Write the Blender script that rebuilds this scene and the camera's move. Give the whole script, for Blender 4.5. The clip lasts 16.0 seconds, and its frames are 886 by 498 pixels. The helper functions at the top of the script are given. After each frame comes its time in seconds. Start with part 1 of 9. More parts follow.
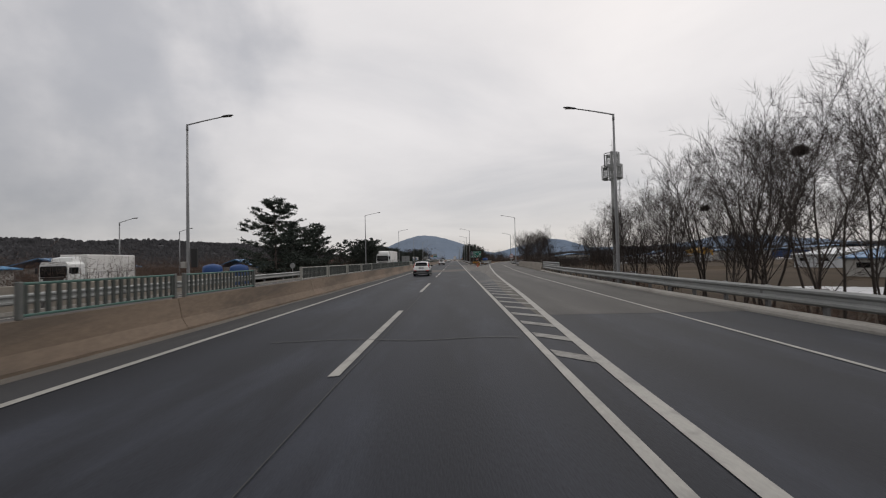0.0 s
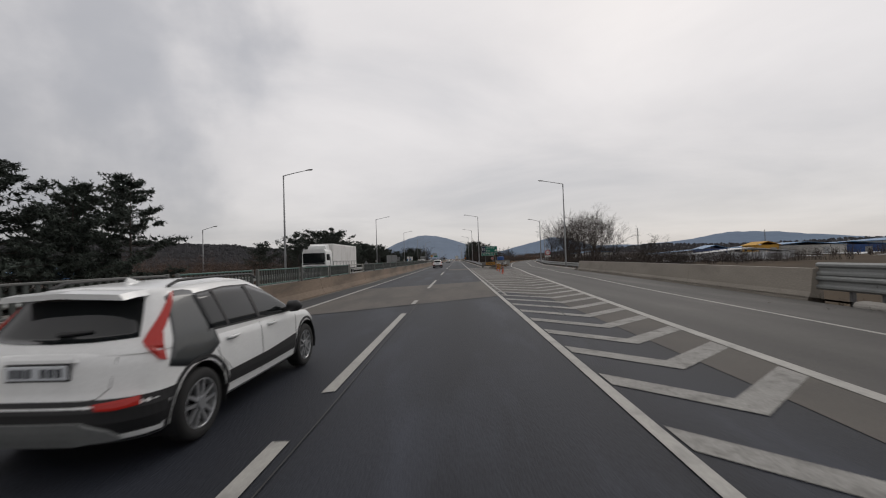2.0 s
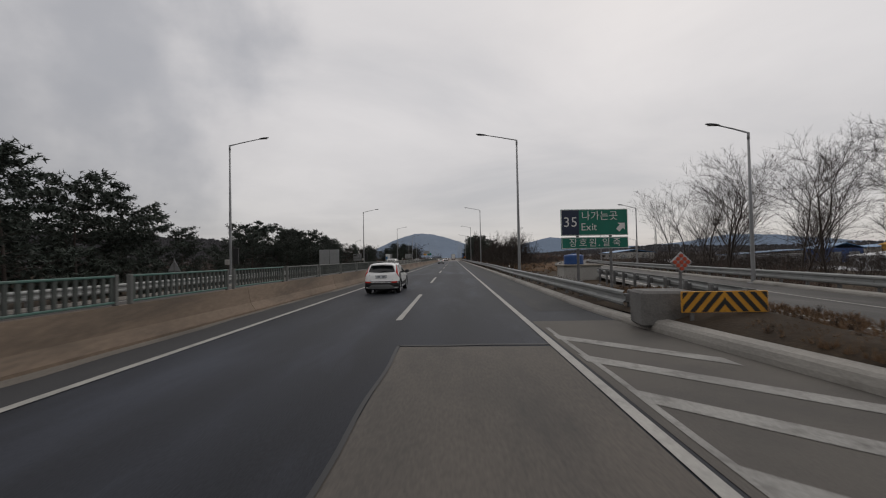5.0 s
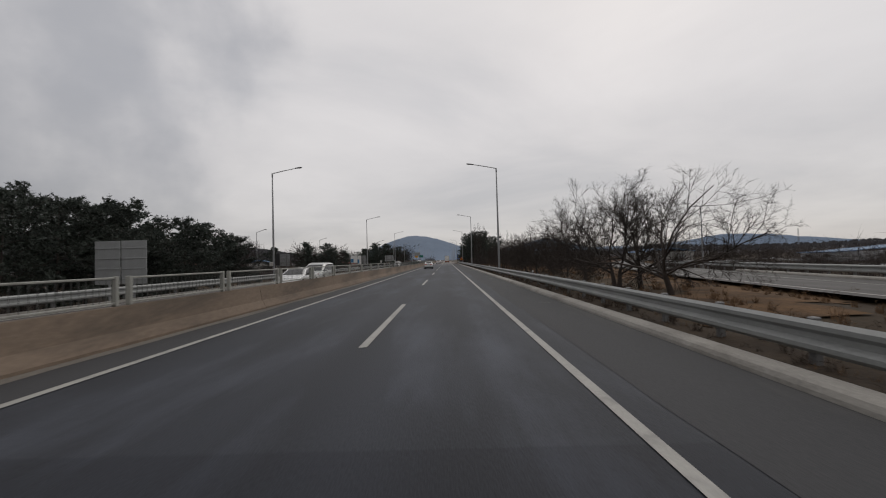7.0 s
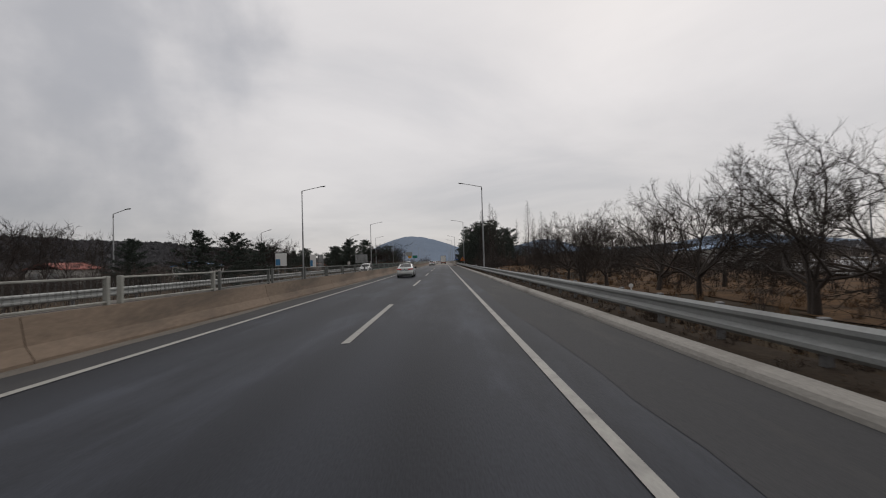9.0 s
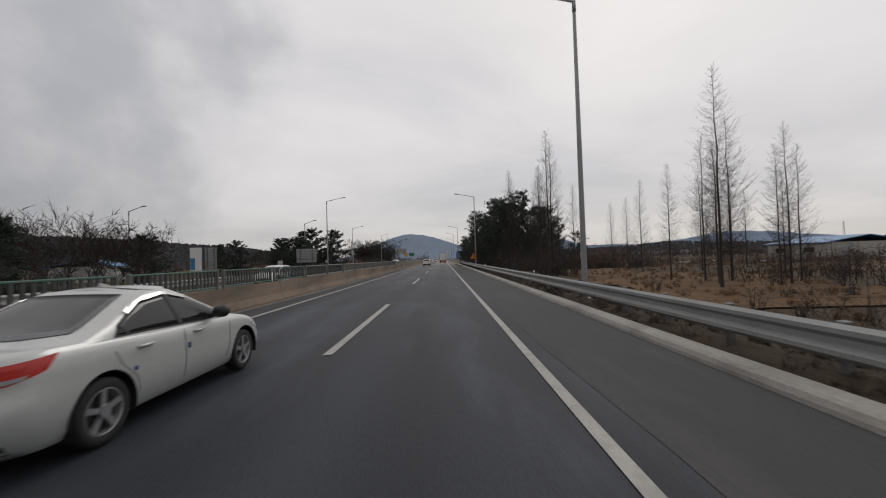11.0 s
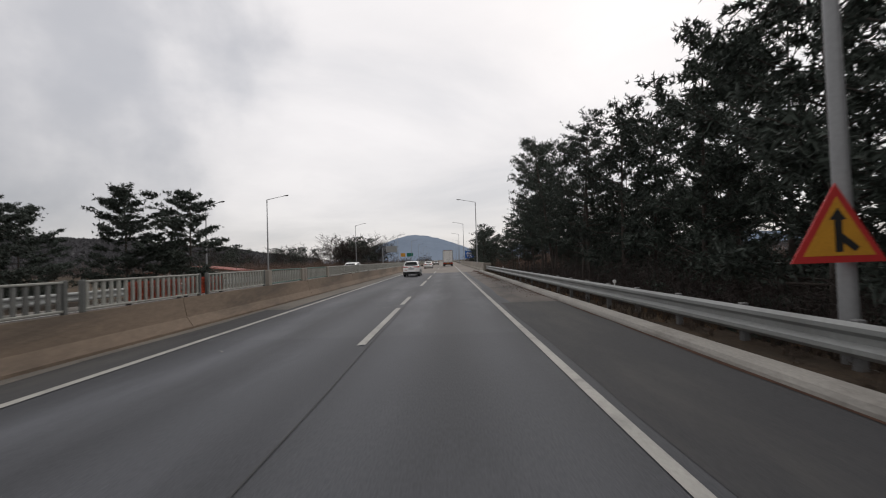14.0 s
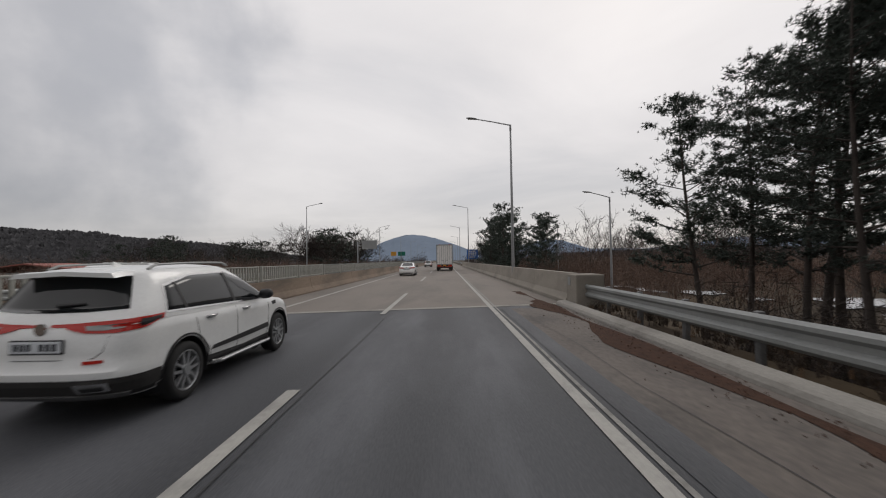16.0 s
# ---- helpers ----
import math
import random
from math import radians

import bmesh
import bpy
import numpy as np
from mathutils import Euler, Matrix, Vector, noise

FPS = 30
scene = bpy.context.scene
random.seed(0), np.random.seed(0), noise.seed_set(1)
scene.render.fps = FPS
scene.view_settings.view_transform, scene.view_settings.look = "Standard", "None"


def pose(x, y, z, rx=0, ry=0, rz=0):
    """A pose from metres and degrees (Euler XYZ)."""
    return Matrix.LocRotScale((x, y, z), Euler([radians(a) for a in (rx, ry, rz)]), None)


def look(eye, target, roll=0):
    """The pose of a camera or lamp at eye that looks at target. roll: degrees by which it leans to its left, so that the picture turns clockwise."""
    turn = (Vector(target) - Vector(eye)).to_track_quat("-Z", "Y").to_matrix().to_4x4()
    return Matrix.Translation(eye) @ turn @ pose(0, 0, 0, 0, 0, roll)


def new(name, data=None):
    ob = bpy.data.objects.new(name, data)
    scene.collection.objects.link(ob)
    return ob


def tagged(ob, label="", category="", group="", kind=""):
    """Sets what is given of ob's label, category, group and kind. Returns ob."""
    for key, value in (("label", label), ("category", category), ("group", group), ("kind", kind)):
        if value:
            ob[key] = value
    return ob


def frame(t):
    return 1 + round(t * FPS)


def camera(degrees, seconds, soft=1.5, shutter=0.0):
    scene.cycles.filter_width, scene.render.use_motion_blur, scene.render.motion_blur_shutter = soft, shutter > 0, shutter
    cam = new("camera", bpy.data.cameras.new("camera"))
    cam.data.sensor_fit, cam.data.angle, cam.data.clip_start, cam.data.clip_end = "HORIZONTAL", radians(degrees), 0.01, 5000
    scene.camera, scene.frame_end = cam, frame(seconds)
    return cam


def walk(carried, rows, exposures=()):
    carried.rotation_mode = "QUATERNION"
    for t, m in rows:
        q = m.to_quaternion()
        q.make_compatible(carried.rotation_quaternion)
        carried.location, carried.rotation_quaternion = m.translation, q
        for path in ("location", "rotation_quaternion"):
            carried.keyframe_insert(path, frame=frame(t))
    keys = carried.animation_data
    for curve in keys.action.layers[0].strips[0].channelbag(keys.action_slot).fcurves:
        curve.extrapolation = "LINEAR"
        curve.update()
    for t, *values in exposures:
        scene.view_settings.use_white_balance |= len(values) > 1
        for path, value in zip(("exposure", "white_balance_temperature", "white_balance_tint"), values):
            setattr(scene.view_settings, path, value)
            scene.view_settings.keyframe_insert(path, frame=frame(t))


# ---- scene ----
from mathutils.bvhtree import BVHTree

cam = camera(96.2, 16.0, soft=1.1, shutter=0.08)
PATH = [
    (0, (0.122, -0.718, 1.781), (0.063, 1.281, 1.832), -1.3),
    (0.5, (0.027, 9.108, 1.744), (-0.033, 11.107, 1.787), -1.5),
    (1, (0.051, 18.891, 1.74), (-0.01, 20.889, 1.785), -1.7),
    (1.5, (0.002, 28.752, 1.704), (-0.063, 30.75, 1.751), -1.6),
    (2, (-0.059, 38.612, 1.703), (-0.126, 40.61, 1.754), -1.9),
    (2.5, (-0.092, 48.463, 1.753), (-0.158, 50.461, 1.804), -1.5),
    (3, (-0.165, 58.309, 1.78), (-0.233, 60.307, 1.839), -1.6),
    (3.5, (-0.198, 67.948, 1.8), (-0.26, 69.947, 1.857), -1.5),
    (4, (-0.214, 77.363, 1.794), (-0.271, 79.362, 1.847), -1.2),
    (4.5, (-0.211, 86.692, 1.793), (-0.265, 88.691, 1.839), -1.1),
    (5, (-0.205, 96.073, 1.784), (-0.254, 98.072, 1.828), -1.1),
    (7.5, (0.043, 143.948, 1.703), (0.03, 145.947, 1.759), -1.6),
    (8, (0.175, 153.524, 1.688), (0.164, 155.523, 1.744), -1.5),
    (8.5, (0.253, 163.104, 1.671), (0.25, 165.103, 1.73), -1.7),
    (11, (0.371, 211.037, 1.7), (0.37, 213.037, 1.748), -1.8),
    (11.5, (0.26, 220.593, 1.701), (0.229, 222.592, 1.747), -1.9),
    (12, (0.168, 230.213, 1.683), (0.12, 232.212, 1.727), -1.9),
    (12.5, (0.092, 239.89, 1.718), (0.043, 241.889, 1.767), -1.9),
    (13, (-0.005, 249.491, 1.682), (-0.046, 251.49, 1.732), -1.7),
    (13.5, (0.022, 259.096, 1.702), (-0.011, 261.095, 1.754), -1.7),
    (14, (0.05, 268.771, 1.718), (0.028, 270.771, 1.772), -1.9),
    (14.5, (0.086, 278.457, 1.711), (0.068, 280.456, 1.762), -1.6),
    (15, (0.213, 288.095, 1.65), (0.193, 290.095, 1.691), -1.9),
    (15.5, (0.245, 297.742, 1.622), (0.225, 299.741, 1.682), -1.6),
    (16, (0.214, 307.455, 1.682), (0.203, 309.454, 1.738), -0.9),
]
EXPOSURES = [(t, e, 6540, 11) for t, e in ((0, -0.02), (2.5, -0.07), (3.5, -0.32), (5, -0.22), (7.5, -0.18), (8.5, -0.14), (11, -0.1), (12.5, -0.08), (13.2, 0.03), (14, 0.2), (15, 0.22), (15.7, 0.06), (16, 0.0))]
walk(cam, [(t, look(eye, target, roll)) for t, eye, target, roll in PATH], EXPOSURES)

# ---------------------------------------------------------------- world, sun
SUN_EL, SUN_AZ = 38.0, 25.0
world = bpy.data.worlds.new("overcast_sky")
scene.world = world
world.use_nodes = True
wn, wl = world.node_tree.nodes, world.node_tree.links
wn.clear()


def wmath(op, a, b=None, clamp=False):
    n = wn.new("ShaderNodeMath")
    n.operation, n.use_clamp = op, clamp
    for i, v in enumerate((a, b)):
        if v is None:
            continue
        if isinstance(v, (int, float)):
            n.inputs[i].default_value = v
        else:
            wl.new(v, n.inputs[i])
    return n.outputs[0]


w_out = wn.new("ShaderNodeOutputWorld")
w_sky = wn.new("ShaderNodeTexSky")
w_sky.sky_type, w_sky.sun_disc = "NISHITA", False
w_sky.sun_elevation, w_sky.sun_rotation = radians(SUN_EL), radians(SUN_AZ)
w_bg_sky = wn.new("ShaderNodeBackground")
w_bg_sky.inputs[1].default_value = 0.1
wl.new(w_sky.outputs[0], w_bg_sky.inputs[0])
w_tc = wn.new("ShaderNodeTexCoord")
w_sep = wn.new("ShaderNodeSeparateXYZ")
wl.new(w_tc.outputs["Generated"], w_sep.inputs[0])
zc = wmath("ADD", wmath("MAXIMUM", w_sep.outputs[2], 0.0), 0.16)
w_com = wn.new("ShaderNodeCombineXYZ")
wl.new(wmath("DIVIDE", w_sep.outputs[0], zc), w_com.inputs[0])
wl.new(wmath("DIVIDE", w_sep.outputs[1], zc), w_com.inputs[1])
w_map = wn.new("ShaderNodeMapping")
w_map.inputs["Location"].default_value = (3.1, 1.7, 0)
w_map.inputs["Rotation"].default_value = (0, 0, radians(20))
w_map.inputs["Scale"].default_value = (0.6, 0.75, 1)
wl.new(w_com.outputs[0], w_map.inputs[0])
w_n1 = wn.new("ShaderNodeTexNoise")
w_n1.inputs["Scale"].default_value, w_n1.inputs["Detail"].default_value, w_n1.inputs["Roughness"].default_value = 0.9, 7, 0.55
w_n1.inputs["Distortion"].default_value = 0.4
wl.new(w_map.outputs[0], w_n1.inputs[0])
w_ramp = wn.new("ShaderNodeValToRGB")
el = w_ramp.color_ramp.elements
el[0].position, el[0].color = 0.30, (0.66, 0.655, 0.665, 1)
el[1].position, el[1].color = 0.66, (0.88, 0.855, 0.845, 1)
e = el.new(0.46)
e.color = (0.77, 0.752, 0.75, 1)
wl.new(w_n1.outputs[0], w_ramp.inputs[0])
# darker cloud bank low over the left of the road, broken up by noise
w_dir = wn.new("ShaderNodeVectorMath")
w_dir.operation = "DOT_PRODUCT"
w_nrm = wn.new("ShaderNodeVectorMath")
w_nrm.operation = "NORMALIZE"
wl.new(w_tc.outputs["Generated"], w_nrm.inputs[0])
wl.new(w_nrm.outputs[0], w_dir.inputs[0])
w_dir.inputs[1].default_value = (-0.69, 0.625, 0.365)
w_n2 = wn.new("ShaderNodeTexNoise")
w_n2.inputs["Scale"].default_value, w_n2.inputs["Detail"].default_value, w_n2.inputs["Roughness"].default_value = 5.2, 6, 0.48
wl.new(w_tc.outputs["Generated"], w_n2.inputs[0])
bank = wmath("ADD", w_dir.outputs["Value"], wmath("MULTIPLY", wmath("SUBTRACT", w_n2.outputs[0], 0.5), 0.34))
w_mr = wn.new("ShaderNodeMapRange")
w_mr.inputs["From Min"].default_value, w_mr.inputs["From Max"].default_value = 0.885, 1.05
w_mr.inputs["To Min"].default_value, w_mr.inputs["To Max"].default_value = 0.0, 0.72
w_mr.interpolation_type = "SMOOTHSTEP"
wl.new(bank, w_mr.inputs["Value"])
w_mix = wn.new("ShaderNodeMixRGB")
wl.new(w_mr.outputs[0], w_mix.inputs[0])
wl.new(w_ramp.outputs[0], w_mix.inputs[1])
w_mix.inputs[2].default_value = (0.37, 0.385, 0.42, 1)
# slightly brighter, warmer overhead around the veiled sun, greyer by the horizon
w_hz = wn.new("ShaderNodeMapRange")
w_hz.inputs["From Min"].default_value, w_hz.inputs["From Max"].default_value = 0.0, 0.35
w_hz.inputs["To Min"].default_value, w_hz.inputs["To Max"].default_value = 0.74, 1.0
wl.new(w_sep.outputs[2], w_hz.inputs["Value"])
w_mul = wn.new("ShaderNodeMixRGB")
w_mul.blend_type = "MULTIPLY"
w_mul.inputs[0].default_value = 1.0
wl.new(w_mix.outputs[0], w_mul.inputs[1])
wl.new(w_hz.outputs[0], w_mul.inputs[2])
# the cloud is thinner and brighter towards the sun, heavier behind
w_sd = wn.new("ShaderNodeVectorMath")
w_sd.operation = "DOT_PRODUCT"
wl.new(w_nrm.outputs[0], w_sd.inputs[0])
w_sd.inputs[1].default_value = (0.30, 0.72, 0.62)
w_sr = wn.new("ShaderNodeMapRange")
w_sr.inputs["From Min"].default_value, w_sr.inputs["From Max"].default_value = -0.5, 0.75
w_sr.inputs["To Min"].default_value, w_sr.inputs["To Max"].default_value = 0.68, 1.02
w_sr.interpolation_type = "SMOOTHSTEP"
wl.new(w_sd.outputs["Value"], w_sr.inputs["Value"])
w_mul2 = wn.new("ShaderNodeMixRGB")
w_mul2.blend_type = "MULTIPLY"
w_mul2.inputs[0].default_value = 1.0
wl.new(w_mul.outputs[0], w_mul2.inputs[1])
wl.new(w_sr.outputs[0], w_mul2.inputs[2])
w_bg = wn.new("ShaderNodeBackground")
w_bg.inputs[1].default_value = 1.0
wl.new(w_mul2.outputs[0], w_bg.inputs[0])
w_ms = wn.new("ShaderNodeMixShader")
w_ms.inputs[0].default_value = 0.93
wl.new(w_bg_sky.outputs[0], w_ms.inputs[1])
wl.new(w_bg.outputs[0], w_ms.inputs[2])
wl.new(w_ms.outputs[0], w_out.inputs[0])

sun = new("sun", bpy.data.lights.new("sun", "SUN"))
sun.data.energy, sun.data.angle, sun.data.color = 0.5, radians(25), (1.0, 0.96, 0.9)
sun.matrix_world = look((60, 120, 120), (0, 0, 0))


# ---------------------------------------------------------------- materials
def mat(name, a, b=None, scale=4.0, rough=0.8, metal=0.0, bump=0.0, fine=None, spot=None, spot_scale=0.6, spot_amount=0.5,
        stretch=(1, 1, 1), coat=0.0, vary=0.0, spec=0.5, island=0.0):
    """Two colours mixed by noise at a coarse and a fine scale, stains of a third colour, relief."""
    m = bpy.data.materials.new(name)
    m.use_nodes = True
    nt = m.node_tree
    n, l = nt.nodes, nt.links
    p = n["Principled BSDF"]
    p.inputs["Roughness"].default_value, p.inputs["Metallic"].default_value = rough, metal
    p.inputs["Specular IOR Level"].default_value = spec
    if coat:
        p.inputs["Coat Weight"].default_value, p.inputs["Coat Roughness"].default_value = coat, 0.06
    b = b or tuple(c * 0.8 for c in a)
    tc = n.new("ShaderNodeTexCoord")
    mp = n.new("ShaderNodeMapping")
    mp.inputs["Scale"].default_value = stretch
    l.new(tc.outputs["Object"], mp.inputs[0])
    n1 = n.new("ShaderNodeTexNoise")
    n1.inputs["Scale"].default_value, n1.inputs["Detail"].default_value = scale, 6
    n2 = n.new("ShaderNodeTexNoise")
    n2.inputs["Scale"].default_value, n2.inputs["Detail"].default_value = fine or scale * 14, 4
    for q in (n1, n2):
        l.new(mp.outputs[0], q.inputs[0])
    ad = n.new("ShaderNodeMath")
    ad.operation = "ADD"
    mu = n.new("ShaderNodeMath")
    mu.operation, mu.inputs[1].default_value = "MULTIPLY", 0.5
    l.new(n1.outputs[0], ad.inputs[0])
    l.new(n2.outputs[0], ad.inputs[1])
    l.new(ad.outputs[0], mu.inputs[0])
    mr = n.new("ShaderNodeMapRange")
    mr.inputs["From Min"].default_value, mr.inputs["From Max"].default_value = 0.36, 0.64
    l.new(mu.outputs[0], mr.inputs["Value"])
    mx = n.new("ShaderNodeMixRGB")
    mx.inputs[1].default_value, mx.inputs[2].default_value = (*a, 1), (*b, 1)
    l.new(mr.outputs[0], mx.inputs[0])
    col = mx.outputs[0]
    if spot:
        n3 = n.new("ShaderNodeTexNoise")
        n3.inputs["Scale"].default_value, n3.inputs["Detail"].default_value = spot_scale, 7
        n3.inputs["Roughness"].default_value = 0.65
        l.new(mp.outputs[0], n3.inputs[0])
        r3 = n.new("ShaderNodeMapRange")
        r3.inputs["From Min"].default_value, r3.inputs["From Max"].default_value = 0.5, 0.68
        r3.inputs["To Max"].default_value = spot_amount
        l.new(n3.outputs[0], r3.inputs["Value"])
        m3 = n.new("ShaderNodeMixRGB")
        m3.inputs[2].default_value = (*spot, 1)
        l.new(r3.outputs[0], m3.inputs[0])
        l.new(col, m3.inputs[1])
        col = m3.outputs[0]
    if vary:
        oi = n.new("ShaderNodeObjectInfo")
        rv = n.new("ShaderNodeMapRange")
        rv.inputs["To Min"].default_value, rv.inputs["To Max"].default_value = 1 - vary, 1 + vary
        l.new(oi.outputs["Random"], rv.inputs["Value"])
        hs = n.new("ShaderNodeHueSaturation")
        l.new(rv.outputs[0], hs.inputs["Value"])
        l.new(col, hs.inputs["Color"])
        col = hs.outputs[0]
    if island:
        ge = n.new("ShaderNodeNewGeometry")
        ri = n.new("ShaderNodeMapRange")
        ri.inputs["To Min"].default_value, ri.inputs["To Max"].default_value = 1 - island, 1 + island
        l.new(ge.outputs["Random Per Island"], ri.inputs["Value"])
        hi = n.new("ShaderNodeHueSaturation")
        l.new(ri.outputs[0], hi.inputs["Value"])
        l.new(col, hi.inputs["Color"])
        col = hi.outputs[0]
    l.new(col, p.inputs["Base Color"])
    if bump:
        bp = n.new("ShaderNodeBump")
        bp.inputs["Strength"].default_value, bp.inputs["Distance"].default_value = bump, 0.02
        l.new(n2.outputs[0], bp.inputs["Height"])
        l.new(bp.outputs[0], p.inputs["Normal"])
    return m


def plain(name, c, rough=0.5, metal=0.0, coat=0.0, emit=0.0):
    m = mat(name, c, tuple(v * 0.9 for v in c), 3.0, rough, metal, coat=coat)
    if emit:
        p = m.node_tree.nodes["Principled BSDF"]
        p.inputs["Emission Color"].default_value, p.inputs["Emission Strength"].default_value = (*c, 1), emit
    return m


def track_material(name, a, b, polish):
    """Asphalt with two worn wheel paths in each lane, running along y."""
    m = mat(name, a, b, 0.35, 0.66, bump=0.35, fine=55, spot=tuple(c * (1.9 if a[0] < 0.05 else 1.4) for c in a), spot_scale=0.55, spot_amount=0.7,
            stretch=(1.0, 0.20, 1.0), spec=0.24)
    n, l = m.node_tree.nodes, m.node_tree.links
    p = n["Principled BSDF"]
    old = p.inputs["Base Color"].links[0].from_socket
    tc = n.new("ShaderNodeTexCoord")
    sp = n.new("ShaderNodeSeparateXYZ")
    l.new(tc.outputs["Object"], sp.inputs[0])
    sn = n.new("ShaderNodeMath")
    sn.operation = "MULTIPLY_ADD"
    sn.inputs[1].default_value, sn.inputs[2].default_value = 2 * math.pi / 1.85, 0.0
    l.new(sp.outputs[0], sn.inputs[0])
    cs = n.new("ShaderNodeMath")
    cs.operation = "COSINE"
    l.new(sn.outputs[0], cs.inputs[0])
    nz = n.new("ShaderNodeTexNoise")
    nz.inputs["Scale"].default_value, nz.inputs["Detail"].default_value = 0.12, 3
    l.new(tc.outputs["Object"], nz.inputs[0])
    am = n.new("ShaderNodeMath")
    am.operation = "MULTIPLY"
    l.new(cs.outputs[0], am.inputs[0])
    l.new(nz.outputs[0], am.inputs[1])
    mr = n.new("ShaderNodeMapRange")
    mr.inputs["From Min"].default_value, mr.inputs["From Max"].default_value = -0.6, 0.6
    mr.inputs["To Min"].default_value, mr.inputs["To Max"].default_value = 1 + polish, 1 - polish
    l.new(am.outputs[0], mr.inputs["Value"])
    hs = n.new("ShaderNodeHueSaturation")
    l.new(mr.outputs[0], hs.inputs["Value"])
    l.new(old, hs.inputs["Color"])
    l.new(hs.outputs[0], p.inputs["Base Color"])
    return m


ASPHALT = track_material("asphalt", (0.0235, 0.0268, 0.0360), (0.0130, 0.0150, 0.0205), 0.20)
ASPHALT_MID = track_material("greyer_asphalt", (0.0335, 0.0375, 0.0475), (0.0200, 0.0226, 0.0290), 0.20)
ASPHALT_PALE = track_material("pale_grey_asphalt", (0.094, 0.097, 0.106), (0.060, 0.063, 0.070), 0.20)
ASPHALT_OLD = track_material("worn_grey_asphalt", (0.066, 0.062, 0.058), (0.044, 0.042, 0.040), 0.14)
SHOULDER = mat("dusty_shoulder_asphalt", (0.042, 0.0425, 0.0455), (0.026, 0.0265, 0.029), 0.5, 0.85, bump=0.35, fine=50,
               spot=(0.085, 0.082, 0.076), spot_scale=0.5, spot_amount=0.55, stretch=(1, 0.2, 1))
SHOULDER_PALE = mat("pale_dusty_gutter", (0.165, 0.142, 0.126), (0.098, 0.087, 0.079), 0.9, 0.9, bump=0.3, fine=14,
                    spot=(0.052, 0.048, 0.047), spot_scale=0.5, spot_amount=0.85, stretch=(1, 0.45, 1))
GUTTER = mat("dusty_gutter_sand", (0.20, 0.178, 0.150), (0.125, 0.112, 0.097), 0.7, 0.95, bump=0.3, fine=30, spot=(0.075, 0.070, 0.064), spot_scale=0.6, spot_amount=0.7,
             stretch=(1, 0.25, 1))
SLAB = mat("worn_road_concrete", (0.112, 0.098, 0.084), (0.070, 0.063, 0.056), 0.9, 0.85, bump=0.3, fine=30,
           spot=(0.050, 0.047, 0.044), spot_scale=0.8, spot_amount=0.75, stretch=(1, 0.25, 1))
DECK = mat("bridge_deck_concrete", (0.215, 0.188, 0.165), (0.160, 0.141, 0.124), 0.45, 0.85, bump=0.3, fine=45,
           spot=(0.100, 0.092, 0.084), spot_scale=0.35, spot_amount=0.6, stretch=(1, 0.25, 1))
GORE_SLAB = mat("gore_concrete", (0.104, 0.094, 0.082), (0.067, 0.061, 0.055), 0.5, 0.85, bump=0.3, fine=45,
                spot=(0.062, 0.058, 0.054), spot_scale=0.5, spot_amount=0.55)
PAINT = mat("worn_white_road_paint", (0.40, 0.39, 0.36), (0.29, 0.285, 0.265), 0.9, 0.7, bump=0.2, fine=30,
            spot=(0.14, 0.14, 0.135), spot_scale=2.5, spot_amount=0.45)
PAINT_OLD = mat("faded_road_paint", (0.31, 0.305, 0.285), (0.17, 0.166, 0.156), 0.9, 0.75, bump=0.2, fine=30,
                spot=(0.105, 0.100, 0.092), spot_scale=3.2, spot_amount=0.85)
BARRIER = mat("brown_stained_concrete", (0.228, 0.172, 0.126), (0.162, 0.122, 0.090), 0.5, 0.9, bump=0.4, fine=9,
              spot=(0.085, 0.069, 0.055), spot_scale=0.55, spot_amount=0.65, stretch=(1, 0.45, 1.6), vary=0.06)
PARAPET = mat("grey_cast_concrete", (0.31, 0.280, 0.238), (0.24, 0.218, 0.186), 0.9, 0.9, bump=0.35, fine=22,
              spot=(0.15, 0.135, 0.12), spot_scale=0.8, spot_amount=0.5, stretch=(1, 0.5, 1.3), vary=0.05)
RUST_LAMP = mat("faded_rusty_lamp", (0.24, 0.13, 0.085), (0.15, 0.09, 0.065), 6, 0.7)
OLD_BLOCK = mat("weathered_grey_concrete", (0.175, 0.172, 0.165), (0.11, 0.108, 0.103), 1.4, 0.9, bump=0.4, fine=25, spot=(0.07, 0.068, 0.065), spot_scale=1.5, spot_amount=0.6)
KERB = mat("pale_kerb_concrete", (0.33, 0.315, 0.285), (0.235, 0.224, 0.205), 1.2, 0.9, bump=0.4, fine=30,
           spot=(0.12, 0.108, 0.095), spot_scale=0.9, spot_amount=0.7, vary=0.03, stretch=(1, 0.5, 1))
SEAM = plain("tar_seam", (0.02, 0.02, 0.021), 0.6)
GALV = mat("galvanised_steel", (0.30, 0.31, 0.305), (0.235, 0.245, 0.24), 1.5, 0.5, 0.35, spot=(0.20, 0.195, 0.185), spot_scale=1.1,
           spot_amount=0.4, vary=0.05)
GALV_DARK = mat("weathered_steel_posts", (0.20, 0.20, 0.20), (0.13, 0.13, 0.13), 2.0, 0.6, 0.4, vary=0.1)
POLE = mat("grey_galvanised_pole", (0.30, 0.305, 0.31), (0.25, 0.255, 0.26), 1.2, 0.5, 0.35)
LAMP_HEAD = mat("dark_grey_lamp_housing", (0.10, 0.10, 0.105), (0.07, 0.07, 0.075), 3, 0.5)
LAMP_GLASS = plain("lamp_lens", (0.35, 0.35, 0.34), 0.2)
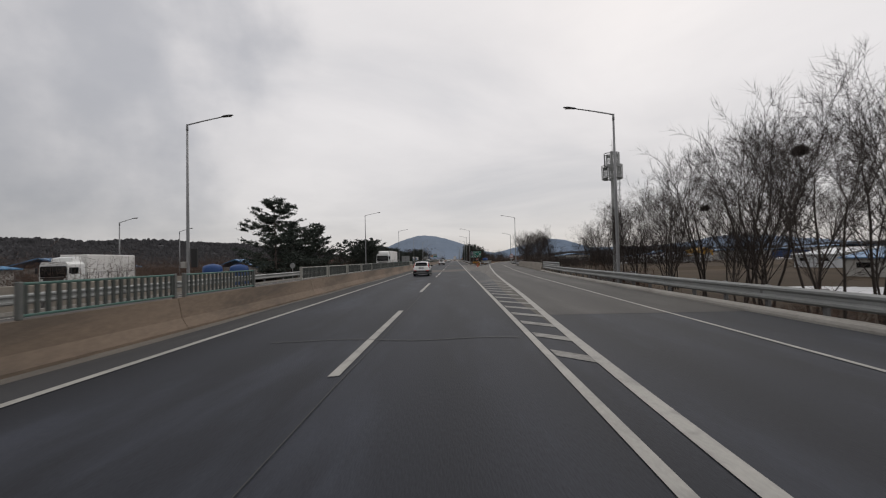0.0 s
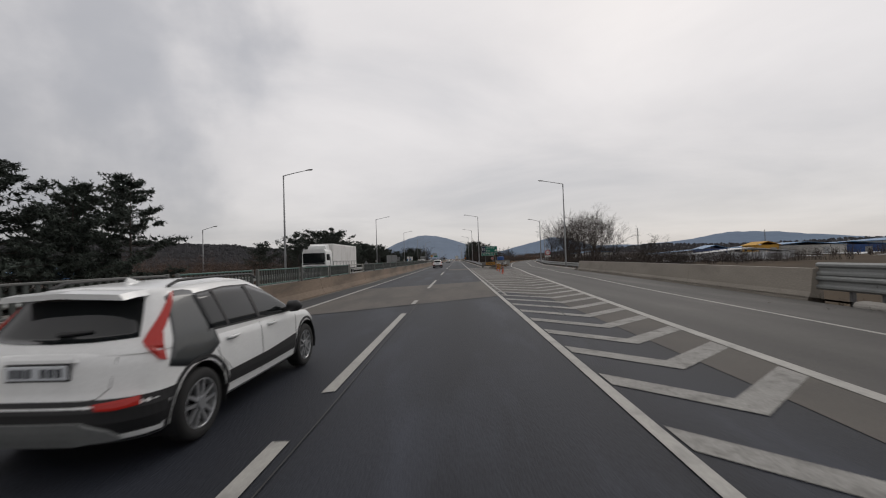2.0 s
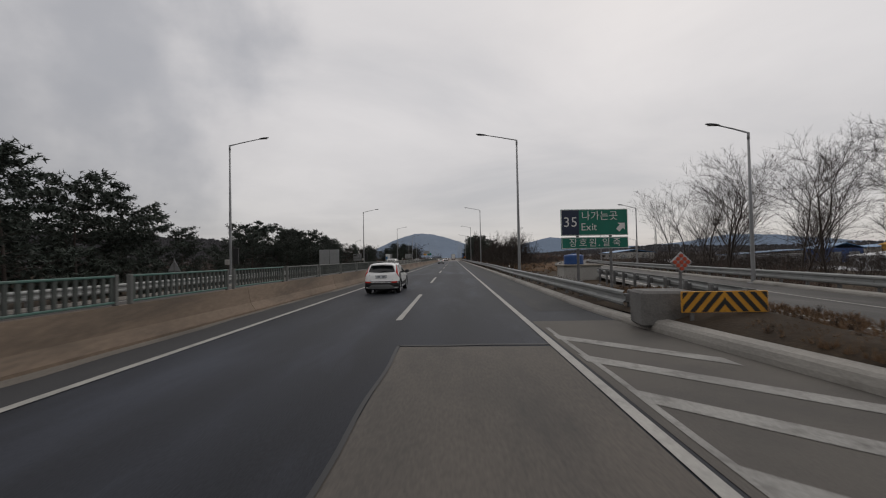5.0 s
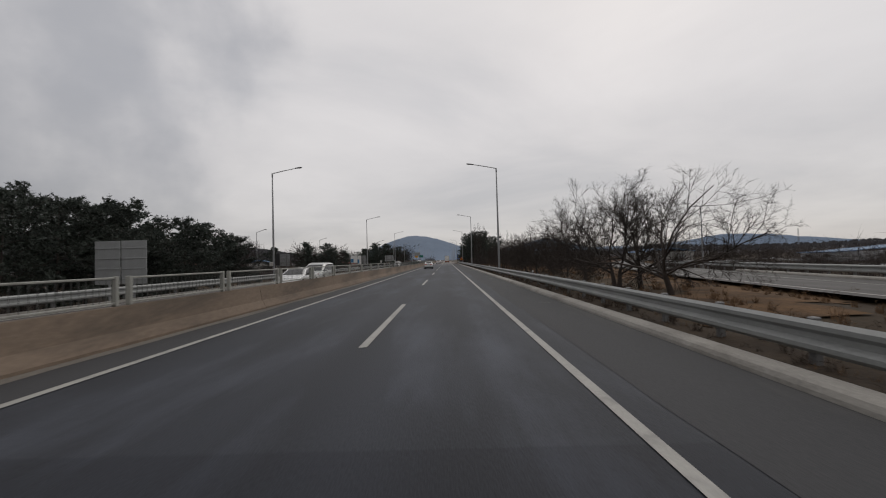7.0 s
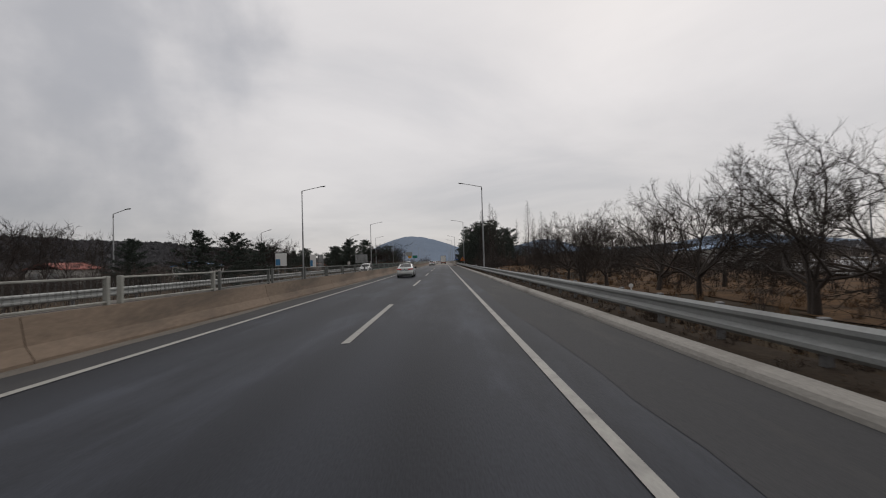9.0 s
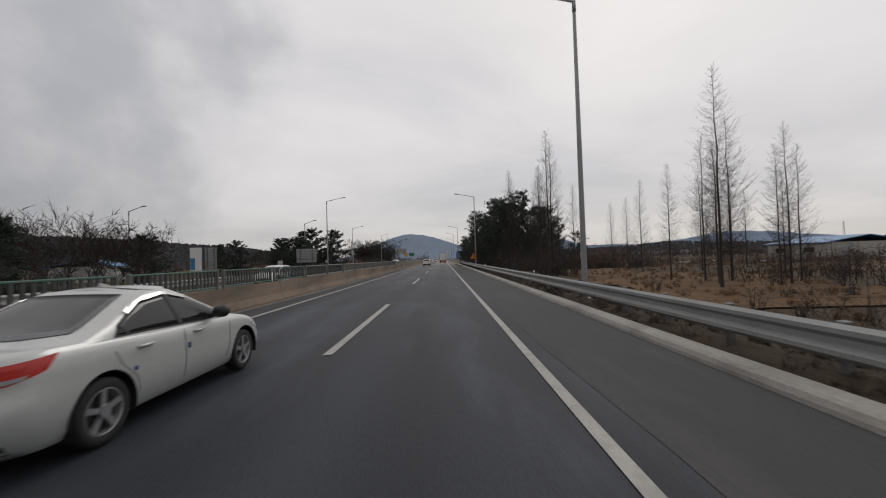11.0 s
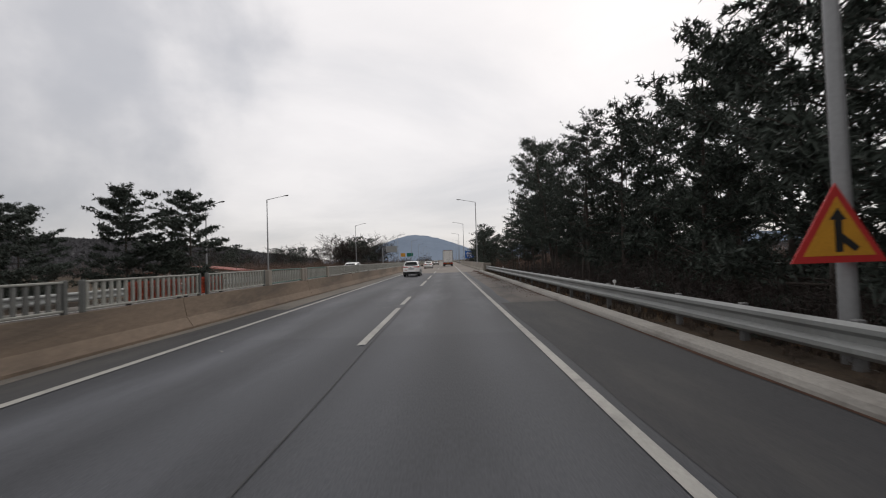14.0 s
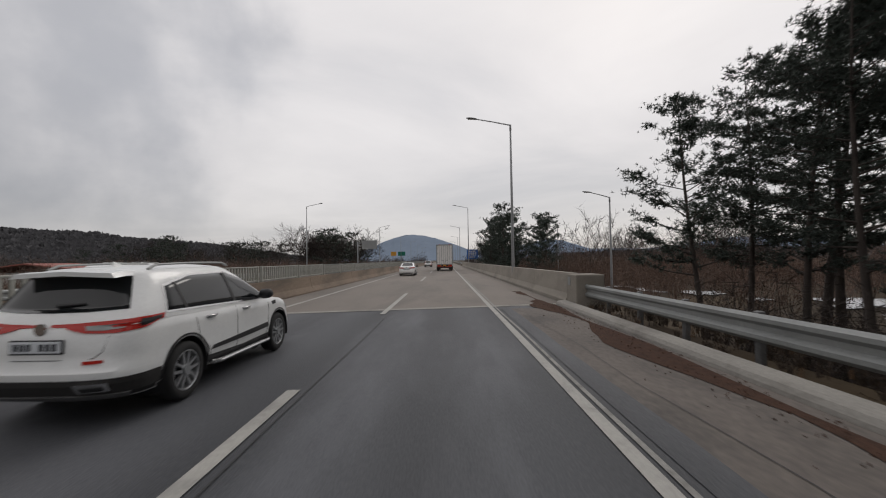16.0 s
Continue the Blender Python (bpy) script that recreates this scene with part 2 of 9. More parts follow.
SLAT = mat("weathered_grey_green_slats", (0.060, 0.070, 0.063), (0.042, 0.049, 0.045), 2.0, 0.7, spot=(0.16, 0.155, 0.14), spot_scale=3,
           spot_amount=0.4, vary=0.15)
SLAT_MID = mat("pale_weathered_slats", (0.155, 0.158, 0.148), (0.105, 0.108, 0.102), 2.0, 0.7, spot=(0.22, 0.21, 0.19), spot_scale=3,
               spot_amount=0.5, vary=0.15)
RAIL_GREEN = mat("faded_green_rail_paint", (0.07, 0.16, 0.135), (0.055, 0.125, 0.105), 2, 0.6, spot=(0.16, 0.16, 0.145), spot_scale=2, spot_amount=0.4)
RAIL_GREY = mat("pale_grey_rail_paint", (0.35, 0.35, 0.315), (0.26, 0.262, 0.235), 2, 0.6, spot=(0.16, 0.15, 0.13), spot_scale=2, spot_amount=0.4)
RAIL_DARK = mat("dark_weathered_rail", (0.14, 0.145, 0.135), (0.10, 0.105, 0.10), 2, 0.6, spot=(0.22, 0.21, 0.19), spot_scale=2, spot_amount=0.4)
GROUND = mat("winter_ground", (0.078, 0.058, 0.040), (0.048, 0.038, 0.028), 0.08, 0.95, spec=0.1, bump=0.6, fine=6,
             spot=(0.105, 0.078, 0.048), spot_scale=0.05, spot_amount=0.7)
VERGE = mat("dry_grass_verge", (0.062, 0.046, 0.032), (0.034, 0.027, 0.021), 0.7, 0.95, spec=0.1, bump=0.8, fine=14,
            spot=(0.055, 0.045, 0.035), spot_scale=0.9, spot_amount=0.6)
GRASS = mat("dry_straw_grass", (0.215, 0.128, 0.066), (0.125, 0.078, 0.044), 0.5, 0.9, vary=0.1, fine=9, bump=0.5, spot=(0.075, 0.054, 0.036), spot_scale=0.35,
            spot_amount=0.7, island=0.25)
STRAW = mat("flattened_straw", (0.160, 0.096, 0.050), (0.088, 0.056, 0.034), 0.6, 0.95, spec=0.1, fine=8, bump=0.8, spot=(0.045, 0.034, 0.025), spot_scale=0.3, spot_amount=0.8)
DEAD = mat("dead_brown_weeds", (0.085, 0.060, 0.042), (0.045, 0.034, 0.026), 2, 0.95, island=0.4)
SNOW = mat("old_snow", (0.58, 0.59, 0.61), (0.42, 0.43, 0.44), 0.3, 0.8, bump=0.3, fine=3)
LITTER = mat("brown_leaf_litter", (0.090, 0.050, 0.036), (0.050, 0.032, 0.025), 8, 0.95, spec=0.1, bump=0.6, fine=40)
BARK = mat("dark_bark", (0.060, 0.048, 0.040), (0.038, 0.031, 0.027), 5, 0.95, bump=0.6, vary=0.15)
TWIG = mat("brown_twigs", (0.056, 0.044, 0.039), (0.038, 0.031, 0.028), 3, 0.95, vary=0.2, island=0.3)
TWIG_RED = mat("reddish_brown_twigs", (0.148, 0.094, 0.070), (0.086, 0.060, 0.048), 3, 0.95, vary=0.2, island=0.4)
PINE_BARK = mat("grey_pine_bark", (0.085, 0.070, 0.060), (0.050, 0.041, 0.036), 6, 0.95, bump=0.7, stretch=(1, 1, 0.3))
NEEDLES = mat("dark_pine_needles", (0.057, 0.073, 0.057), (0.038, 0.051, 0.042), 1.2, 0.75, vary=0.2, island=0.4)
NEEDLES_B = mat("dull_green_pine_needles", (0.044, 0.055, 0.042), (0.027, 0.036, 0.029), 1.2, 0.75, vary=0.2, island=0.4)
# hillside and hill-tree colours are lifted towards blue-grey to paint in haze
HILL = mat("haze_tinted_hillside", (0.108, 0.108, 0.115), (0.086, 0.087, 0.094), 0.03, 0.95, bump=0.6, fine=0.3, spot=(0.14, 0.124, 0.115),
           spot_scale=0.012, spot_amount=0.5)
HILL_TREES = mat("haze_tinted_hill_trees", (0.110, 0.108, 0.114), (0.088, 0.087, 0.093), 0.05, 0.95, fine=0.5, island=0.10)
FAR_TWIG = mat("far_brown_twigs", (0.090, 0.073, 0.065), (0.062, 0.052, 0.048), 0.1, 0.95, fine=1.0, island=0.3)
# distance haze is painted into both mountain colours as blue-grey
MOUNT = mat("mountain_painted_blue_haze", (0.205, 0.250, 0.315), (0.180, 0.224, 0.288), 0.004, 1.0, fine=0.02, spec=0.0)
MOUNT_B = mat("range_painted_blue_haze", (0.185, 0.235, 0.305), (0.165, 0.21, 0.28), 0.004, 1.0, fine=0.02, spec=0.0)
WHITE_PAINT = plain("white_car_paint", (0.82, 0.83, 0.82), 0.3, coat=0.6)
SILVER_PAINT = mat("silver_car_paint", (0.52, 0.535, 0.52), (0.48, 0.495, 0.48), 2, 0.36, 0.30, coat=0.6)
DARK_PAINT = plain("dark_grey_car_paint", (0.035, 0.04, 0.042), 0.3, coat=0.6)
TRIM = plain("black_plastic_trim", (0.018, 0.018, 0.019), 0.55)
GLASS = plain("dark_car_glass", (0.012, 0.014, 0.015), 0.06)
RUBBER = plain("tyre_rubber", (0.018, 0.018, 0.018), 0.8)
RIM = plain("alloy_rim", (0.42, 0.43, 0.44), 0.35, 0.7)
RED_LENS = plain("red_lamp_lens", (0.36, 0.018, 0.012), 0.12, emit=0.10)
ORANGE_LENS = plain("amber_lamp_lens", (0.6, 0.18, 0.02), 0.2)
HEAD_LENS = plain("clear_lamp_lens", (0.6, 0.62, 0.63), 0.1)
PLATE = plain("pale_number_plate", (0.68, 0.71, 0.74), 0.4)
BAR = plain("dark_bars", (0.03, 0.035, 0.045), 0.5)
CHROME = plain("chrome", (0.6, 0.6, 0.6), 0.15, 0.9)
BOX_WHITE = mat("dirty_white_box_panel", (0.80, 0.79, 0.77), (0.72, 0.71, 0.69), 0.7, 0.5, spot=(0.36, 0.33, 0.29), spot_scale=0.8, spot_amount=0.4,
                stretch=(1, 1, 0.4))
CHASSIS = mat("dirty_black_chassis", (0.03, 0.028, 0.026), (0.02, 0.02, 0.02), 2, 0.8)
SIGN_GREEN = plain("green_sign_sheeting", (0.0, 0.155, 0.105), 0.45)
SIGN_NAVY = plain("navy_sign_sheeting", (0.012, 0.022, 0.055), 0.45)
SIGN_BLUE = plain("blue_sign_sheeting", (0.010, 0.11, 0.42), 0.45)
SIGN_WHITE = plain("white_sign_sheeting", (0.72, 0.72, 0.70), 0.45)
SIGN_RED = plain("red_sign_sheeting", (0.50, 0.03, 0.03), 0.45)
SIGN_BACK = mat("grey_aluminium_sign_back", (0.32, 0.33, 0.33), (0.26, 0.27, 0.27), 2, 0.5, 0.3)
YELLOW = mat("amber_yellow_sheeting", (0.62, 0.30, 0.025), (0.50, 0.235, 0.02), 2, 0.5)
BLACK = plain("black_sheeting", (0.015, 0.015, 0.016), 0.5)
ORANGE = mat("faded_orange_plastic", (0.55, 0.085, 0.035), (0.42, 0.065, 0.03), 3, 0.5, spot=(0.10, 0.045, 0.03), spot_scale=4, spot_amount=0.5)
TANK_BLUE = mat("blue_plastic_tank", (0.02, 0.075, 0.25), (0.015, 0.06, 0.20), 2, 0.45)
ROOF_BLUE = mat("blue_metal_roof", (0.07, 0.19, 0.36), (0.055, 0.15, 0.29), 0.5, 0.5, vary=0.15)
ROOF_RED = mat("faded_red_roof", (0.32, 0.10, 0.075), (0.25, 0.08, 0.06), 0.5, 0.7)
WALL_PALE = mat("pale_shed_wall", (0.45, 0.44, 0.41), (0.36, 0.35, 0.33), 0.6, 0.8, vary=0.12)
WALL_YELLOW = mat("yellow_wall", (0.55, 0.30, 0.04), (0.46, 0.25, 0.035), 0.6, 0.8)
FILM = mat("greenhouse_film", (0.62, 0.64, 0.66), (0.50, 0.52, 0.54), 0.6, 0.4)
NEST = mat("twig_nest", (0.03, 0.024, 0.02), (0.02, 0.016, 0.014), 8, 1.0)
BLUE_SHEET = plain("blue_tarpaulin", (0.05, 0.20, 0.38), 0.6)


# ---------------------------------------------------------------- building helpers
class Geo:
    """Vertices and faces gathered for one mesh."""
    rmin, spread_out = 0.006, 1.0

    def __init__(self):
        self.v, self.f = [], []

    def add(self, vs, fs):
        k = len(self.v)
        self.v.extend([tuple(p) for p in vs])
        self.f.extend([tuple(i + k for i in q) for q in fs])
        return self

    def box(self, c, s, ch=0.0, m=None):
        """A box with centre c and size s, its edges cut back by ch."""
        hx, hy, hz = s[0] / 2, s[1] / 2, s[2] / 2
        vs, fs = [], []
        if ch <= 0:
            vs = [(x, y, z) for x in (-hx, hx) for y in (-hy, hy) for z in (-hz, hz)]
            fs = [(0, 1, 3, 2), (4, 6, 7, 5), (0, 4, 5, 1), (2, 3, 7, 6), (0, 2, 6, 4), (1, 5, 7, 3)]
        else:
            bm = bmesh.new()
            bmesh.ops.create_cube(bm, size=1.0)
            for q in bm.verts:
                q.co = Vector((q.co.x * s[0], q.co.y * s[1], q.co.z * s[2]))
            bmesh.ops.bevel(bm, geom=bm.edges[:], offset=ch, segments=1, affect="EDGES")
            bm.verts.index_update()
            vs, fs = [q.co.copy() for q in bm.verts], [[q.index for q in p.verts] for p in bm.faces]
            bm.free()
        mm = m or Matrix.Identity(4)
        return self.add([mm @ (Vector(p) + Vector(c)) for p in vs], fs)

    def tube(self, pts, radii, n=6, cap=True, up=(0, 0, 1)):
        """A tube through pts with a radius at each."""
        pts = [Vector(p) for p in pts]
        k, rings = len(self.v), len(pts)
        for i, p in enumerate(pts):
            d = (pts[min(i + 1, rings - 1)] - pts[max(i - 1, 0)]).normalized()
            ref = Vector((1, 0, 0)) if abs(d.z) > 0.9 else Vector(up)
            a = d.cross(ref).normalized()
            b = d.cross(a)
            for j in range(n):
                t = 2 * math.pi * j / n
                self.v.append(tuple(p + (a * math.cos(t) + b * math.sin(t)) * radii[i]))
        for i in range(rings - 1):
            for j in range(n):
                j2 = (j + 1) % n
                self.f.append((k + i * n + j, k + i * n + j2, k + (i + 1) * n + j2, k + (i + 1) * n + j))
        if cap:
            self.f.append(tuple(k + j for j in range(n))[::-1])
            self.f.append(tuple(k + (rings - 1) * n + j for j in range(n)))
        return self

    def sliver(self, p, e, r, turn=0.0):
        """A thin twig from p to e: two crossed narrow triangles."""
        p, e = Vector(p), Vector(e)
        d = (e - p).normalized()
        a = d.cross(Vector((math.cos(turn), math.sin(turn), 0.31)))
        a = a.normalized() * r if a.length > 1e-6 else Vector((r, 0, 0))
        c = d.cross(a)
        k = len(self.v)
        self.v += [tuple(p - a), tuple(p + a), tuple(e), tuple(p - c), tuple(p + c)]
        self.f += [(k, k + 1, k + 2), (k + 3, k + 4, k + 2)]
        return self

    def sweep(self, profile, path, closed=True):
        """A profile of (side, height) carried along path points (x, y, z) that run mainly along y."""
        path = [Vector(p) for p in path]
        k, n = len(self.v), len(profile)
        for i, p in enumerate(path):
            d = path[min(i + 1, len(path) - 1)] - path[max(i - 1, 0)]
            d.z = 0
            d.normalize()
            s = Vector((d.y, -d.x, 0))
            for a, b in profile:
                self.v.append(tuple(p + s * a + Vector((0, 0, b))))
        for i in range(len(path) - 1):
            for j in range(n if closed else n - 1):
                j2 = (j + 1) % n
                self.f.append((k + i * n + j, k + i * n + j2, k + (i + 1) * n + j2, k + (i + 1) * n + j))
        if closed:
            self.f.append(tuple(k + j for j in range(n))[::-1])
            self.f.append(tuple(k + (len(path) - 1) * n + j for j in range(n)))
        return self

    def sheet(self, left, right, z):
        """A flat strip between two lists of (x, y)."""
        k = len(self.v)
        for (a, b), (c, d) in zip(left, right):
            self.v += [(a, b, z), (c, d, z)]
        for i in range(len(left) - 1):
            self.f.append((k + 2 * i, k + 2 * i + 1, k + 2 * i + 3, k + 2 * i + 2))
        return self

    def disc(self, c, r, axis="y", n=20, depth=0.01, r2=None):
        """A short cylinder about c along an axis."""
        d = {"x": Vector((1, 0, 0)), "y": Vector((0, 1, 0)), "z": Vector((0, 0, 1))}[axis] * depth / 2
        c = Vector(c)
        return self.tube([c - d, c + d], [r, r2 or r], n)

    def mesh(self, name, material, smooth=False):
        me = bpy.data.meshes.new(name)
        me.from_pydata(self.v, [], self.f)
        me.materials.append(material)
        if smooth:
            me.polygons.foreach_set("use_smooth", [True] * len(me.polygons))
        me.update()
        return me


def part(name, geo, material, parent, label="", at=None, smooth=False):
    """One mesh object under a thing or a part."""
    me = geo if isinstance(geo, bpy.types.Mesh) else geo.mesh(name, material, smooth)
    ob = new(name, me)
    ob.parent = parent
    if at is not None:
        ob.matrix_basis = at
    if label:
        ob["label"] = label
    return ob


def thing(name, label, category, at=None, group="", kind=""):
    ob = new(name)
    ob.empty_display_size = 0.2
    if at is not None:
        ob.matrix_basis = at
    return tagged(ob, label, category, group, kind)


def single(name, geo, material, label, category, at=None, group="", kind="", smooth=False):
    me = geo if isinstance(geo, bpy.types.Mesh) else geo.mesh(name, material, smooth)
    ob = new(name, me)
    if at is not None:
        ob.matrix_basis = at
    return tagged(ob, label, category, group, kind)


def lettering(name, words, size, material, parent, at, align="CENTER"):
    cu = bpy.data.curves.new(name, "FONT")
    cu.body, cu.size, cu.align_x, cu.align_y = words, size, align, "CENTER"
    cu.extrude, cu.resolution_u = 0.004, 3
    tmp = new(name + "_curve", cu)
    me = bpy.data.meshes.new_from_object(tmp.evaluated_get(bpy.context.evaluated_depsgraph_get()))
    bpy.data.objects.remove(tmp)
    bpy.data.curves.remove(cu)
    me.materials.clear()
    me.materials.append(material)
    ob = new(name, me)
    ob.parent, ob.matrix_basis = parent, at
    return ob


def table(rows):
    """A smooth function of y through rows of (y, x)."""
    ys, xs = [r[0] for r in rows], [r[1] for r in rows]

    def f(y):
        if y <= ys[0]:
            return xs[0]
        if y >= ys[-1]:
            return xs[-1] + (xs[-1] - xs[-2]) / (ys[-1] - ys[-2]) * (y - ys[-1])
        i = max(k for k in range(len(ys) - 1) if ys[k] <= y)
        p0, p3 = max(i - 1, 0), min(i + 2, len(ys) - 1)
        h = ys[i + 1] - ys[i]
        m1 = (xs[i + 1] - xs[p0]) / (ys[i + 1] - ys[p0])
        m2 = (xs[p3] - xs[i]) / (ys[p3] - ys[i])
        t = (y - ys[i]) / h
        return ((2 * t ** 3 - 3 * t * t + 1) * xs[i] + (t ** 3 - 2 * t * t + t) * h * m1
                + (3 * t * t - 2 * t ** 3) * xs[i + 1] + (t ** 3 - t * t) * h * m2)
    return f


def steps(a, b, s):
    n = max(1, int(round((b - a) / s)))
    return [a + (b - a) * i / n for i in range(n + 1)]


# ---------------------------------------------------------------- plan of the road
EDGE_L, DASH, EDGE_R = -5.8, -1.8, 1.8      # lane lines
BAR_X = -7.6                                 # middle of the median barrier
KERB_X = 4.2                                 # gutter line beside the main road after the exit
OPP_L = -17.0                                # outer edge of the opposite carriageway
ROAD_END = 1400.0
# exit ramp: left line, right line, kerb
ramp_left = table([(-40, 2.0), (0, 2.35), (8, 2.65), (19, 3.3), (32, 3.95), (46, 4.75), (57, 5.55), (66, 6.2), (78, 7.0), (88, 7.9),
                   (100, 8.8), (108, 9.4), (120, 11.0), (140, 14.0), (160, 17.4), (180, 21.8), (200, 27.5), (220, 35), (240, 45), (260, 58), (280, 75)])
ramp_right = table([(-40, 6.1), (0, 6.2), (10, 6.5), (20, 6.85), (36, 7.4), (47, 8.0), (58, 8.7), (67, 9.5), (74, 10.0), (80, 10.4), (86, 11.0),
                    (95, 11.7), (108, 12.8), (120, 14.8), (140, 17.8), (160, 21.2), (180, 25.7), (200, 31.6), (220, 39.4), (240, 49.8), (260, 63), (280, 80.5)])
ramp_kerb = table([(-40, 8.7), (8, 8.85), (24, 9.3), (38, 9.85), (50, 10.8), (60, 11.6), (70, 12.3), (82, 13.0), (92, 13.7), (108, 14.9),
                   (120, 16.9), (140, 20.0), (160, 23.4), (180, 28.0), (200, 34), (220, 42), (240, 52.6), (260, 66), (280, 83.5)])
island_right = table([(100.3, 6.9), (102, 7.3), (106, 8.2), (112, 9.3), (120, 10.4), (140, 13.4), (160, 16.8), (180, 21.2), (200, 26.9), (220, 34.4),
                      (240, 44.4), (260, 57.4), (280, 74.4)])
island_left = table([(100.3, 5.05), (102, 4.8), (104.5, 4.45), (108, 4.08), (120, 4.1), (140, 4.18), (150, KERB_X), (1400, KERB_X)])


def rise(x, y):
    """Height of the open ground."""
    n = noise.noise(Vector((x * 0.03, y * 0.03, 0.0))) * 0.5 + noise.noise(Vector((x * 0.15, y * 0.15, 5.0))) * 0.12
    if x > -8:
        if y < 100.3:
            d = x - (ramp_kerb(y) + 1.3)
        elif y < 290 and x > (island_right(min(y, 280)) + ramp_kerb(min(y, 280))) / 2:
            d = x - (ramp_kerb(min(y, 280)) + 1.3)
        else:
            d = x - (KERB_X + 1.6)
            if y < 290:
                d = min(d, (island_right(min(y, 280)) - 1.0 - x) * 1.0)
                bank = max(0.0, min(1.0, (y - 136) / 10, (262 - y) / 10))
                return -0.25 + max(0, min(1.0, d / 5)) * (-0.7 + n) * (1 - bank) + bank * max(0, min(1.0, d / 2.0)) * (0.32 + 0.25 * n)
        low = -2.1 if y < 100 else -1.5
    else:
        d = (OPP_L - 1.6) - x
        low = -1.1
    k = max(0.0, min(1.0, d / 4.0))
    k = k * k * (3 - 2 * k)
    far = max(0.0, min(1.0, (abs(x) - 60) / 300))
    return -0.22 + k * (low + 0.22 + n * (1 + 2 * far))


def build_ground():
    xs = sorted(set([-4500, -3000, -2000, -1400, -1000, -700, -500, -380, -300, -240, -200, -160, -130] + [round(-110 + 3 * i, 2) for i in range(22)]
                    + [round(-44 + 1.0 * i, 2) for i in range(28)] + [-16, -12, -8, -4, 0, 3]
                    + [round(4 + 0.8 * i, 2) for i in range(52)] + [round(46 + 3 * i, 2) for i in range(22)]
                    + [120, 140, 165, 200, 240, 300, 380, 500, 700, 1000, 1400, 2000, 3000, 4500]))
    ys = ([-900, -500, -250, -120, -80] + [round(-60 + 3 * i, 2) for i in range(168)]
          + [450, 470, 495, 525, 560, 600, 650, 720, 800, 900, 1050, 1250, 1500, 1900, 2500, 3300, 4600])
    g = Geo()
    g.v = [(x, y, rise(x, y)) for y in ys for x in xs]
    w = len(xs)
    g.f = [(j * w + i, j * w + i + 1, (j + 1) * w + i + 1, (j + 1) * w + i) for j in range(len(ys) - 1) for i in range(w - 1)]
    single("ground", g, GROUND, "brown winter ground with dry grass and bare soil", "ground", kind="structure", smooth=True)


build_ground()


# ---------------------------------------------------------------- road surfaces
def surface(name, left, right, ys, z, material, label, category="road"):
    g = Geo().sheet([(left(y), y) for y in ys], [(right(y), y) for y in ys], z)
    return single(name, g, material, label, category, kind="structure")


def flat(x):
    return lambda y: x


NEAR = steps(-60, 100.3, 2.5)
single("road", Geo().sheet([(-7.25, y) for y in NEAR], [(ramp_kerb(y) + 0.05, y) for y in NEAR], 0.0)
       .sheet([(-7.25, y) for y in (100.3, 104, 108, 120, 138)], [(island_left(y) + 0.1, y) for y in (100.3, 104, 108, 120, 138)], 0.0),
       ASPHALT, "dark grey asphalt carriageway with two worn lanes", "road", kind="structure")
surface("road_main", flat(-7.25), lambda y: island_left(y) + 0.1, [138, 150, 200, 238], 0.0, ASPHALT_MID, "grey asphalt carriageway with two worn lanes")
for i in range(6):
    u = (i + 0.5) / 6.5
    surface("road_worn", flat(-7.25), lambda y: island_left(y) + 0.1, [238 + 8 * i, 246 + 8 * i], 0.0,
            track_material("ageing_asphalt", *[tuple(a * (1 - u) + b * u for a, b in zip(p, q)) for p, q in (((0.0335, 0.0375, 0.0475), (0.094, 0.097, 0.106)), ((0.0200, 0.0226, 0.0290), (0.060, 0.063, 0.070)))], 0.20),
            "grey asphalt carriageway growing paler with wear")
surface("road_pale", flat(-7.25), lambda y: island_left(y) + 0.1, [286, 300, 400, ROAD_END], 0.0, ASPHALT_PALE, "pale grey asphalt carriageway with patched lanes")
surface("road_opposite", flat(OPP_L), flat(-7.95), [-60, 100, 300, ROAD_END], 0.0, ASPHALT_OLD, "grey asphalt of the oncoming carriageway")
surface("road_ramp", lambda y: island_right(y) - 0.15, lambda y: ramp_kerb(y) + 0.05, steps(100.3, 280, 3), 0.0, ASPHALT_OLD,
        "worn grey asphalt exit ramp curving away")
surface("road_ramp_near", lambda y: ramp_left(y) + 0.12, lambda y: ramp_kerb(y) + 0.02, steps(11.6, 100.3, 2.5), 0.005, ASPHALT_OLD,
        "worn grey asphalt of the exit lane")
surface("road_side", flat(-42), flat(-31), [-60, 20, 80], rise(-36, 30) + 0.55, ASPHALT_OLD, "grey side road beyond the oncoming carriageway")
surface("shoulder_median", flat(-7.25), flat(EDGE_L - 0.12), [-60, 100, 296], 0.005, SHOULDER, "dusty asphalt shoulder by the median barrier", "shoulder")
surface("shoulder_median_edge", flat(-7.25), lambda y: -6.92 + 0.22 * noise.noise(Vector((y * 0.12, 7.7, 0))) + 0.12 * noise.noise(Vector((y * 0.8, 1.7, 0))), steps(-60, 296, 1.5), 0.009, GUTTER,
        "pale dusty gutter by the median barrier", "shoulder")
surface("shoulder_bridge", flat(-7.25), lambda y: -6.1 + 0.1 * math.sin(y * 0.3), steps(284, 320.4, 3), 0.0095, GUTTER,
        "pale dusty shoulder strip beside the median barrier", "shoulder")
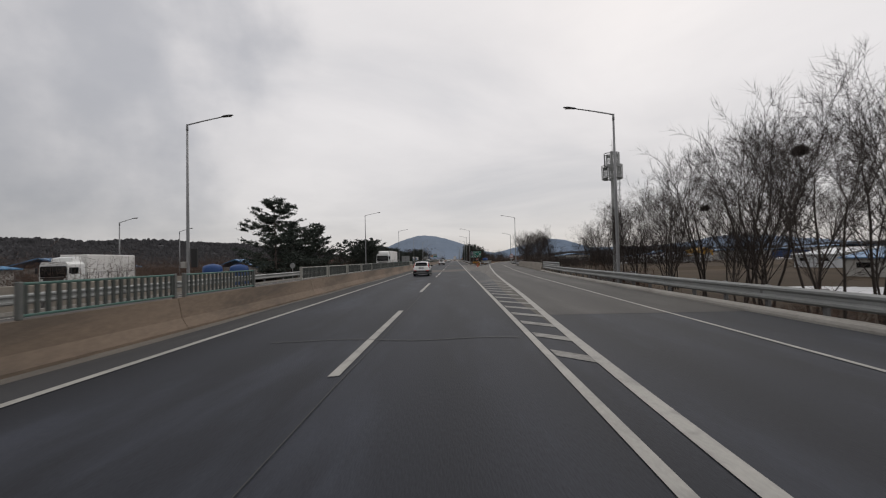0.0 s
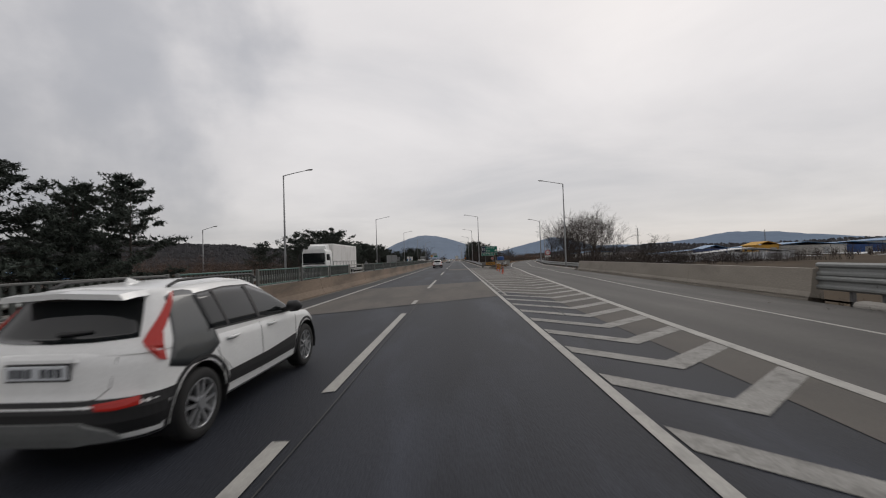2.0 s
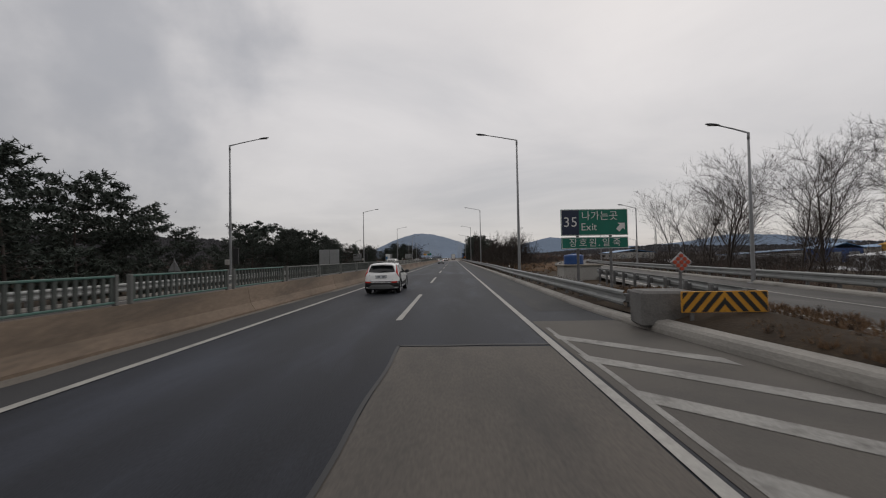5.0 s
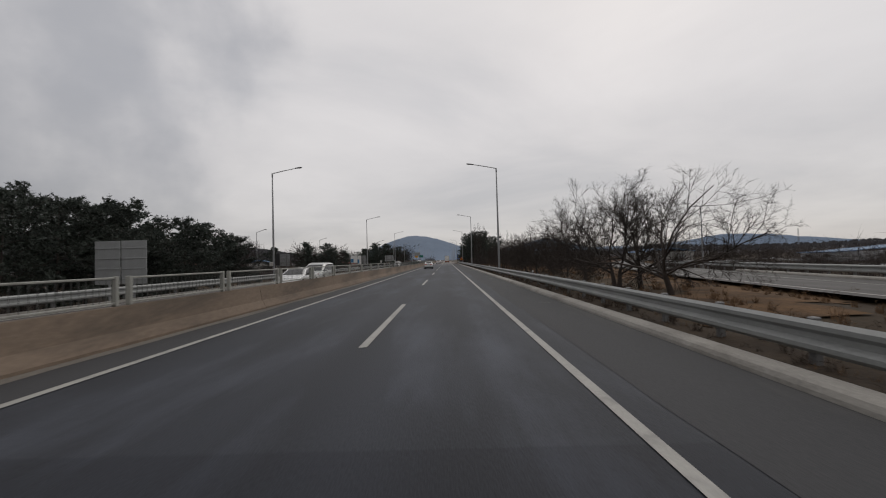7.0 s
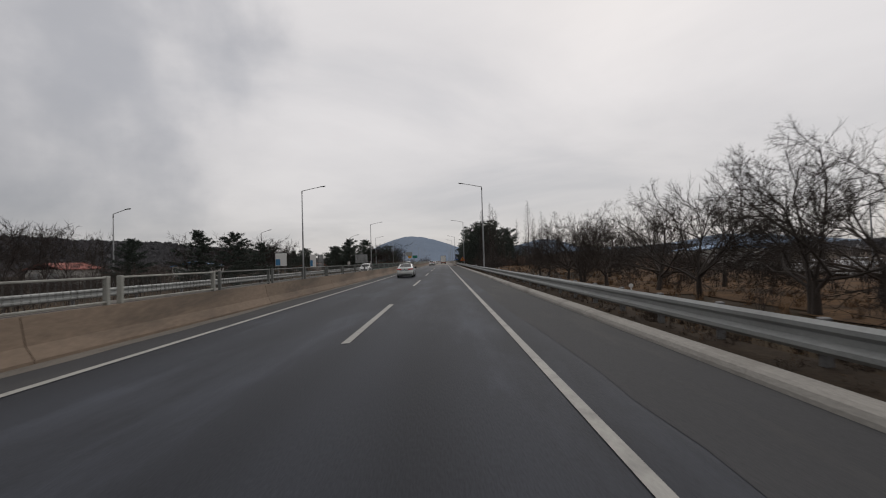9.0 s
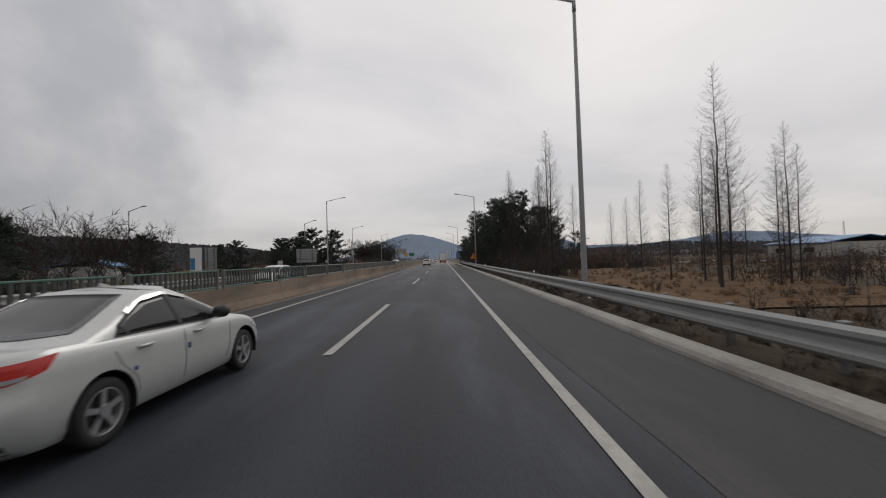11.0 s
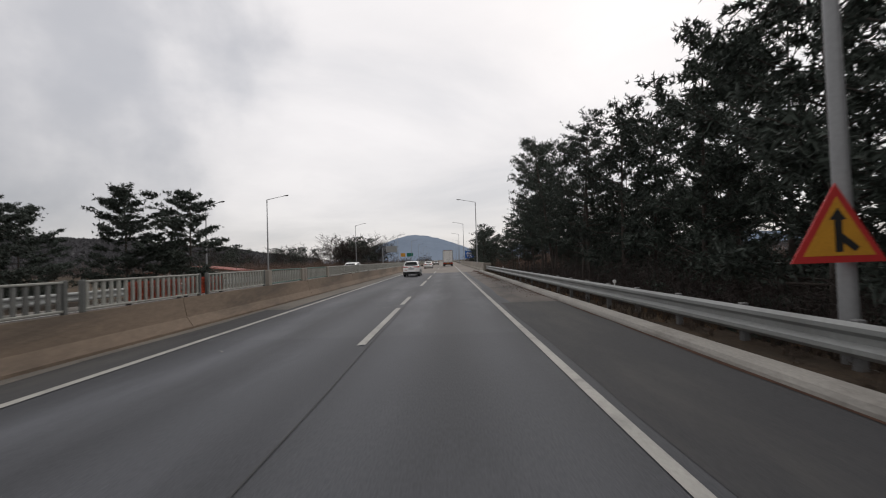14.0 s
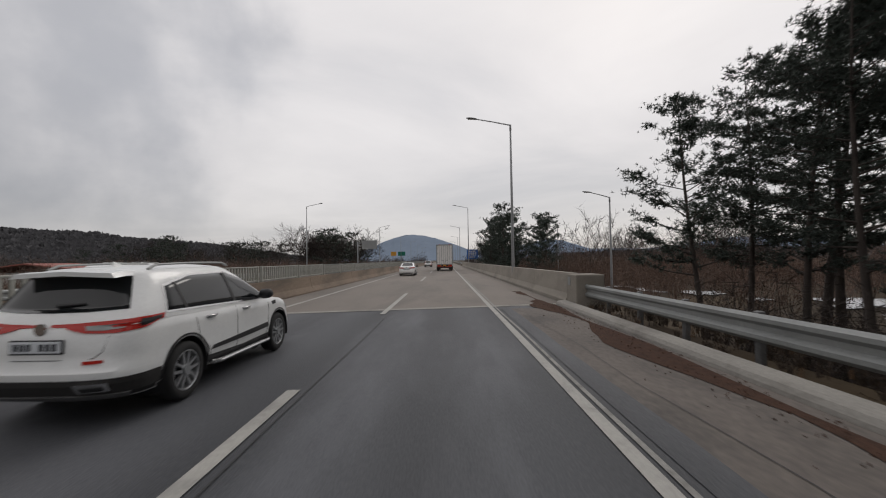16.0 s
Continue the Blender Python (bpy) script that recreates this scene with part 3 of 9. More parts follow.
surface("shoulder_right", lambda y: EDGE_R + 0.62 - 0.42 * max(0.0, min(1.0, (y - 205) / 25)) + (0.22 - 0.16 * max(0.0, min(1.0, (y - 205) / 25))) * noise.noise(Vector((y * 0.11, 2.2, 0))) + 0.07 * noise.noise(Vector((y * 0.9, 5.2, 0))), flat(KERB_X + 0.05), steps(109, 284, 1.2), 0.005, SHOULDER, "dark asphalt hard shoulder", "shoulder")
surface("shoulder_right_pale", lambda y: EDGE_R + 0.56 + 0.05 * math.sin(y), flat(KERB_X + 0.05), steps(284, 321.0, 1.2), 0.006, SHOULDER_PALE,
        "pale dusty worn concrete shoulder", "shoulder")
surface("shoulder_strip", flat(EDGE_R + 0.27), lambda y: EDGE_R + 0.62 + 0.05 * noise.noise(Vector((y * 0.5, 3.1, 0))), steps(290, 320.9, 0.8), 0.0095, ASPHALT_PALE, "grey asphalt strip beside the edge line", "shoulder")
# concrete slabs let into the lanes
single("road_slab", Geo().sheet([(-5.75, 51.0), (-5.75, 63.2)], [(-2.2, 53.5), (-2.2, 65.2)], 0.004)
       .sheet([(-2.2, 53.6), (-2.2, 65.2)], [(1.7, 56.2), (1.7, 67.6)], 0.004), SLAB,
       "worn beige concrete slab let into the lanes at a slant", "road", kind="structure")
single("road_patch", Geo().sheet([(-1.3, 97.7), (-1.3, 104.1)], [(1.68, 97.4), (1.68, 104.0)], 0.004), SLAB,
       "worn beige concrete patch in the lane", "road", kind="structure")
single("bridge_deck", Geo().sheet([(-7.2, 320.5), (-7.2, 620)], [(4.6, 322.4), (4.6, 620)], 0.0045), DECK,
       "worn beige concrete bridge deck", "road", kind="structure")
single("bridge_joint", Geo().sheet([(-7.2, 320.1), (-7.2, 320.5)], [(4.6, 322.0), (4.6, 322.4)], 0.010), KERB,
       "pale concrete expansion joint across the road", "road", kind="structure")
# gore between main line and ramp
surface("gore_slab", lambda y: min(2.62 + max(0, y - 20) * 0.042, 3.6) if y < 55.5 else 3.6 - min(1.68, (y - 55.5) * 0.55), lambda y: ramp_left(y) - 0.02 if y < 99 else min(ramp_left(y) - 0.02, island_left(max(y, 100.3)) + 0.1),
        steps(9, 107, 2), 0.006, GORE_SLAB, "beige worn concrete gore area", "road")


def strip(pts, width, z):
    return Geo().sweep([(-width / 2, 0), (width / 2, 0)], [(x, y, z) for x, y in pts], closed=False)


# painted lines
for nm, fx, w, ya, yb, lab in (
        ("line_median", flat(EDGE_L), 0.17, -60, ROAD_END, "solid white edge line by the median shoulder"),
        ("line_exit", flat(EDGE_R - 0.02), 0.155, -60, 108, "solid white line between lane and gore"),
        ("line_shoulder", flat(EDGE_R - 0.02), 0.155, 108, ROAD_END, "solid white edge line beside the hard shoulder"),
        ("line_ramp_left", ramp_left, 0.22, -60, 97, "solid white line along the gore"),
        ("line_ramp_left_far", ramp_left, 0.18, 97.2, 280, "white left edge line of the exit ramp"),
        ("line_ramp_right", ramp_right, 0.11, -60, 280, "thin white right edge line of the exit ramp"),
        ("line_opposite_inner", flat(-9.0), 0.16, -60, ROAD_END, "white edge line of the oncoming carriageway"),
        ("line_opposite_outer", flat(-15.9), 0.16, -60, ROAD_END, "white outer edge line of the oncoming carriageway")):
    single(nm, strip([(fx(y), y) for y in steps(ya, yb, 3 if fx not in (ramp_left, ramp_right) else 1.5)], w, 0.0125),
           PAINT, lab, "road marking", kind="structure")
single("line_ghost", strip([(EDGE_R + 0.3 + 0.02 * math.sin(y), y) for y in steps(56, 106, 2)], 0.10, 0.0115), PAINT_OLD,
       "faded old white line beside the gore", "road marking", kind="structure")
single("line_ghost_bridge", strip([(EDGE_R + 0.15 + 0.015 * math.sin(y * 0.7), y) for y in steps(292, 350, 3)], 0.06, 0.0118), PAINT_OLD,
       "faded old line beside the edge line", "road marking", kind="structure")
DASHES = ([(-14.5, -6.5), (5.4, 13.2), (21.0, 28.9), (39.0, 42.4), (43.8, 51.3), (53.9, 55.3), (62.1, 70.9), (81.0, 90.8), (95.4, 96.1), (107.5, 115.5),
           (124.6, 132.4), (142.3, 150.1), (162.0, 169.2), (181.0, 188.4), (199.8, 207.5), (218.3, 226.3), (238.7, 246.2), (257.9, 265.3),
           (277.0, 283.3), (284.4, 287.7), (295.7, 301.8), (304.7, 312.7), (320.0, 327.9)] + [(340 + 20 * i, 348 + 20 * i) for i in range(20)])
for a, b in DASHES:
    single("lane_dash", Geo().sheet([(DASH - 0.085, a), (DASH - 0.085, b)], [(DASH + 0.085, a + 0.04), (DASH + 0.085, b)], 0.0125), PAINT,
           "worn white lane dash painted on the asphalt", "road marking", group="dashes of the lane line", kind="structure")
for i in range(40):
    a = -40 + 20 * i
    single("lane_dash", Geo().sheet([(-12.6, a), (-12.6, a + 8)], [(-12.43, a), (-12.43, a + 8)], 0.0125), PAINT,
           "white lane dash of the oncoming carriageway", "road marking", group="dashes of the oncoming lane line", kind="structure")


def hatch(y, spine, w):
    """One chevron stripe: back from the lane line to the spine, then forward to the ramp line."""
    xl, xr = EDGE_R + 0.1, ramp_left(y) - 0.12
    s = min(spine, xr)
    ys = y - (s - xl) * 0.95
    g = Geo().sheet([(xl, y), (xl, y + w)], [(s, ys), (s, ys + w)], 0.0105)
    if xr - s > 0.25:
        g.sheet([(s, ys), (s, ys + w)], [(xr, ys + (xr - s) * 0.85), (xr, ys + (xr - s) * 0.85 + w)], 0.0105)
    return g


y = 6.5
while y < 97:
    spine = 3.05 if y < 44 else 3.05 + min(1.4, (y - 44) * 0.06)
    single("gore_stripe", hatch(y - (0.4 if y > 78 else 0.0), spine, 0.5 if y < 60 else 0.55), PAINT_OLD, "faded white chevron stripe in the gore", "road marking",
           group="chevron stripes of the gore", kind="structure")
    y += 1.78 if y < 60 else 2.25
for ya, xa, xb in ((104.6, 2.0, 4.3), (102.8, 2.0, 4.7), (100.9, 2.1, 5.0), (99.0, 2.1, 5.3)):
    single("gore_stripe", Geo().sheet([(xa, ya), (xa, ya + 0.5)], [(xb, ya - (xb - xa) * 0.95), (xb, ya - (xb - xa) * 0.95 + 0.5)], 0.0135), PAINT_OLD,
           "faded white chevron stripe in the gore", "road marking", group="chevron stripes of the gore", kind="structure")

# tar joints and cracks
random.seed(4)
for nm, pts, w in (("seam", [(-1.62 + 0.012 * math.sin(y * 0.9) + 0.03 * math.sin(y * 0.06), y) for y in steps(-60, 98, 1.2)], 0.016),
                   ("seam", [(2.75 + 0.25 * math.sin(y * 0.07) + 0.05 * math.sin(y * 1.3), y) for y in steps(284, 320, 1.2)], 0.012),
                   ("seam", [(-1.6 + 0.012 * math.sin(y * 0.9) + 0.03 * math.sin(y * 0.06), y) for y in steps(256, 319, 1.2)], 0.018),
                   ("seam", [(3.0 + 0.03 * (y - 56) / 40 * 8 + 0.05 * math.sin(y), y) for y in steps(50, 99, 1.0)], 0.035),
                   ("seam", [(-1.32 + 0.02 * math.sin(y * 2.1), y) for y in steps(97.3, 104.2, 0.3)], 0.06),
                   ("seam", [(x, 104.12 + 0.02 * math.sin(x * 3)) for x in steps(-1.35, 1.7, 0.25)], 0.09),
                   ("seam", [(x, 53.5 + (x + 2.2) * 0.68 + 0.05 * math.sin(x * 2)) for x in steps(-5.7, 1.7, 0.25)], 0.07),
                   ("seam", [(x, 65.2 + (x + 2.2) * 0.58 + 0.05 * math.sin(x * 2)) for x in steps(-5.7, 1.7, 0.25)], 0.05),
                   ("seam", [(x, 8.15 + 0.12 * math.sin(x * 2)) for x in steps(-4.0, 1.5, 0.4)], 0.05)):
    if abs(pts[0][1] - pts[-1][1]) > 3:
        g = strip(pts, w, 0.0145)
    else:
        g = Geo().sheet(pts, [(x, y + w) for x, y in pts], 0.0145)
    single(nm, g, SEAM, "thin dark tar seam in the asphalt", "road seam", kind="structure")


# ---------------------------------------------------------------- kerbs, verge
def kerb_run(name, fx, ya, yb, side, label, wmul=1.0, tall=1.0):
    """Cast kerb lengths of about 6 m, side +1: kerb lies to the right of the line."""
    owner = thing(name, label, "kerb", kind="structure")
    random.seed(11)
    y = ya
    while y < yb:
        l = min(6.0, yb - y)
        pts = [(fx(q) + 0.0, q, 0.0) for q in (y + 0.003, y + l / 2, y + l - 0.003)]
        jig = random.uniform(-0.004, 0.004)
        prof = [(0 * side, -0.1), (0.02 * side, 0.06 + jig), (0.06 * side, 0.125 + jig), (0.12 * side, 0.155 + jig), (0.34 * side * wmul, 0.175 + jig), (0.39 * side * wmul, 0.15 + jig), (0.41 * side * wmul, -0.1)]
        prof = [(p, q * tall) for p, q in prof]
        if side > 0:
            prof = prof[::-1]
        part("kerb_stone", Geo().sweep(prof, pts), KERB, owner)
        y += 6.0
    return owner


kerb_run("kerb_right", island_left, 106, 322, 1, "pale worn concrete kerb beside the hard shoulder")
kerb_run("kerb_gore", island_left, 100.3, 106, 1, "pale concrete kerb round the gore island", tall=1.6)
kerb_run("kerb_ramp", lambda y: ramp_kerb(y), -14, 50, 1, "pale dusty concrete kerb beside the exit lane")
kerb_run("kerb_ramp_far", lambda y: ramp_kerb(y), 84, 170, 1, "low concrete kerb beside the exit ramp")
single("kerb_nose", Geo().sweep([(-0.2, -0.1), (-0.17, 0.25), (0.17, 0.28), (0.2, -0.1)], [(5.0, 100.3, 0), (5.5, 100.05, 0), (6.4, 100.05, 0), (6.9, 100.3, 0), (7.3, 101.2, 0)]), KERB,
       "rounded concrete kerb at the nose of the gore", "kerb", kind="structure")
single("kerb_opposite", Geo().sweep([(-0.2, -0.1), (-0.18, 0.12), (0.18, 0.14), (0.2, -0.1)], [(OPP_L + 0.1, y, 0) for y in (-60, 200, 700)]), KERB,
       "low concrete kerb of the oncoming carriageway", "kerb", kind="structure")
g = Geo()
ys = steps(100.2, 108, 0.5)[:-1] + steps(108, 278, 2.0)
cols = 9
for yy in ys:
    a, b = island_left(yy) + 0.36, island_right(yy) - 0.2
    if yy > 118:
        b = min(b, KERB_X + 2.3 + 0.2 * math.sin(yy))
    for i in range(cols):
        u = i / (cols - 1)
        mound = 0.34 * max(0.0, min(1.0, (114 - yy) / 7)) * min(1.0, 0.35 + 2.6 * u, 3.0 * (1 - u))
        g.v.append((a + (b - a) * u, yy, 0.10 + mound + 0.10 * noise.noise(Vector((a + (b - a) * u, yy * 0.5, 2))) * (1 if 0 < i else 0)
                    - (0.35 * max(0, u - 0.5) * 2 if yy > 118 else 0)))
g.f = [(j * cols + i, j * cols + i + 1, (j + 1) * cols + i + 1, (j + 1) * cols + i) for j in range(len(ys) - 1) for i in range(cols - 1)]
single("verge_gore", g, VERGE, "dry brown grass on the gore island and verge", "verge", kind="structure", smooth=True)
g = Geo()
ys = steps(278, 322, 2.0)
for yy in ys:
    for i in range(6):
        g.v.append((KERB_X + 0.36 + i * 0.45, yy, 0.09 + 0.06 * noise.noise(Vector((i, yy * 0.6, 7))) - 0.16 * i))
g.f = [(j * 6 + i, j * 6 + i + 1, (j + 1) * 6 + i + 1, (j + 1) * 6 + i) for j in range(len(ys) - 1) for i in range(5)]
single("verge_right", g, VERGE, "brown verge of soil and dead grass behind the kerb", "verge", kind="structure", smooth=True)
g = Geo()
ys = steps(-40, 100, 2.5)
for yy in ys:
    for i in range(5):
        g.v.append((ramp_kerb(yy) + 0.36 + i * 0.4, yy, 0.08 + 0.05 * noise.noise(Vector((i, yy * 0.6, 9))) - 0.08 * i))
g.f = [(j * 5 + i, j * 5 + i + 1, (j + 1) * 5 + i + 1, (j + 1) * 5 + i) for j in range(len(ys) - 1) for i in range(4)]
single("verge_ramp", g, VERGE, "brown verge of soil and leaves beside the exit lane", "verge", kind="structure", smooth=True)

# ---------------------------------------------------------------- median barrier with glare fence
median = thing("median_barrier", "brown stained concrete median barrier in cast blocks", "barrier", kind="structure")
JERSEY = [(0.38, 0.0), (0.38, 0.07), (0.21, 0.33), (0.11, 0.87), (-0.11, 0.87), (-0.21, 0.33), (-0.38, 0.07), (-0.38, 0.0)]
block = Geo().sweep(JERSEY[::-1], [(0, 0.012, 0), (0, 5, 0), (0, 9.988, 0)]).mesh("barrier_block", BARRIER)
for i in range(-4, 46):
    part("barrier_block", block, None, median, at=pose(BAR_X, 10 * i, 0))
single("median_barrier_far", Geo().sweep(JERSEY[::-1], [(BAR_X, 460, 0), (BAR_X, 900, 0), (BAR_X, ROAD_END, 0)]), BARRIER,
       "brown concrete median barrier running on into the distance", "barrier", kind="structure")

TOP = 0.87
PANEL = 3.9


def fence_meshes():
    d = {}
    d["post"] = Geo().box((0, 0, 0.34), (0.10, 0.09, 0.68), 0.012).mesh("post", RAIL_DARK)
    d["post_pale"] = Geo().box((0, 0, 0.34), (0.12, 0.10, 0.68), 0.012).mesh("post", RAIL_GREY)
    d["post_block"] = Geo().box((0, 0, 0.33), (0.20, 0.30, 0.66), 0.02).mesh("post", PARAPET)
    for k, m in (("green", RAIL_GREEN), ("grey", RAIL_GREY), ("dark", RAIL_DARK)):
        d["rail_" + k] = Geo().box((0, 0, 0), (0.07, PANEL, 0.05), 0.012).mesh("rail", m)
    d["slat"] = Geo().box((0, 0, 0), (0.045, 0.085, 0.53), 0.008).mesh("slat", SLAT)
    d["slat_mid"] = Geo().box((0, 0, 0), (0.045, 0.085, 0.53), 0.008).mesh("slat", SLAT_MID)
    d["slat_pale"] = Geo().box((0, 0, 0), (0.05, 0.085, 0.53), 0.008).mesh("slat", RAIL_GREY)
    d["blade"] = Geo().box((0, 0, 0), (0.012, 0.004, 0.54)).mesh("slat", RAIL_DARK)
    return d


FM = fence_meshes()


def fence_panel(y0, style, rail, post):
    """A 3.9 m glare screen on the barrier: two rails, upright slats, an end post at each side."""
    words = {"green": "green-railed", "grey": "pale grey-railed", "dark": "dark weathered"}[rail]
    kinds = {"slat": " glare fence panel with upright slats", "blade": " glare fence panel with thin cross blades", "open": " fence panel of three bare rails"}
    t = thing("glare_fence_panel", words + kinds[style]
              + " on the barrier", "fence panel", at=pose(BAR_X, y0, TOP), group="glare fence panels on the median")
    for yy in (0.0, PANEL):
        part("post", FM[post], None, t, at=pose(0, yy, 0))
    part("top_rail", FM["rail_" + rail], None, t, at=pose(0, PANEL / 2, 0.64))
    part("bottom_rail", FM["rail_" + rail], None, t, at=pose(0, PANEL / 2, 0.07))
    if style == "open":
        part("middle_rail", FM["rail_" + rail], None, t, at=pose(0, PANEL / 2, 0.36))
        return
    n, me = (19, FM["slat" if y0 < 240 else "slat_mid" if y0 < 276 else "slat_pale"]) if style == "slat" else (24, FM["blade"])
    for i in range(n):
        part("slat", me, None, t, at=pose(0, (i + 0.5) * PANEL / n, 0.355))


random.seed(8)
y = -24.0
while y < 385:
    style, rail, post = "slat", "dark", "post"
    if y < 14:
        rail = "green" if y > 2 else "dark"
    elif y < 44:
        rail = "grey" if y < 36 else "dark"
        post = "post_pale" if y < 36 else "post"
    elif y < 63.5:
        rail = "green" if y > 49 else "dark"
    elif y < 67.5:
        style, rail, post = "open", "grey", "post_pale"
    elif y < 96:
        rail = "dark" if random.random() < 0.6 else "green"
    elif y < 110:
        rail = "green"
    elif y < 136:
        rail = "dark"
    elif y < 186:
        style, rail, post = "blade", "grey", "post_pale"
    elif y < 214:
        style, rail = "blade", "dark"
    elif y < 232:
        rail = "green"
    elif y < 282:
        rail = "grey"
    elif y < 292:
        rail, post = "green", "post_block"
    else:
        rail = "grey" if y < 330 else "dark"
        post = "post_pale"
    gap = (14.5 < y < 18.2) or (161 < y < 164.5)
    if not gap:
        fence_panel(y, style, rail, post)
    y += 4.3
g = Geo()
for i in range(90):
    a = 390 + 4.3 * i
    g.box((BAR_X, a + PANEL / 2, TOP + 0.64), (0.07, PANEL, 0.05)).box((BAR_X, a + PANEL / 2, TOP + 0.36), (0.03, PANEL, 0.5))
single("glare_fence_far", g, RAIL_DARK, "dark glare fence far along the median barrier", "fence", kind="structure")


# ---------------------------------------------------------------- guard rails
W_PROFILE = [(-0.04, 0.0), (-0.085, 0.04), (-0.085, 0.085), (-0.02, 0.13), (-0.02, 0.19), (-0.085, 0.235), (-0.085, 0.28), (-0.04, 0.32),
             (-0.035, 0.315), (-0.075, 0.277), (-0.075, 0.238), (-0.01, 0.194), (-0.01, 0.126), (-0.075, 0.082), (-0.075, 0.043), (-0.035, 0.005)]


W_PROFILE = [(p * 1.2, q * 1.40) for p, q in W_PROFILE]


def guard_rail(name, fx, ya, yb, z, face, label, beams=(0.29,), posts=True, step=4.0):
    """Steel beams on posts. face: -1 towards smaller x."""
    owner = thing(name, label, "guard rail", kind="structure")
    post_me = Geo().box((0, 0, 0.24), (0.12, 0.12, 1.0), 0.015).mesh("post", GALV_DARK)
    spacer_me = Geo().box((0, 0, 0), (0.16, 0.14, 0.26), 0.02).mesh("spacer", GALV_DARK)
    straight = None
    y = ya
    while y < yb - 0.01:
        l = min(step, yb - y)
        x0, x1 = fx(y), fx(y + l)
        for b in beams:
            prof = [(p * (1 if face < 0 else -1), q) for p, q in W_PROFILE]
            if abs(x0 - x1) < 0.001 and abs(l - step) < 0.01:
                if straight is None:
                    straight = Geo().sweep(prof, [(0, -0.16, 0), (0, 0.0, 0), (0, step, 0)]).mesh("rail_beam", GALV)
                part("rail_beam", straight, None, owner, at=pose(x0, y, z + b))
            else:
                part("rail_beam", Geo().sweep(prof, [(x0, y - 0.1, z + b), ((x0 + x1) / 2, y + l / 2, z + b), (x1, y + l, z + b)]), GALV, owner)
        if posts:
            for q in ((0.0, 0.5) if step >= 4 and name != "guard_rail_opposite" else (0.0,)):
                yy = y + l * q
                part("post", post_me, None, owner, at=pose(fx(yy) + 0.17 * (1 if face < 0 else -1), yy, z))
                part("spacer", spacer_me, None, owner, at=pose(fx(yy) + 0.06 * (1 if face < 0 else -1), yy, z + beams[0] + 0.22))
        y += l
    return owner


RAIL_X = table([(100, 4.65), (112, 4.68), (130, 4.72), (150, 5.1), (158, 5.15), (400, 5.15)])
guard_rail("guard_rail_right", RAIL_X, 110, 322, 0.03, -1, "galvanised steel guard rail on posts beside the hard shoulder")
guard_rail("guard_rail_gore", lambda y: 4.66, 107.6, 110, 0.03, -1, "end piece of the steel guard rail at the gore", step=2.4)
guard_rail("guard_rail_exit", lambda y: ramp_kerb(y) + 0.75, -18, 52, 0.03, -1, "galvanised steel guard rail beside the exit lane")
guard_rail("guard_rail_double", lambda y: ramp_kerb(y) + 0.78, 40, 52, 0.46, -1, "upper beam of the doubled steel guard rail", posts=False)
guard_rail("guard_rail_ramp", lambda y: ramp_kerb(y) + 0.75, 84, 204, 0.03, -1, "galvanised steel guard rail along the exit ramp")
guard_rail("guard_rail_ramp_inner", lambda y: island_right(y) - 0.6, 107, 127, 0.05, 1, "steel guard rail on the inner side of the ramp")
guard_rail("guard_rail_opposite", flat(OPP_L - 0.55), -40, 400, 0.03, 1, "pale steel guard rail of the oncoming carriageway", beams=(0.29,))
single("guard_rail_far", Geo().sweep(W_PROFILE, [(5.5, 420, 0.43), (5.5, 900, 0.43)]), GALV, "steel guard rail far along the road", "guard rail", kind="structure")

# concrete wall along the ramp and bridge parapet
wall = thing("parapet_ramp", "smooth grey concrete wall beside the exit ramp", "barrier", kind="structure")
ys = steps(52, 84, 8)
for a, b in zip(ys[:-1], ys[1:]):
    part("wall_panel", Geo().sweep([(0.42, -0.6), (0.30, 1.0), (0.08, 1.0), (-0.02, 0.25), (-0.12, 0.0), (-0.12, -0.3)],
                                   [(ramp_kerb(q) + 0.5, q, 0) for q in (a + 0.01, (a + b) / 2, b - 0.01)]), PARAPET, wall)
para = thing("parapet_bridge", "grey weathered concrete bridge parapet", "barrier", kind="structure")
for i in range(16):
    a = 322.5 + 6 * i
    part("wall_panel", Geo().sweep([(0.50, -0.6), (0.50, 1.12), (0.24, 1.12), (0.14, 0.35), (0.0, 0.1), (0.0, -0.3)],
                                   [(4.72, a + 0.012, 0), (4.72, a + 3, 0), (4.72, a + 5.988, 0)]), PARAPET, para)
part("end_block", Geo().box((5.25, 321.9, 0.45), (1.0, 1.1, 1.3), 0.03), PARAPET, para)
part("notice_plate", Geo().box((4.74, 322.1, 0.85), (0.012, 0.3, 0.3), 0.003), GALV, para, "small grey plate on the parapet end")


# pale scuffs and scars on the asphalt
def scuff(x, y, w, l, turn, seed):
    rng = np.random.default_rng(seed)
    left, right = [], []
    for i in range(9):
        u = i / 8
        k = math.sin(math.pi * min(0.97, u + 0.03)) * rng.uniform(0.35, 1.0)
        c, s = math.cos(turn), math.sin(turn)
        a, o = (u - 0.5) * l, 0.06 * l * math.sin(u * 3)
        left.append((x + (o - w * k / 2) * c - a * s, y + (o - w * k / 2) * s + a * c))
        right.append((x + (o + w * k / 2) * c - a * s, y + (o + w * k / 2) * s + a * c))
    single("road_scuff", Geo().sheet(left, right, 0.0165), PAINT_OLD, "pale scuffed scar on the dark asphalt", "road scuff", group="scuffs on the asphalt", kind="structure")


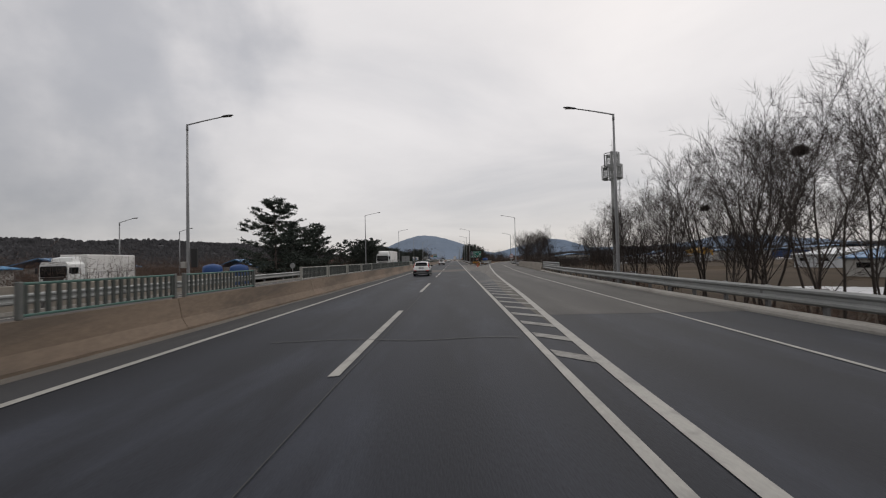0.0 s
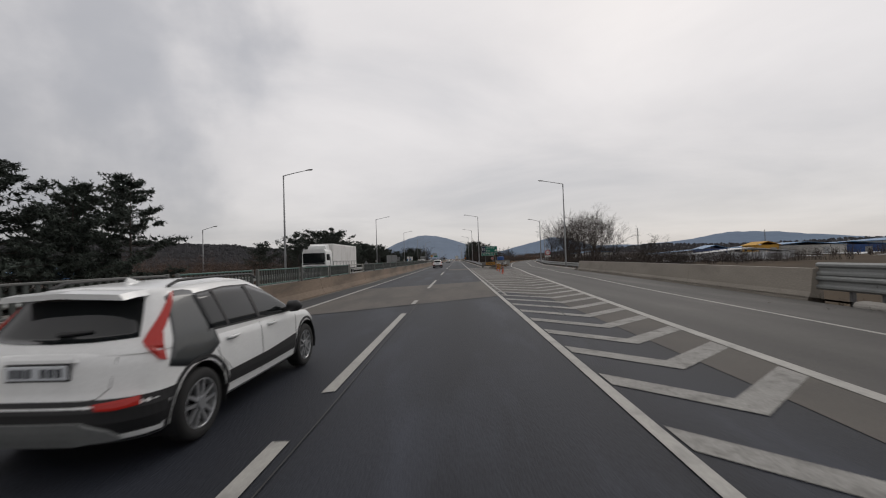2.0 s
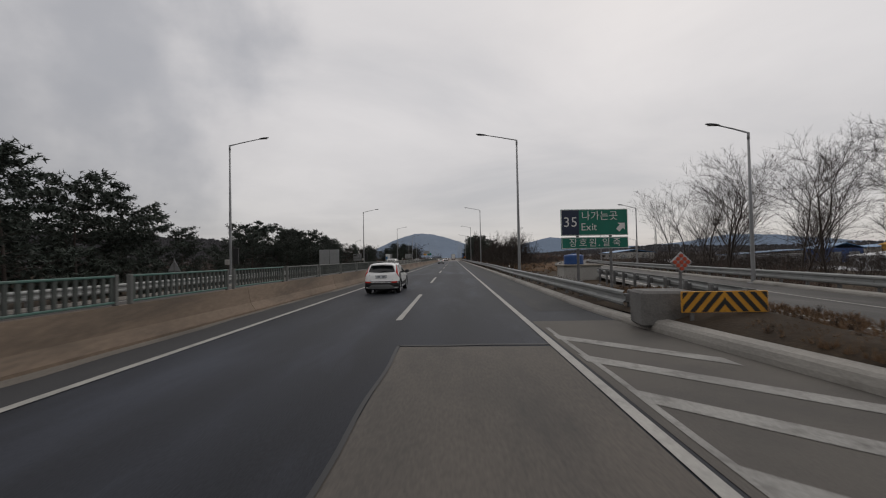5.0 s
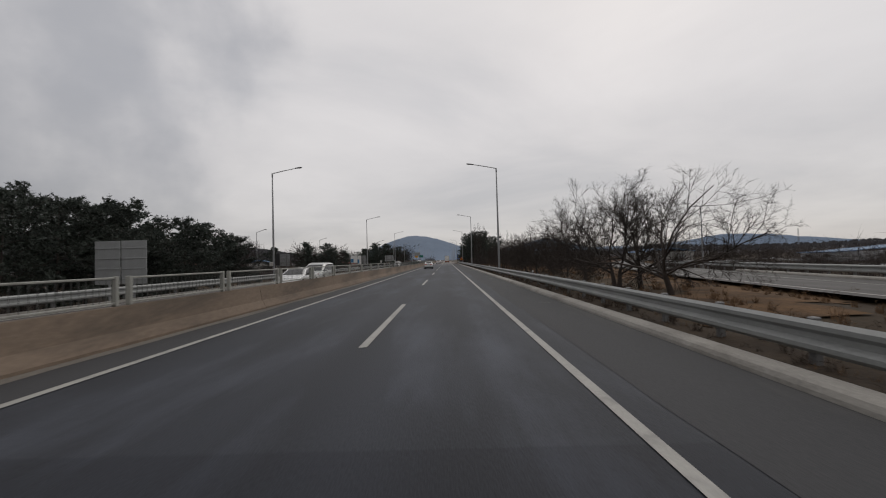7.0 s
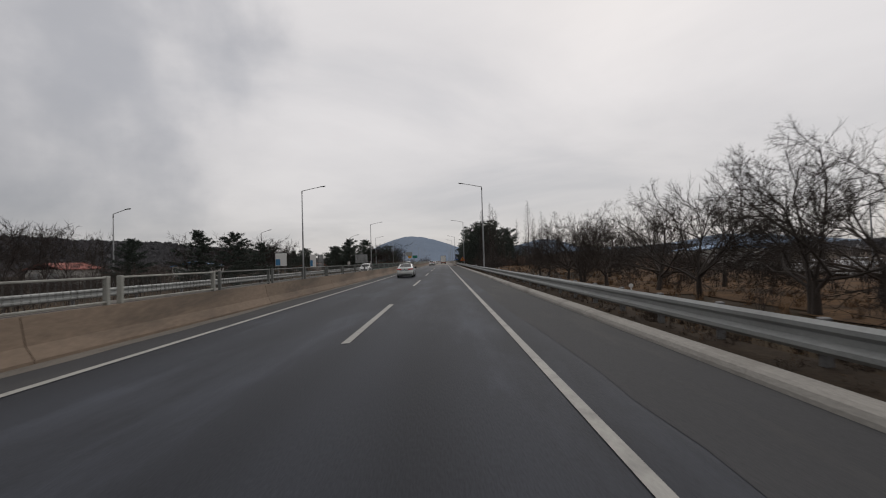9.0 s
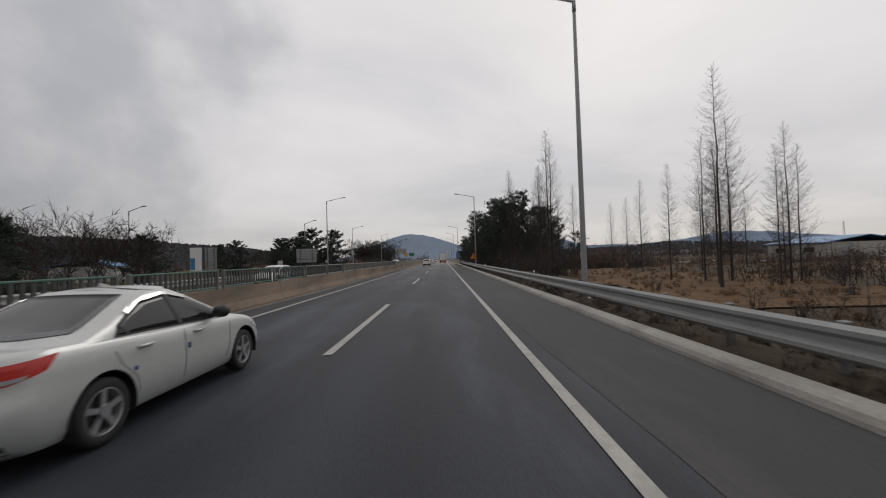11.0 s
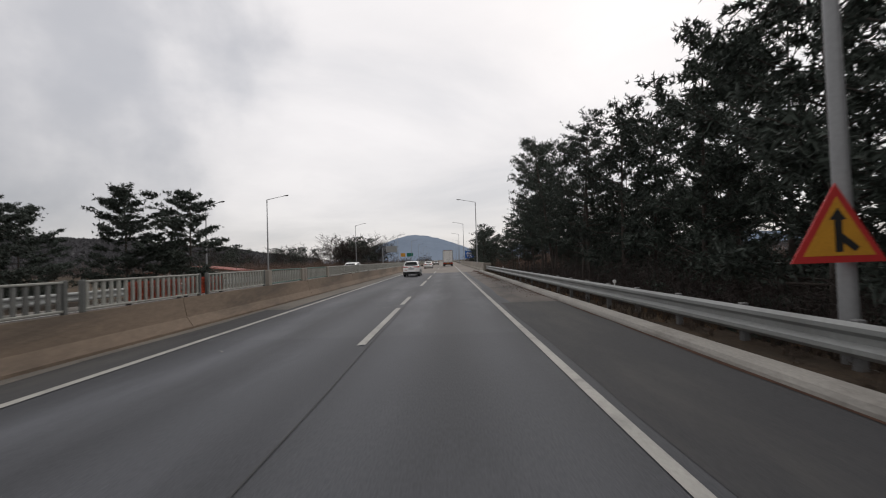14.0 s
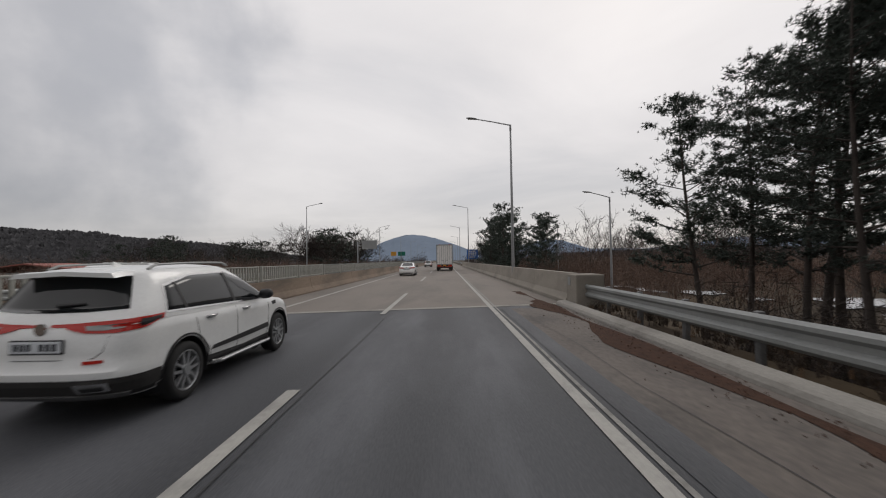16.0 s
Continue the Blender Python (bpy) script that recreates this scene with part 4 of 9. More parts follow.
for k, (x, y, w, l, turn) in enumerate(((3.55, 149.4, 0.05, 0.55, 1.1), (3.35, 167.7, 0.06, 0.6, 0.9), (3.62, 168.3, 0.04, 0.35, 1.3), (-2.25, 283.6, 0.06, 0.5, 1.4), (-1.95, 283.9, 0.05, 0.4, 1.2),
                                        (-2.6, 283.2, 0.04, 0.3, 1.0), (-0.4, 168.0, 0.05, 0.16, 0.6), (3.1, 298.2, 0.06, 0.4, 1.2), (3.4, 294.6, 0.05, 0.3, 0.7), (-4.6, 276.8, 0.04, 0.3, 0.8),
                                        (-3.4, 302.0, 0.04, 0.25, 0.3))):
    scuff(x, y, w, l, turn, 40 + k)


# ---------------------------------------------------------------- hills and distance
def ridge(name, pts, depth, material, label, seed, rough=0.06, rows=7):
    """A range of hills: pts are (x, y, height) along the crest; the slope falls towards the viewer."""
    g = Geo()
    n = 28 * (len(pts) - 1)
    for k in range(n + 1):
        t = k / n * (len(pts) - 1)
        i = min(int(t), len(pts) - 2)
        u = t - i
        u = u * u * (3 - 2 * u) * 0.5 + u * 0.5
        x, y, h = (pts[i][c] + (pts[i + 1][c] - pts[i][c]) * u for c in range(3))
        d = Vector((x, y)).normalized()
        for j in range(rows):
            v = j / (rows - 1)
            fall = (1 - v) ** 1.3
            jag = noise.noise(Vector((x * 0.004 + seed, y * 0.004, v * 2))) + 0.5 * noise.noise(Vector((x * 0.016 + seed, y * 0.016, v * 5)))
            g.v.append((x - d.x * depth * v, y - d.y * depth * v, h * fall * (1 + rough * jag * (1 + 2 * v)) - 3))
        g.v.append((x + d.x * depth, y + d.y * depth, -5))
    w = rows + 1
    g.f = [(k * w + j, (k + 1) * w + j, (k + 1) * w + j + 1, k * w + j + 1) for k in range(n) for j in range(rows - 1)]
    g.f += [(k * w, k * w + rows, (k + 1) * w + rows, (k + 1) * w) for k in range(n)]
    return single(name, g, material, label, "mountain", kind="structure", smooth=True)


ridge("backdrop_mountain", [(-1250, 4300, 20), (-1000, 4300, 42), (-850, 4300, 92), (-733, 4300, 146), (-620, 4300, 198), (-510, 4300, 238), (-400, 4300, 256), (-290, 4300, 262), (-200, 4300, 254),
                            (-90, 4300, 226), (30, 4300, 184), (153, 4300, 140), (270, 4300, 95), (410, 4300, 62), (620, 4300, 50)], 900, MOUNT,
      "forested mountain in the distance, blue haze painted into its colour", 3.0, 0.04)
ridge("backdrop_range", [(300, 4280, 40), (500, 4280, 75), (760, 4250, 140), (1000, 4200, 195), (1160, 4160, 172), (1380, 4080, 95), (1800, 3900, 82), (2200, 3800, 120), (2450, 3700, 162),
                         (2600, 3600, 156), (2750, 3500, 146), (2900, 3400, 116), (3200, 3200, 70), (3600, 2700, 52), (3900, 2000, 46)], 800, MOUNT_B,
      "mountain range with grey-blue haze painted into its colour", 9.0)
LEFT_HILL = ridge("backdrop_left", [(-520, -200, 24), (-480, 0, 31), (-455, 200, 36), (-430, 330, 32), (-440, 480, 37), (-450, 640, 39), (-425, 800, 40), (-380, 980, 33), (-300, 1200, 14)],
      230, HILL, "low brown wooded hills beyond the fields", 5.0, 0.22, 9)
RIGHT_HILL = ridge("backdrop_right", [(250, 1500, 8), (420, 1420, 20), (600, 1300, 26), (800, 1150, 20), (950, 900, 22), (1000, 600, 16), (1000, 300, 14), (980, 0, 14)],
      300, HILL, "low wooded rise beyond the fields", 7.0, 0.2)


def hill_woods(hill, n, h, w, material, label, seed):
    """Uncounted small trees over the slope of a hill."""
    rng = np.random.default_rng(seed)
    vs = []
    co = np.array([v.co for v in hill.data.vertices])
    for f in hill.data.polygons:
        c = co[list(f.vertices)]
        for _ in range(n):
            u = rng.dirichlet(np.ones(len(c)))
            p = (c * u[:, None]).sum(0)
            if p[2] < 2:
                continue
            hh = h * rng.uniform(0.5, 1.2)
            for k in range(3):
                a = rng.uniform(0, 6.28)
                s = np.array([math.cos(a), math.sin(a), 0]) * w * rng.uniform(0.6, 1.3)
                o = rng.normal(size=3) * w * 0.5
                o[2] = 0
                vs += [p + o - s + (0, 0, hh * 0.62), p + o + s + (0, 0, hh * 0.55), p + o + s * 0.2 + (0, 0, hh), p + o * 0.5 + (0, 0, -0.5)]
    g = Geo()
    g.v = [tuple(v) for v in vs]
    g.f = [(4 * i + 3, 4 * i + 1, 4 * i + 2, 4 * i) for i in range(len(vs) // 4)]
    single("hill_woods", g, material, label, "woods", kind="stuff")


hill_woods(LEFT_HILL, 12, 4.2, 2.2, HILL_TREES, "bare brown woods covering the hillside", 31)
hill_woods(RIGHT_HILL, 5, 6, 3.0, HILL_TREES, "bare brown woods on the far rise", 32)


# ---------------------------------------------------------------- trees
def blades(pts, rng, count, length, width, up=0.35, out=None):
    """Corners of narrow blades in tufts about each of pts."""
    p = np.repeat(np.asarray(pts, float), count, axis=0)
    d = rng.normal(size=p.shape)
    d[:, 2] += up
    if out is not None:
        d += np.repeat(np.asarray(out, float), count, axis=0)
    d /= np.linalg.norm(d, axis=1)[:, None]
    ln = length * rng.uniform(0.6, 1.25, size=(len(p), 1))
    s = np.cross(d, rng.normal(size=p.shape))
    s /= np.linalg.norm(s, axis=1)[:, None] + 1e-9
    w = width * rng.uniform(0.7, 1.3, size=(len(p), 1))
    return np.stack([p - s * w * 0.5, p + s * w * 0.5, p + d * ln], axis=1).reshape(-1, 3)


def triangle_mesh(name, v, material):
    """A mesh of loose triangles from their corners in turn."""
    n = len(v) // 3
    me = bpy.data.meshes.new(name)
    me.vertices.add(n * 3)
    me.vertices.foreach_set("co", v.ravel())
    me.loops.add(n * 3)
    me.loops.foreach_set("vertex_index", np.arange(n * 3))
    me.polygons.add(n)
    me.polygons.foreach_set("loop_start", np.arange(n) * 3)
    me.materials.append(material)
    me.update(calc_edges=True)
    return me


def pine_meshes(seed, h, bare, spread, layered, pads, blade, inner, needles, lean=0.0, pad=(0.20, 0.09), per_m=3.6, tiers=17):
    """Trunk with limbs and branchlets, and a crown of needle tufts, of a pine. bare: the part of the height without limbs;
    pads: (branchlets a limb, tufts a branchlet); blade: (needles a tuft, length, width) of the outer tufts;
    inner: (tufts, blades, length, width) of the dense old foliage along each branchlet; pad: spread of tufts across and in height."""
    rng = np.random.default_rng(seed)
    wood = Geo()
    bend = rng.normal(size=2) * 0.05 * h * (0.3 if layered else 1)
    line = []
    for i in range(9):
        t = i / 8
        line.append((bend[0] * t * t + lean * t * h, bend[1] * math.sin(t * 2.5) * 0.6, h * 0.97 * t - 0.6 * (i == 0)))
    r0 = 0.009 * h + 0.03
    wood.tube(line, [r0 * (1.25 if i == 0 else (1 - i / 8) * 0.9 + 0.08) for i in range(9)], 8)
    pts, outs, core, core_out = [], [], [], []
    limbs = int(h * per_m)
    lop = rng.uniform(0, 2 * math.pi)
    for k in range(limbs):
        t = bare + (1 - bare) * ((k + rng.uniform(0, 0.9)) / limbs)
        if layered:
            t = bare + (1 - bare) * (math.floor((t - bare) / (1 - bare) * tiers + 0.5 * rng.random()) + 0.55 * rng.random()) / (tiers + 0.6)
        t = min(t, 0.985)
        q = (t - bare) / (1 - bare)
        a = rng.uniform(0, 2 * math.pi)
        if layered:
            reach = spread * (1 - q) ** 0.72 * (0.62 + 0.38 * min(1, q / 0.12)) * rng.uniform(0.6, 1.08) * (1 + 0.22 * math.cos(a - lop)) + 0.28
            tilt = -0.10 + 0.55 * q + rng.normal() * 0.07
        else:
            reach = spread * (math.sin(math.pi * min(1, 0.22 + 0.78 * q) ** 0.9) ** 0.6) * rng.uniform(0.45, 1.1) + 0.35
            tilt = rng.uniform(-0.05, 0.45) + 0.35 * q
        i = min(int(t * 8), 7)
        b = Vector(line[i]).lerp(Vector(line[i + 1]), t * 8 - i)
        e = b + Vector((math.cos(a) * reach, math.sin(a) * reach, reach * (tilt + 0.12)))
        mid = b.lerp(e, 0.5) + Vector((0, 0, -0.07 * reach))
        rr = max(0.014, r0 * 0.30 * (1 - q * 0.7))
        wood.tube([b, mid, e], [rr, rr * 0.7, rr * 0.3], 5, cap=False)
        m = max(2, int(round(pads[0] * (0.35 + reach / spread))))
        for c_ in range(m):
            s = 1.0 if c_ == 0 else rng.uniform(0.12, 1.0)
            o0 = b.lerp(mid, s * 2) if s < 0.5 else mid.lerp(e, s * 2 - 1)
            az = a + (rng.normal() * 0.25 if c_ == 0 else rng.choice((-1, 1)) * rng.uniform(0.5, 1.2))
            ln = (0.15 + 0.30 * reach * (1.2 - 0.7 * s)) * rng.uniform(0.6, 1.2)
            o1 = o0 + Vector((math.cos(az) * ln, math.sin(az) * ln, ln * rng.uniform(0.05, 0.45)))
            wood.tube([o0, o1], [0.014, 0.007], 3, cap=False)
            way = (math.cos(az) * 0.6, math.sin(az) * 0.6, 0.35)
            for _ in range(pads[1]):
                c = o0.lerp(o1, rng.uniform(0.3, 1.1)) + Vector((rng.normal() * pad[0], rng.normal() * pad[0], rng.normal() * pad[1] + 0.04))
                pts.append(tuple(c))
                outs.append(way)
            for _ in range(inner[0]):
                c = o0.lerp(o1, rng.uniform(0.0, 0.75)) + Vector((rng.normal() * pad[0] * 0.6, rng.normal() * pad[0] * 0.6, rng.normal() * pad[1] * 0.6))
                core.append(tuple(c))
                core_out.append((way[0], way[1], -0.1))
    for _ in range(16):
        pts.append(tuple(Vector(line[-1]) + Vector((rng.normal() * 0.10, rng.normal() * 0.10, rng.uniform(-0.6, 0.3)))))
        outs.append((0, 0, 0.9))
    v = np.concatenate([blades(pts, rng, blade[0], blade[1], blade[2], 0.2, outs), blades(core, rng, inner[1], inner[2], inner[3], 0.0, core_out)])
    return wood.mesh("trunk", PINE_BARK, True), triangle_mesh("crown", v, needles)


def branch_out(g, rng, p, d, length, r, level, levels, fan, droop, twist, thin=0.55):
    """A crooked limb with side limbs, down to twigs."""
    if level >= levels:
        q = Vector(d).normalized()
        e = Vector(p) + (q + Vector((rng.normal() * twist, rng.normal() * twist, rng.normal() * twist + 0.06))).normalized() * length
        g.sliver(p, e, max(r, g.rmin), rng.uniform(0, 3.1))
        return
    n = 4 if level < 2 else 2
    pts, rad = [Vector(p)], [r]
    q = Vector(d).normalized()
    for i in range(n):
        q = (q + Vector((rng.normal() * twist, rng.normal() * twist, rng.normal() * twist + droop))).normalized()
        pts.append(pts[-1] + q * length / n)
        rad.append(r * (1 - (i + 1) / n * 0.72))
    g.tube(pts, rad, 5 if level <= 1 else 3, cap=False)
    for k in range(fan[level]):
        t = rng.uniform(0.22 if level else 0.35, 1.0)
        i = min(int(t * n), n - 1)
        b = pts[i].lerp(pts[i + 1], t * n - i)
        a = rng.uniform(0, 2 * math.pi)
        ax = (pts[i + 1] - pts[i]).normalized()
        s = ax.cross(Vector((math.cos(a), math.sin(a), 0.3))).normalized()
        ang = rng.uniform(0.5, 1.0) * g.spread_out
        nd = ax * math.cos(ang) + s * math.sin(ang)
        branch_out(g, rng, b, nd, length * rng.uniform(0.42, 0.68) * (1.15 - 0.5 * t), max(g.rmin, rad[i] * thin), level + 1, levels, fan, droop + 0.02, twist * 1.1, thin)


def bare_tree_mesh(seed, h, stems, fan, spread, mat_, trunk_part=0.4, r=None, twist=0.16, thin=0.55, rmin=0.006, limb_from=0.35, spread_out=1.0):
    """A leafless tree, as trunk and twigs; rmin: the finest twig; limb_from: where on the stem the limbs begin."""
    rng = np.random.default_rng(seed)
    trunk, g = Geo(), Geo()
    g.rmin, g.spread_out = rmin, spread_out
    r = r or 0.012 * h + 0.03
    for s in range(stems):
        a = rng.uniform(0, 2 * math.pi)
        k = 0.05 if stems == 1 else 0.22
        base = Vector((math.cos(a) * 0.12 * (stems > 1), math.sin(a) * 0.12 * (stems > 1), -0.5))
        q = Vector((math.cos(a) * k, math.sin(a) * k, 1)).normalized()
        pts, rad = [base], [r * 1.2]
        n = 6
        for i in range(n):
            q = (q + Vector((rng.normal() * 0.07, rng.normal() * 0.07, 0.03))).normalized()
            pts.append(pts[-1] + q * h * trunk_part / n * (1.0 if i else 1.3))
            rad.append(r * (1 - 0.5 * (i + 1) / n))
        trunk.tube(pts, rad, 7, cap=False)
        for k in range(fan[0]):
            t = rng.uniform(limb_from, 1.0) if k > 2 else 1.0
            i = min(int(t * n), n - 1)
            b = pts[i].lerp(pts[i + 1], t * n - i)
            a = rng.uniform(0, 2 * math.pi)
            lift = rng.uniform(0.5, 1.3) if spread < 1 else rng.uniform(0.40, 1.15)
            nd = Vector((math.cos(a) * spread, math.sin(a) * spread, lift))
            if k == 0:
                nd = q + Vector((0, 0, 0.3))
            branch_out(g, rng, b, nd, h * (1 - trunk_part) * rng.uniform(0.6, 1.05), rad[i] * thin, 1, len(fan), fan, 0.03, twist, thin)
    return trunk.mesh("trunk", BARK, True), g.mesh("crown", mat_)


def redwood_meshes(seed, h, spread):
    """A leafless conical tree with a straight stem and many thin rising side limbs."""
    rng = np.random.default_rng(seed)
    tr, g = Geo(), Geo()
    pts = [(rng.normal() * 0.008 * i, rng.normal() * 0.008 * i, h * i / 8 - (0.6 if i == 0 else 0)) for i in range(9)]
    tr.tube(pts, [0.0072 * h * (1.3 if i == 0 else 1 - i / 8.4) for i in range(9)], 7, cap=False)
    n = int(h * 24)
    for k in range(n):
        t = 0.13 + 0.86 * (k + rng.random()) / n
        i = min(int(t * 8), 7)
        b = Vector(pts[i]).lerp(Vector(pts[i + 1]), t * 8 - i)
        a = rng.uniform(0, 2 * math.pi)
        l = spread * (1 - t) ** 0.75 * rng.uniform(0.4, 1.15) * (0.55 + 0.45 * min(1, (t - 0.1) / 0.25)) + 0.18
        d = Vector((math.cos(a), math.sin(a), rng.uniform(0.05, 0.75)))
        m = b + d * l * 0.5
        e = m + Vector((d.x * 0.8 + rng.normal() * 0.15, d.y * 0.8 + rng.normal() * 0.15, d.z + rng.uniform(0.3, 0.8))) * l * 0.5
        r = 0.004 + 0.005 * (1 - t)
        g.tube([b, m, e], [r, r * 0.75, r * 0.4], 3, cap=False)
        for _ in range(6):
            s = rng.uniform(0.15, 1.0)
            c = b.lerp(m, s * 2) if s < 0.5 else m.lerp(e, s * 2 - 1)
            f = c + Vector((d.x * 0.4 + rng.normal() * 0.6, d.y * 0.4 + rng.normal() * 0.6, rng.uniform(0.0, 1.1))) * l * rng.uniform(0.14, 0.36)
            g.sliver(c, f, 0.005, rng.uniform(0, 3.1))
    return tr.mesh("trunk", BARK, True), g.mesh("crown", TWIG)


def tree(name, meshes, label, x, y, scale, turn, group, parts=("trunk", "crown"), z=None, wide=1.0):
    t = thing(name, label, "tree", at=Matrix.Translation((x, y, rise(x, y) if z is None else z)) @ Matrix.Rotation(turn, 4, "Z")
              @ Matrix.Diagonal((scale * wide, scale * wide, scale, 1)), group=group)
    for nm, me in zip(parts, meshes):
        part(nm, me, None, t)
    return t


LAYERED = [pine_meshes(20 + i, 10.0, 0.10, 4.5, True, (7, 4), (7, 0.22, 0.050), (9, 5, 0.27, 0.105), NEEDLES, 0.0, (0.21, 0.09), 6.8, 19) for i in range(3)]
ROUND = [pine_meshes(30 + i, 8.0, 0.06, 3.2, False, (5, 4), (7, 0.22, 0.055), (8, 4, 0.28, 0.11), NEEDLES_B if i else NEEDLES, 0.0, (0.24, 0.12), 5.0) for i in range(3)]
FAR_PINE = [pine_meshes(35 + i, 8.0, 0.12, 2.6, False, (4, 3), (4, 0.34, 0.12), (2, 2, 0.5, 0.2), NEEDLES_B, 0.0, (0.30, 0.14), 3.0) for i in range(2)]
BRIDGE_PINE = [pine_meshes(37 + i, 10.0, 0.06, 2.4, False, (5, 5), (6, 0.24, 0.070), (4, 4, 0.30, 0.11), NEEDLES, 0.0, (0.26, 0.14), 4.4) for i in range(2)]
TALL = [pine_meshes(40 + i, 12.0, 0.27, 2.15, False, (5, 8), (8, 0.17, 0.030), (7, 4, 0.18, 0.062), NEEDLES, 0.035 * (i - 1.5), (0.18, 0.09), 3.5) for i in range(4)]
DENSE = [pine_meshes(50 + i, 10.0, 0.04, 2.5, False, (5, 6), (7, 0.17, 0.038), (8, 5, 0.22, 0.085), NEEDLES, 0.0, (0.22, 0.12), 4.6) for i in range(3)]
THIN = [bare_tree_mesh(60 + i, 10.0, 2 if i % 2 else 1, (10 if i % 2 else 18, 9, 8), 0.52, TWIG, 0.62, 0.062, 0.12, 0.46, 0.0055, 0.25, 0.78) for i in range(4)]
FAR_BARE = [bare_tree_mesh(65 + i, 10.0, 1, (9, 7, 7), 0.60, TWIG, 0.34, 0.11, 0.15, 0.6, 0.024) for i in range(3)]
ORCHARD = [bare_tree_mesh(70 + i, 7.0, 1 if i != 2 else 2, (7 if i != 2 else 4, 8, 8, 9), 1.02, BARK, 0.25, 0.20, 0.25, 0.58, 0.0055, 0.72, 0.95) for i in range(4)]
SHRUB = [bare_tree_mesh(80 + i, 3.0, 4, (5, 5, 4), 0.8, TWIG_RED, 0.25, 0.020, 0.16, 0.55) for i in range(3)]
REDWOOD = [redwood_meshes(90 + i, 12.0, 2.1) for i in range(3)]
random.seed(21)


def rnd(a, b):
    return random.uniform(a, b)


PINE_A = "dark layered pine with wide spreading boughs beyond the road"
for i, (x, y, h) in enumerate(((-23.2, 50.5, 11.6), (-24.5, 58.5, 9.2), (-23.0, 61.5, 8.4), (-22.6, 65.5, 9.4), (-27.5, 66, 7.5))):
    tree("pine_tree", LAYERED[i % 3], PINE_A, x, y, h / 10, rnd(0, 6), "pines beyond the oncoming carriageway", wide=(1.1 if i == 0 else 1.0))
for i, (x, y, h) in enumerate(((-28.0, 226, 7.4), (-32.5, 226, 7.8), (-30.0, 238, 6.8), (-38, 222, 6.6), (-28, 291, 9.2), (-31, 307, 11.4), (-26.0, 309, 11.0),
                               (-34, 300, 8.5), (-38, 262, 7.4), (-40, 288, 7.5), (-44, 290, 7.0), (-26.5, 286, 7.5), (-29, 282, 7.2), (-33, 293, 8.0))):
    tree("pine_tree", LAYERED[i % 3], "dark green pine with layered boughs behind the guard rail", x, y, h / 10, rnd(0, 6),
         "pines beyond the oncoming carriageway")
for i, (x, y, h) in enumerate(((-24.5, 117, 9.8), (-27.0, 112, 9.4), (-34.0, 122, 9.8), (-27.5, 125, 9.4), (-27.5, 107, 7.6), (-33, 105, 6.2), (-38, 114, 7.5), (-30, 131, 7.4), (-25.2, 122, 9.0), (-25.5, 127.5, 7.6), (-25.5, 132.5, 6.2), (-25, 137, 4.8), (-28.5, 119, 9.6), (-24.8, 112.5, 9.0),
                               (-24.5, 164, 7.2), (-28.5, 168, 7.6), (-25.0, 172, 6.8), (-31, 163, 8.0), (-27.5, 177, 6.7), (-24.8, 181, 5.8), (-32, 174, 7.4), (-29, 185, 5.8),
                               (-36, 168, 8), (-26, 157, 7.2), (-30.5, 155, 7.8), (-26.5, 161, 7.2), (-23.8, 168, 6.2), (-29.5, 172, 7.6), (-34, 158, 8), (-27, 182, 6.2), (-33, 180, 6.6), (-30, 167, 7.8))):
    tree("pine_tree", ROUND[i % 3], "dense dark green round-crowned pine behind the guard rail", x, y, h / 8 * (0.92 if y < 140 else 1.08), rnd(0, 6), "pines beyond the oncoming carriageway", wide=1.12)
for i, (x, y, h) in enumerate(((9.8, 279, 12.6), (12.0, 267.8, 12.2), (14.5, 267.5, 9.6), (9.4, 270.0, 10.4), (10.4, 285, 11.8), (13.5, 278, 12.5), (16, 273, 10.5), (11.5, 274, 11.5),
                               (14, 288, 12.5), (17, 294, 9), (13.5, 309.5, 6.5), (16.5, 303, 9.0),
                               (12.2, 283, 12.0), (9.4, 290, 11.4), (12.6, 293, 12), (9.0, 275.0, 11.6), (13.8, 298.5, 10.5), (15.4, 263.5, 6.8), (18.4, 264, 5.6), (12.4, 263.0, 7.6),
                               (19, 284, 11), (20, 298, 10), (18.5, 312, 9), (21, 306, 10), (17, 319, 8), (13.6, 302.5, 6.5), (14.6, 314.0, 7.0), (12.2, 309.0, 5.5), (19.5, 322, 8), (15.8, 296.5, 8), (22.5, 315, 9))):
    tree("pine_tree", DENSE[i % 3], "dense dark evergreen pine in the roadside grove", x, y, h / 10, rnd(0, 6), "pines of the roadside grove", wide=0.92 if h > 11 else 1.0)
for i, (x, y, h, w) in enumerate(((8.8, 320.7, 9.0, 1.0), (10.0, 318.4, 9.8, 1.0), (9.4, 316.0, 10.0, 0.9), (11.2, 322.0, 10.0, 1.0), (9.3, 310.6, 13.6, 0.8), (11.0, 313, 13.0, 0.85), (8.7, 305.2, 14.2, 1.0),
                                  (10.5, 307.9, 14.4, 1.0), (8.6, 300.6, 12.6, 1.0), (9.2, 296, 12.2, 1.0), (8.7, 293, 11.6, 1.0), (12.8, 315.8, 13.4, 1.1), 
                                  (13.4, 321.5, 12.2, 1.15), (15, 290, 12.5, 1), (15.5, 323, 12.5, 1.2), (18.5, 318, 13.5, 1.2))):
    tree("pine_tree", TALL[i % 4], "tall dark pine with a bare grey lower trunk", x, y, h / 12, rnd(0, 6), "pines of the roadside grove", wide=w)
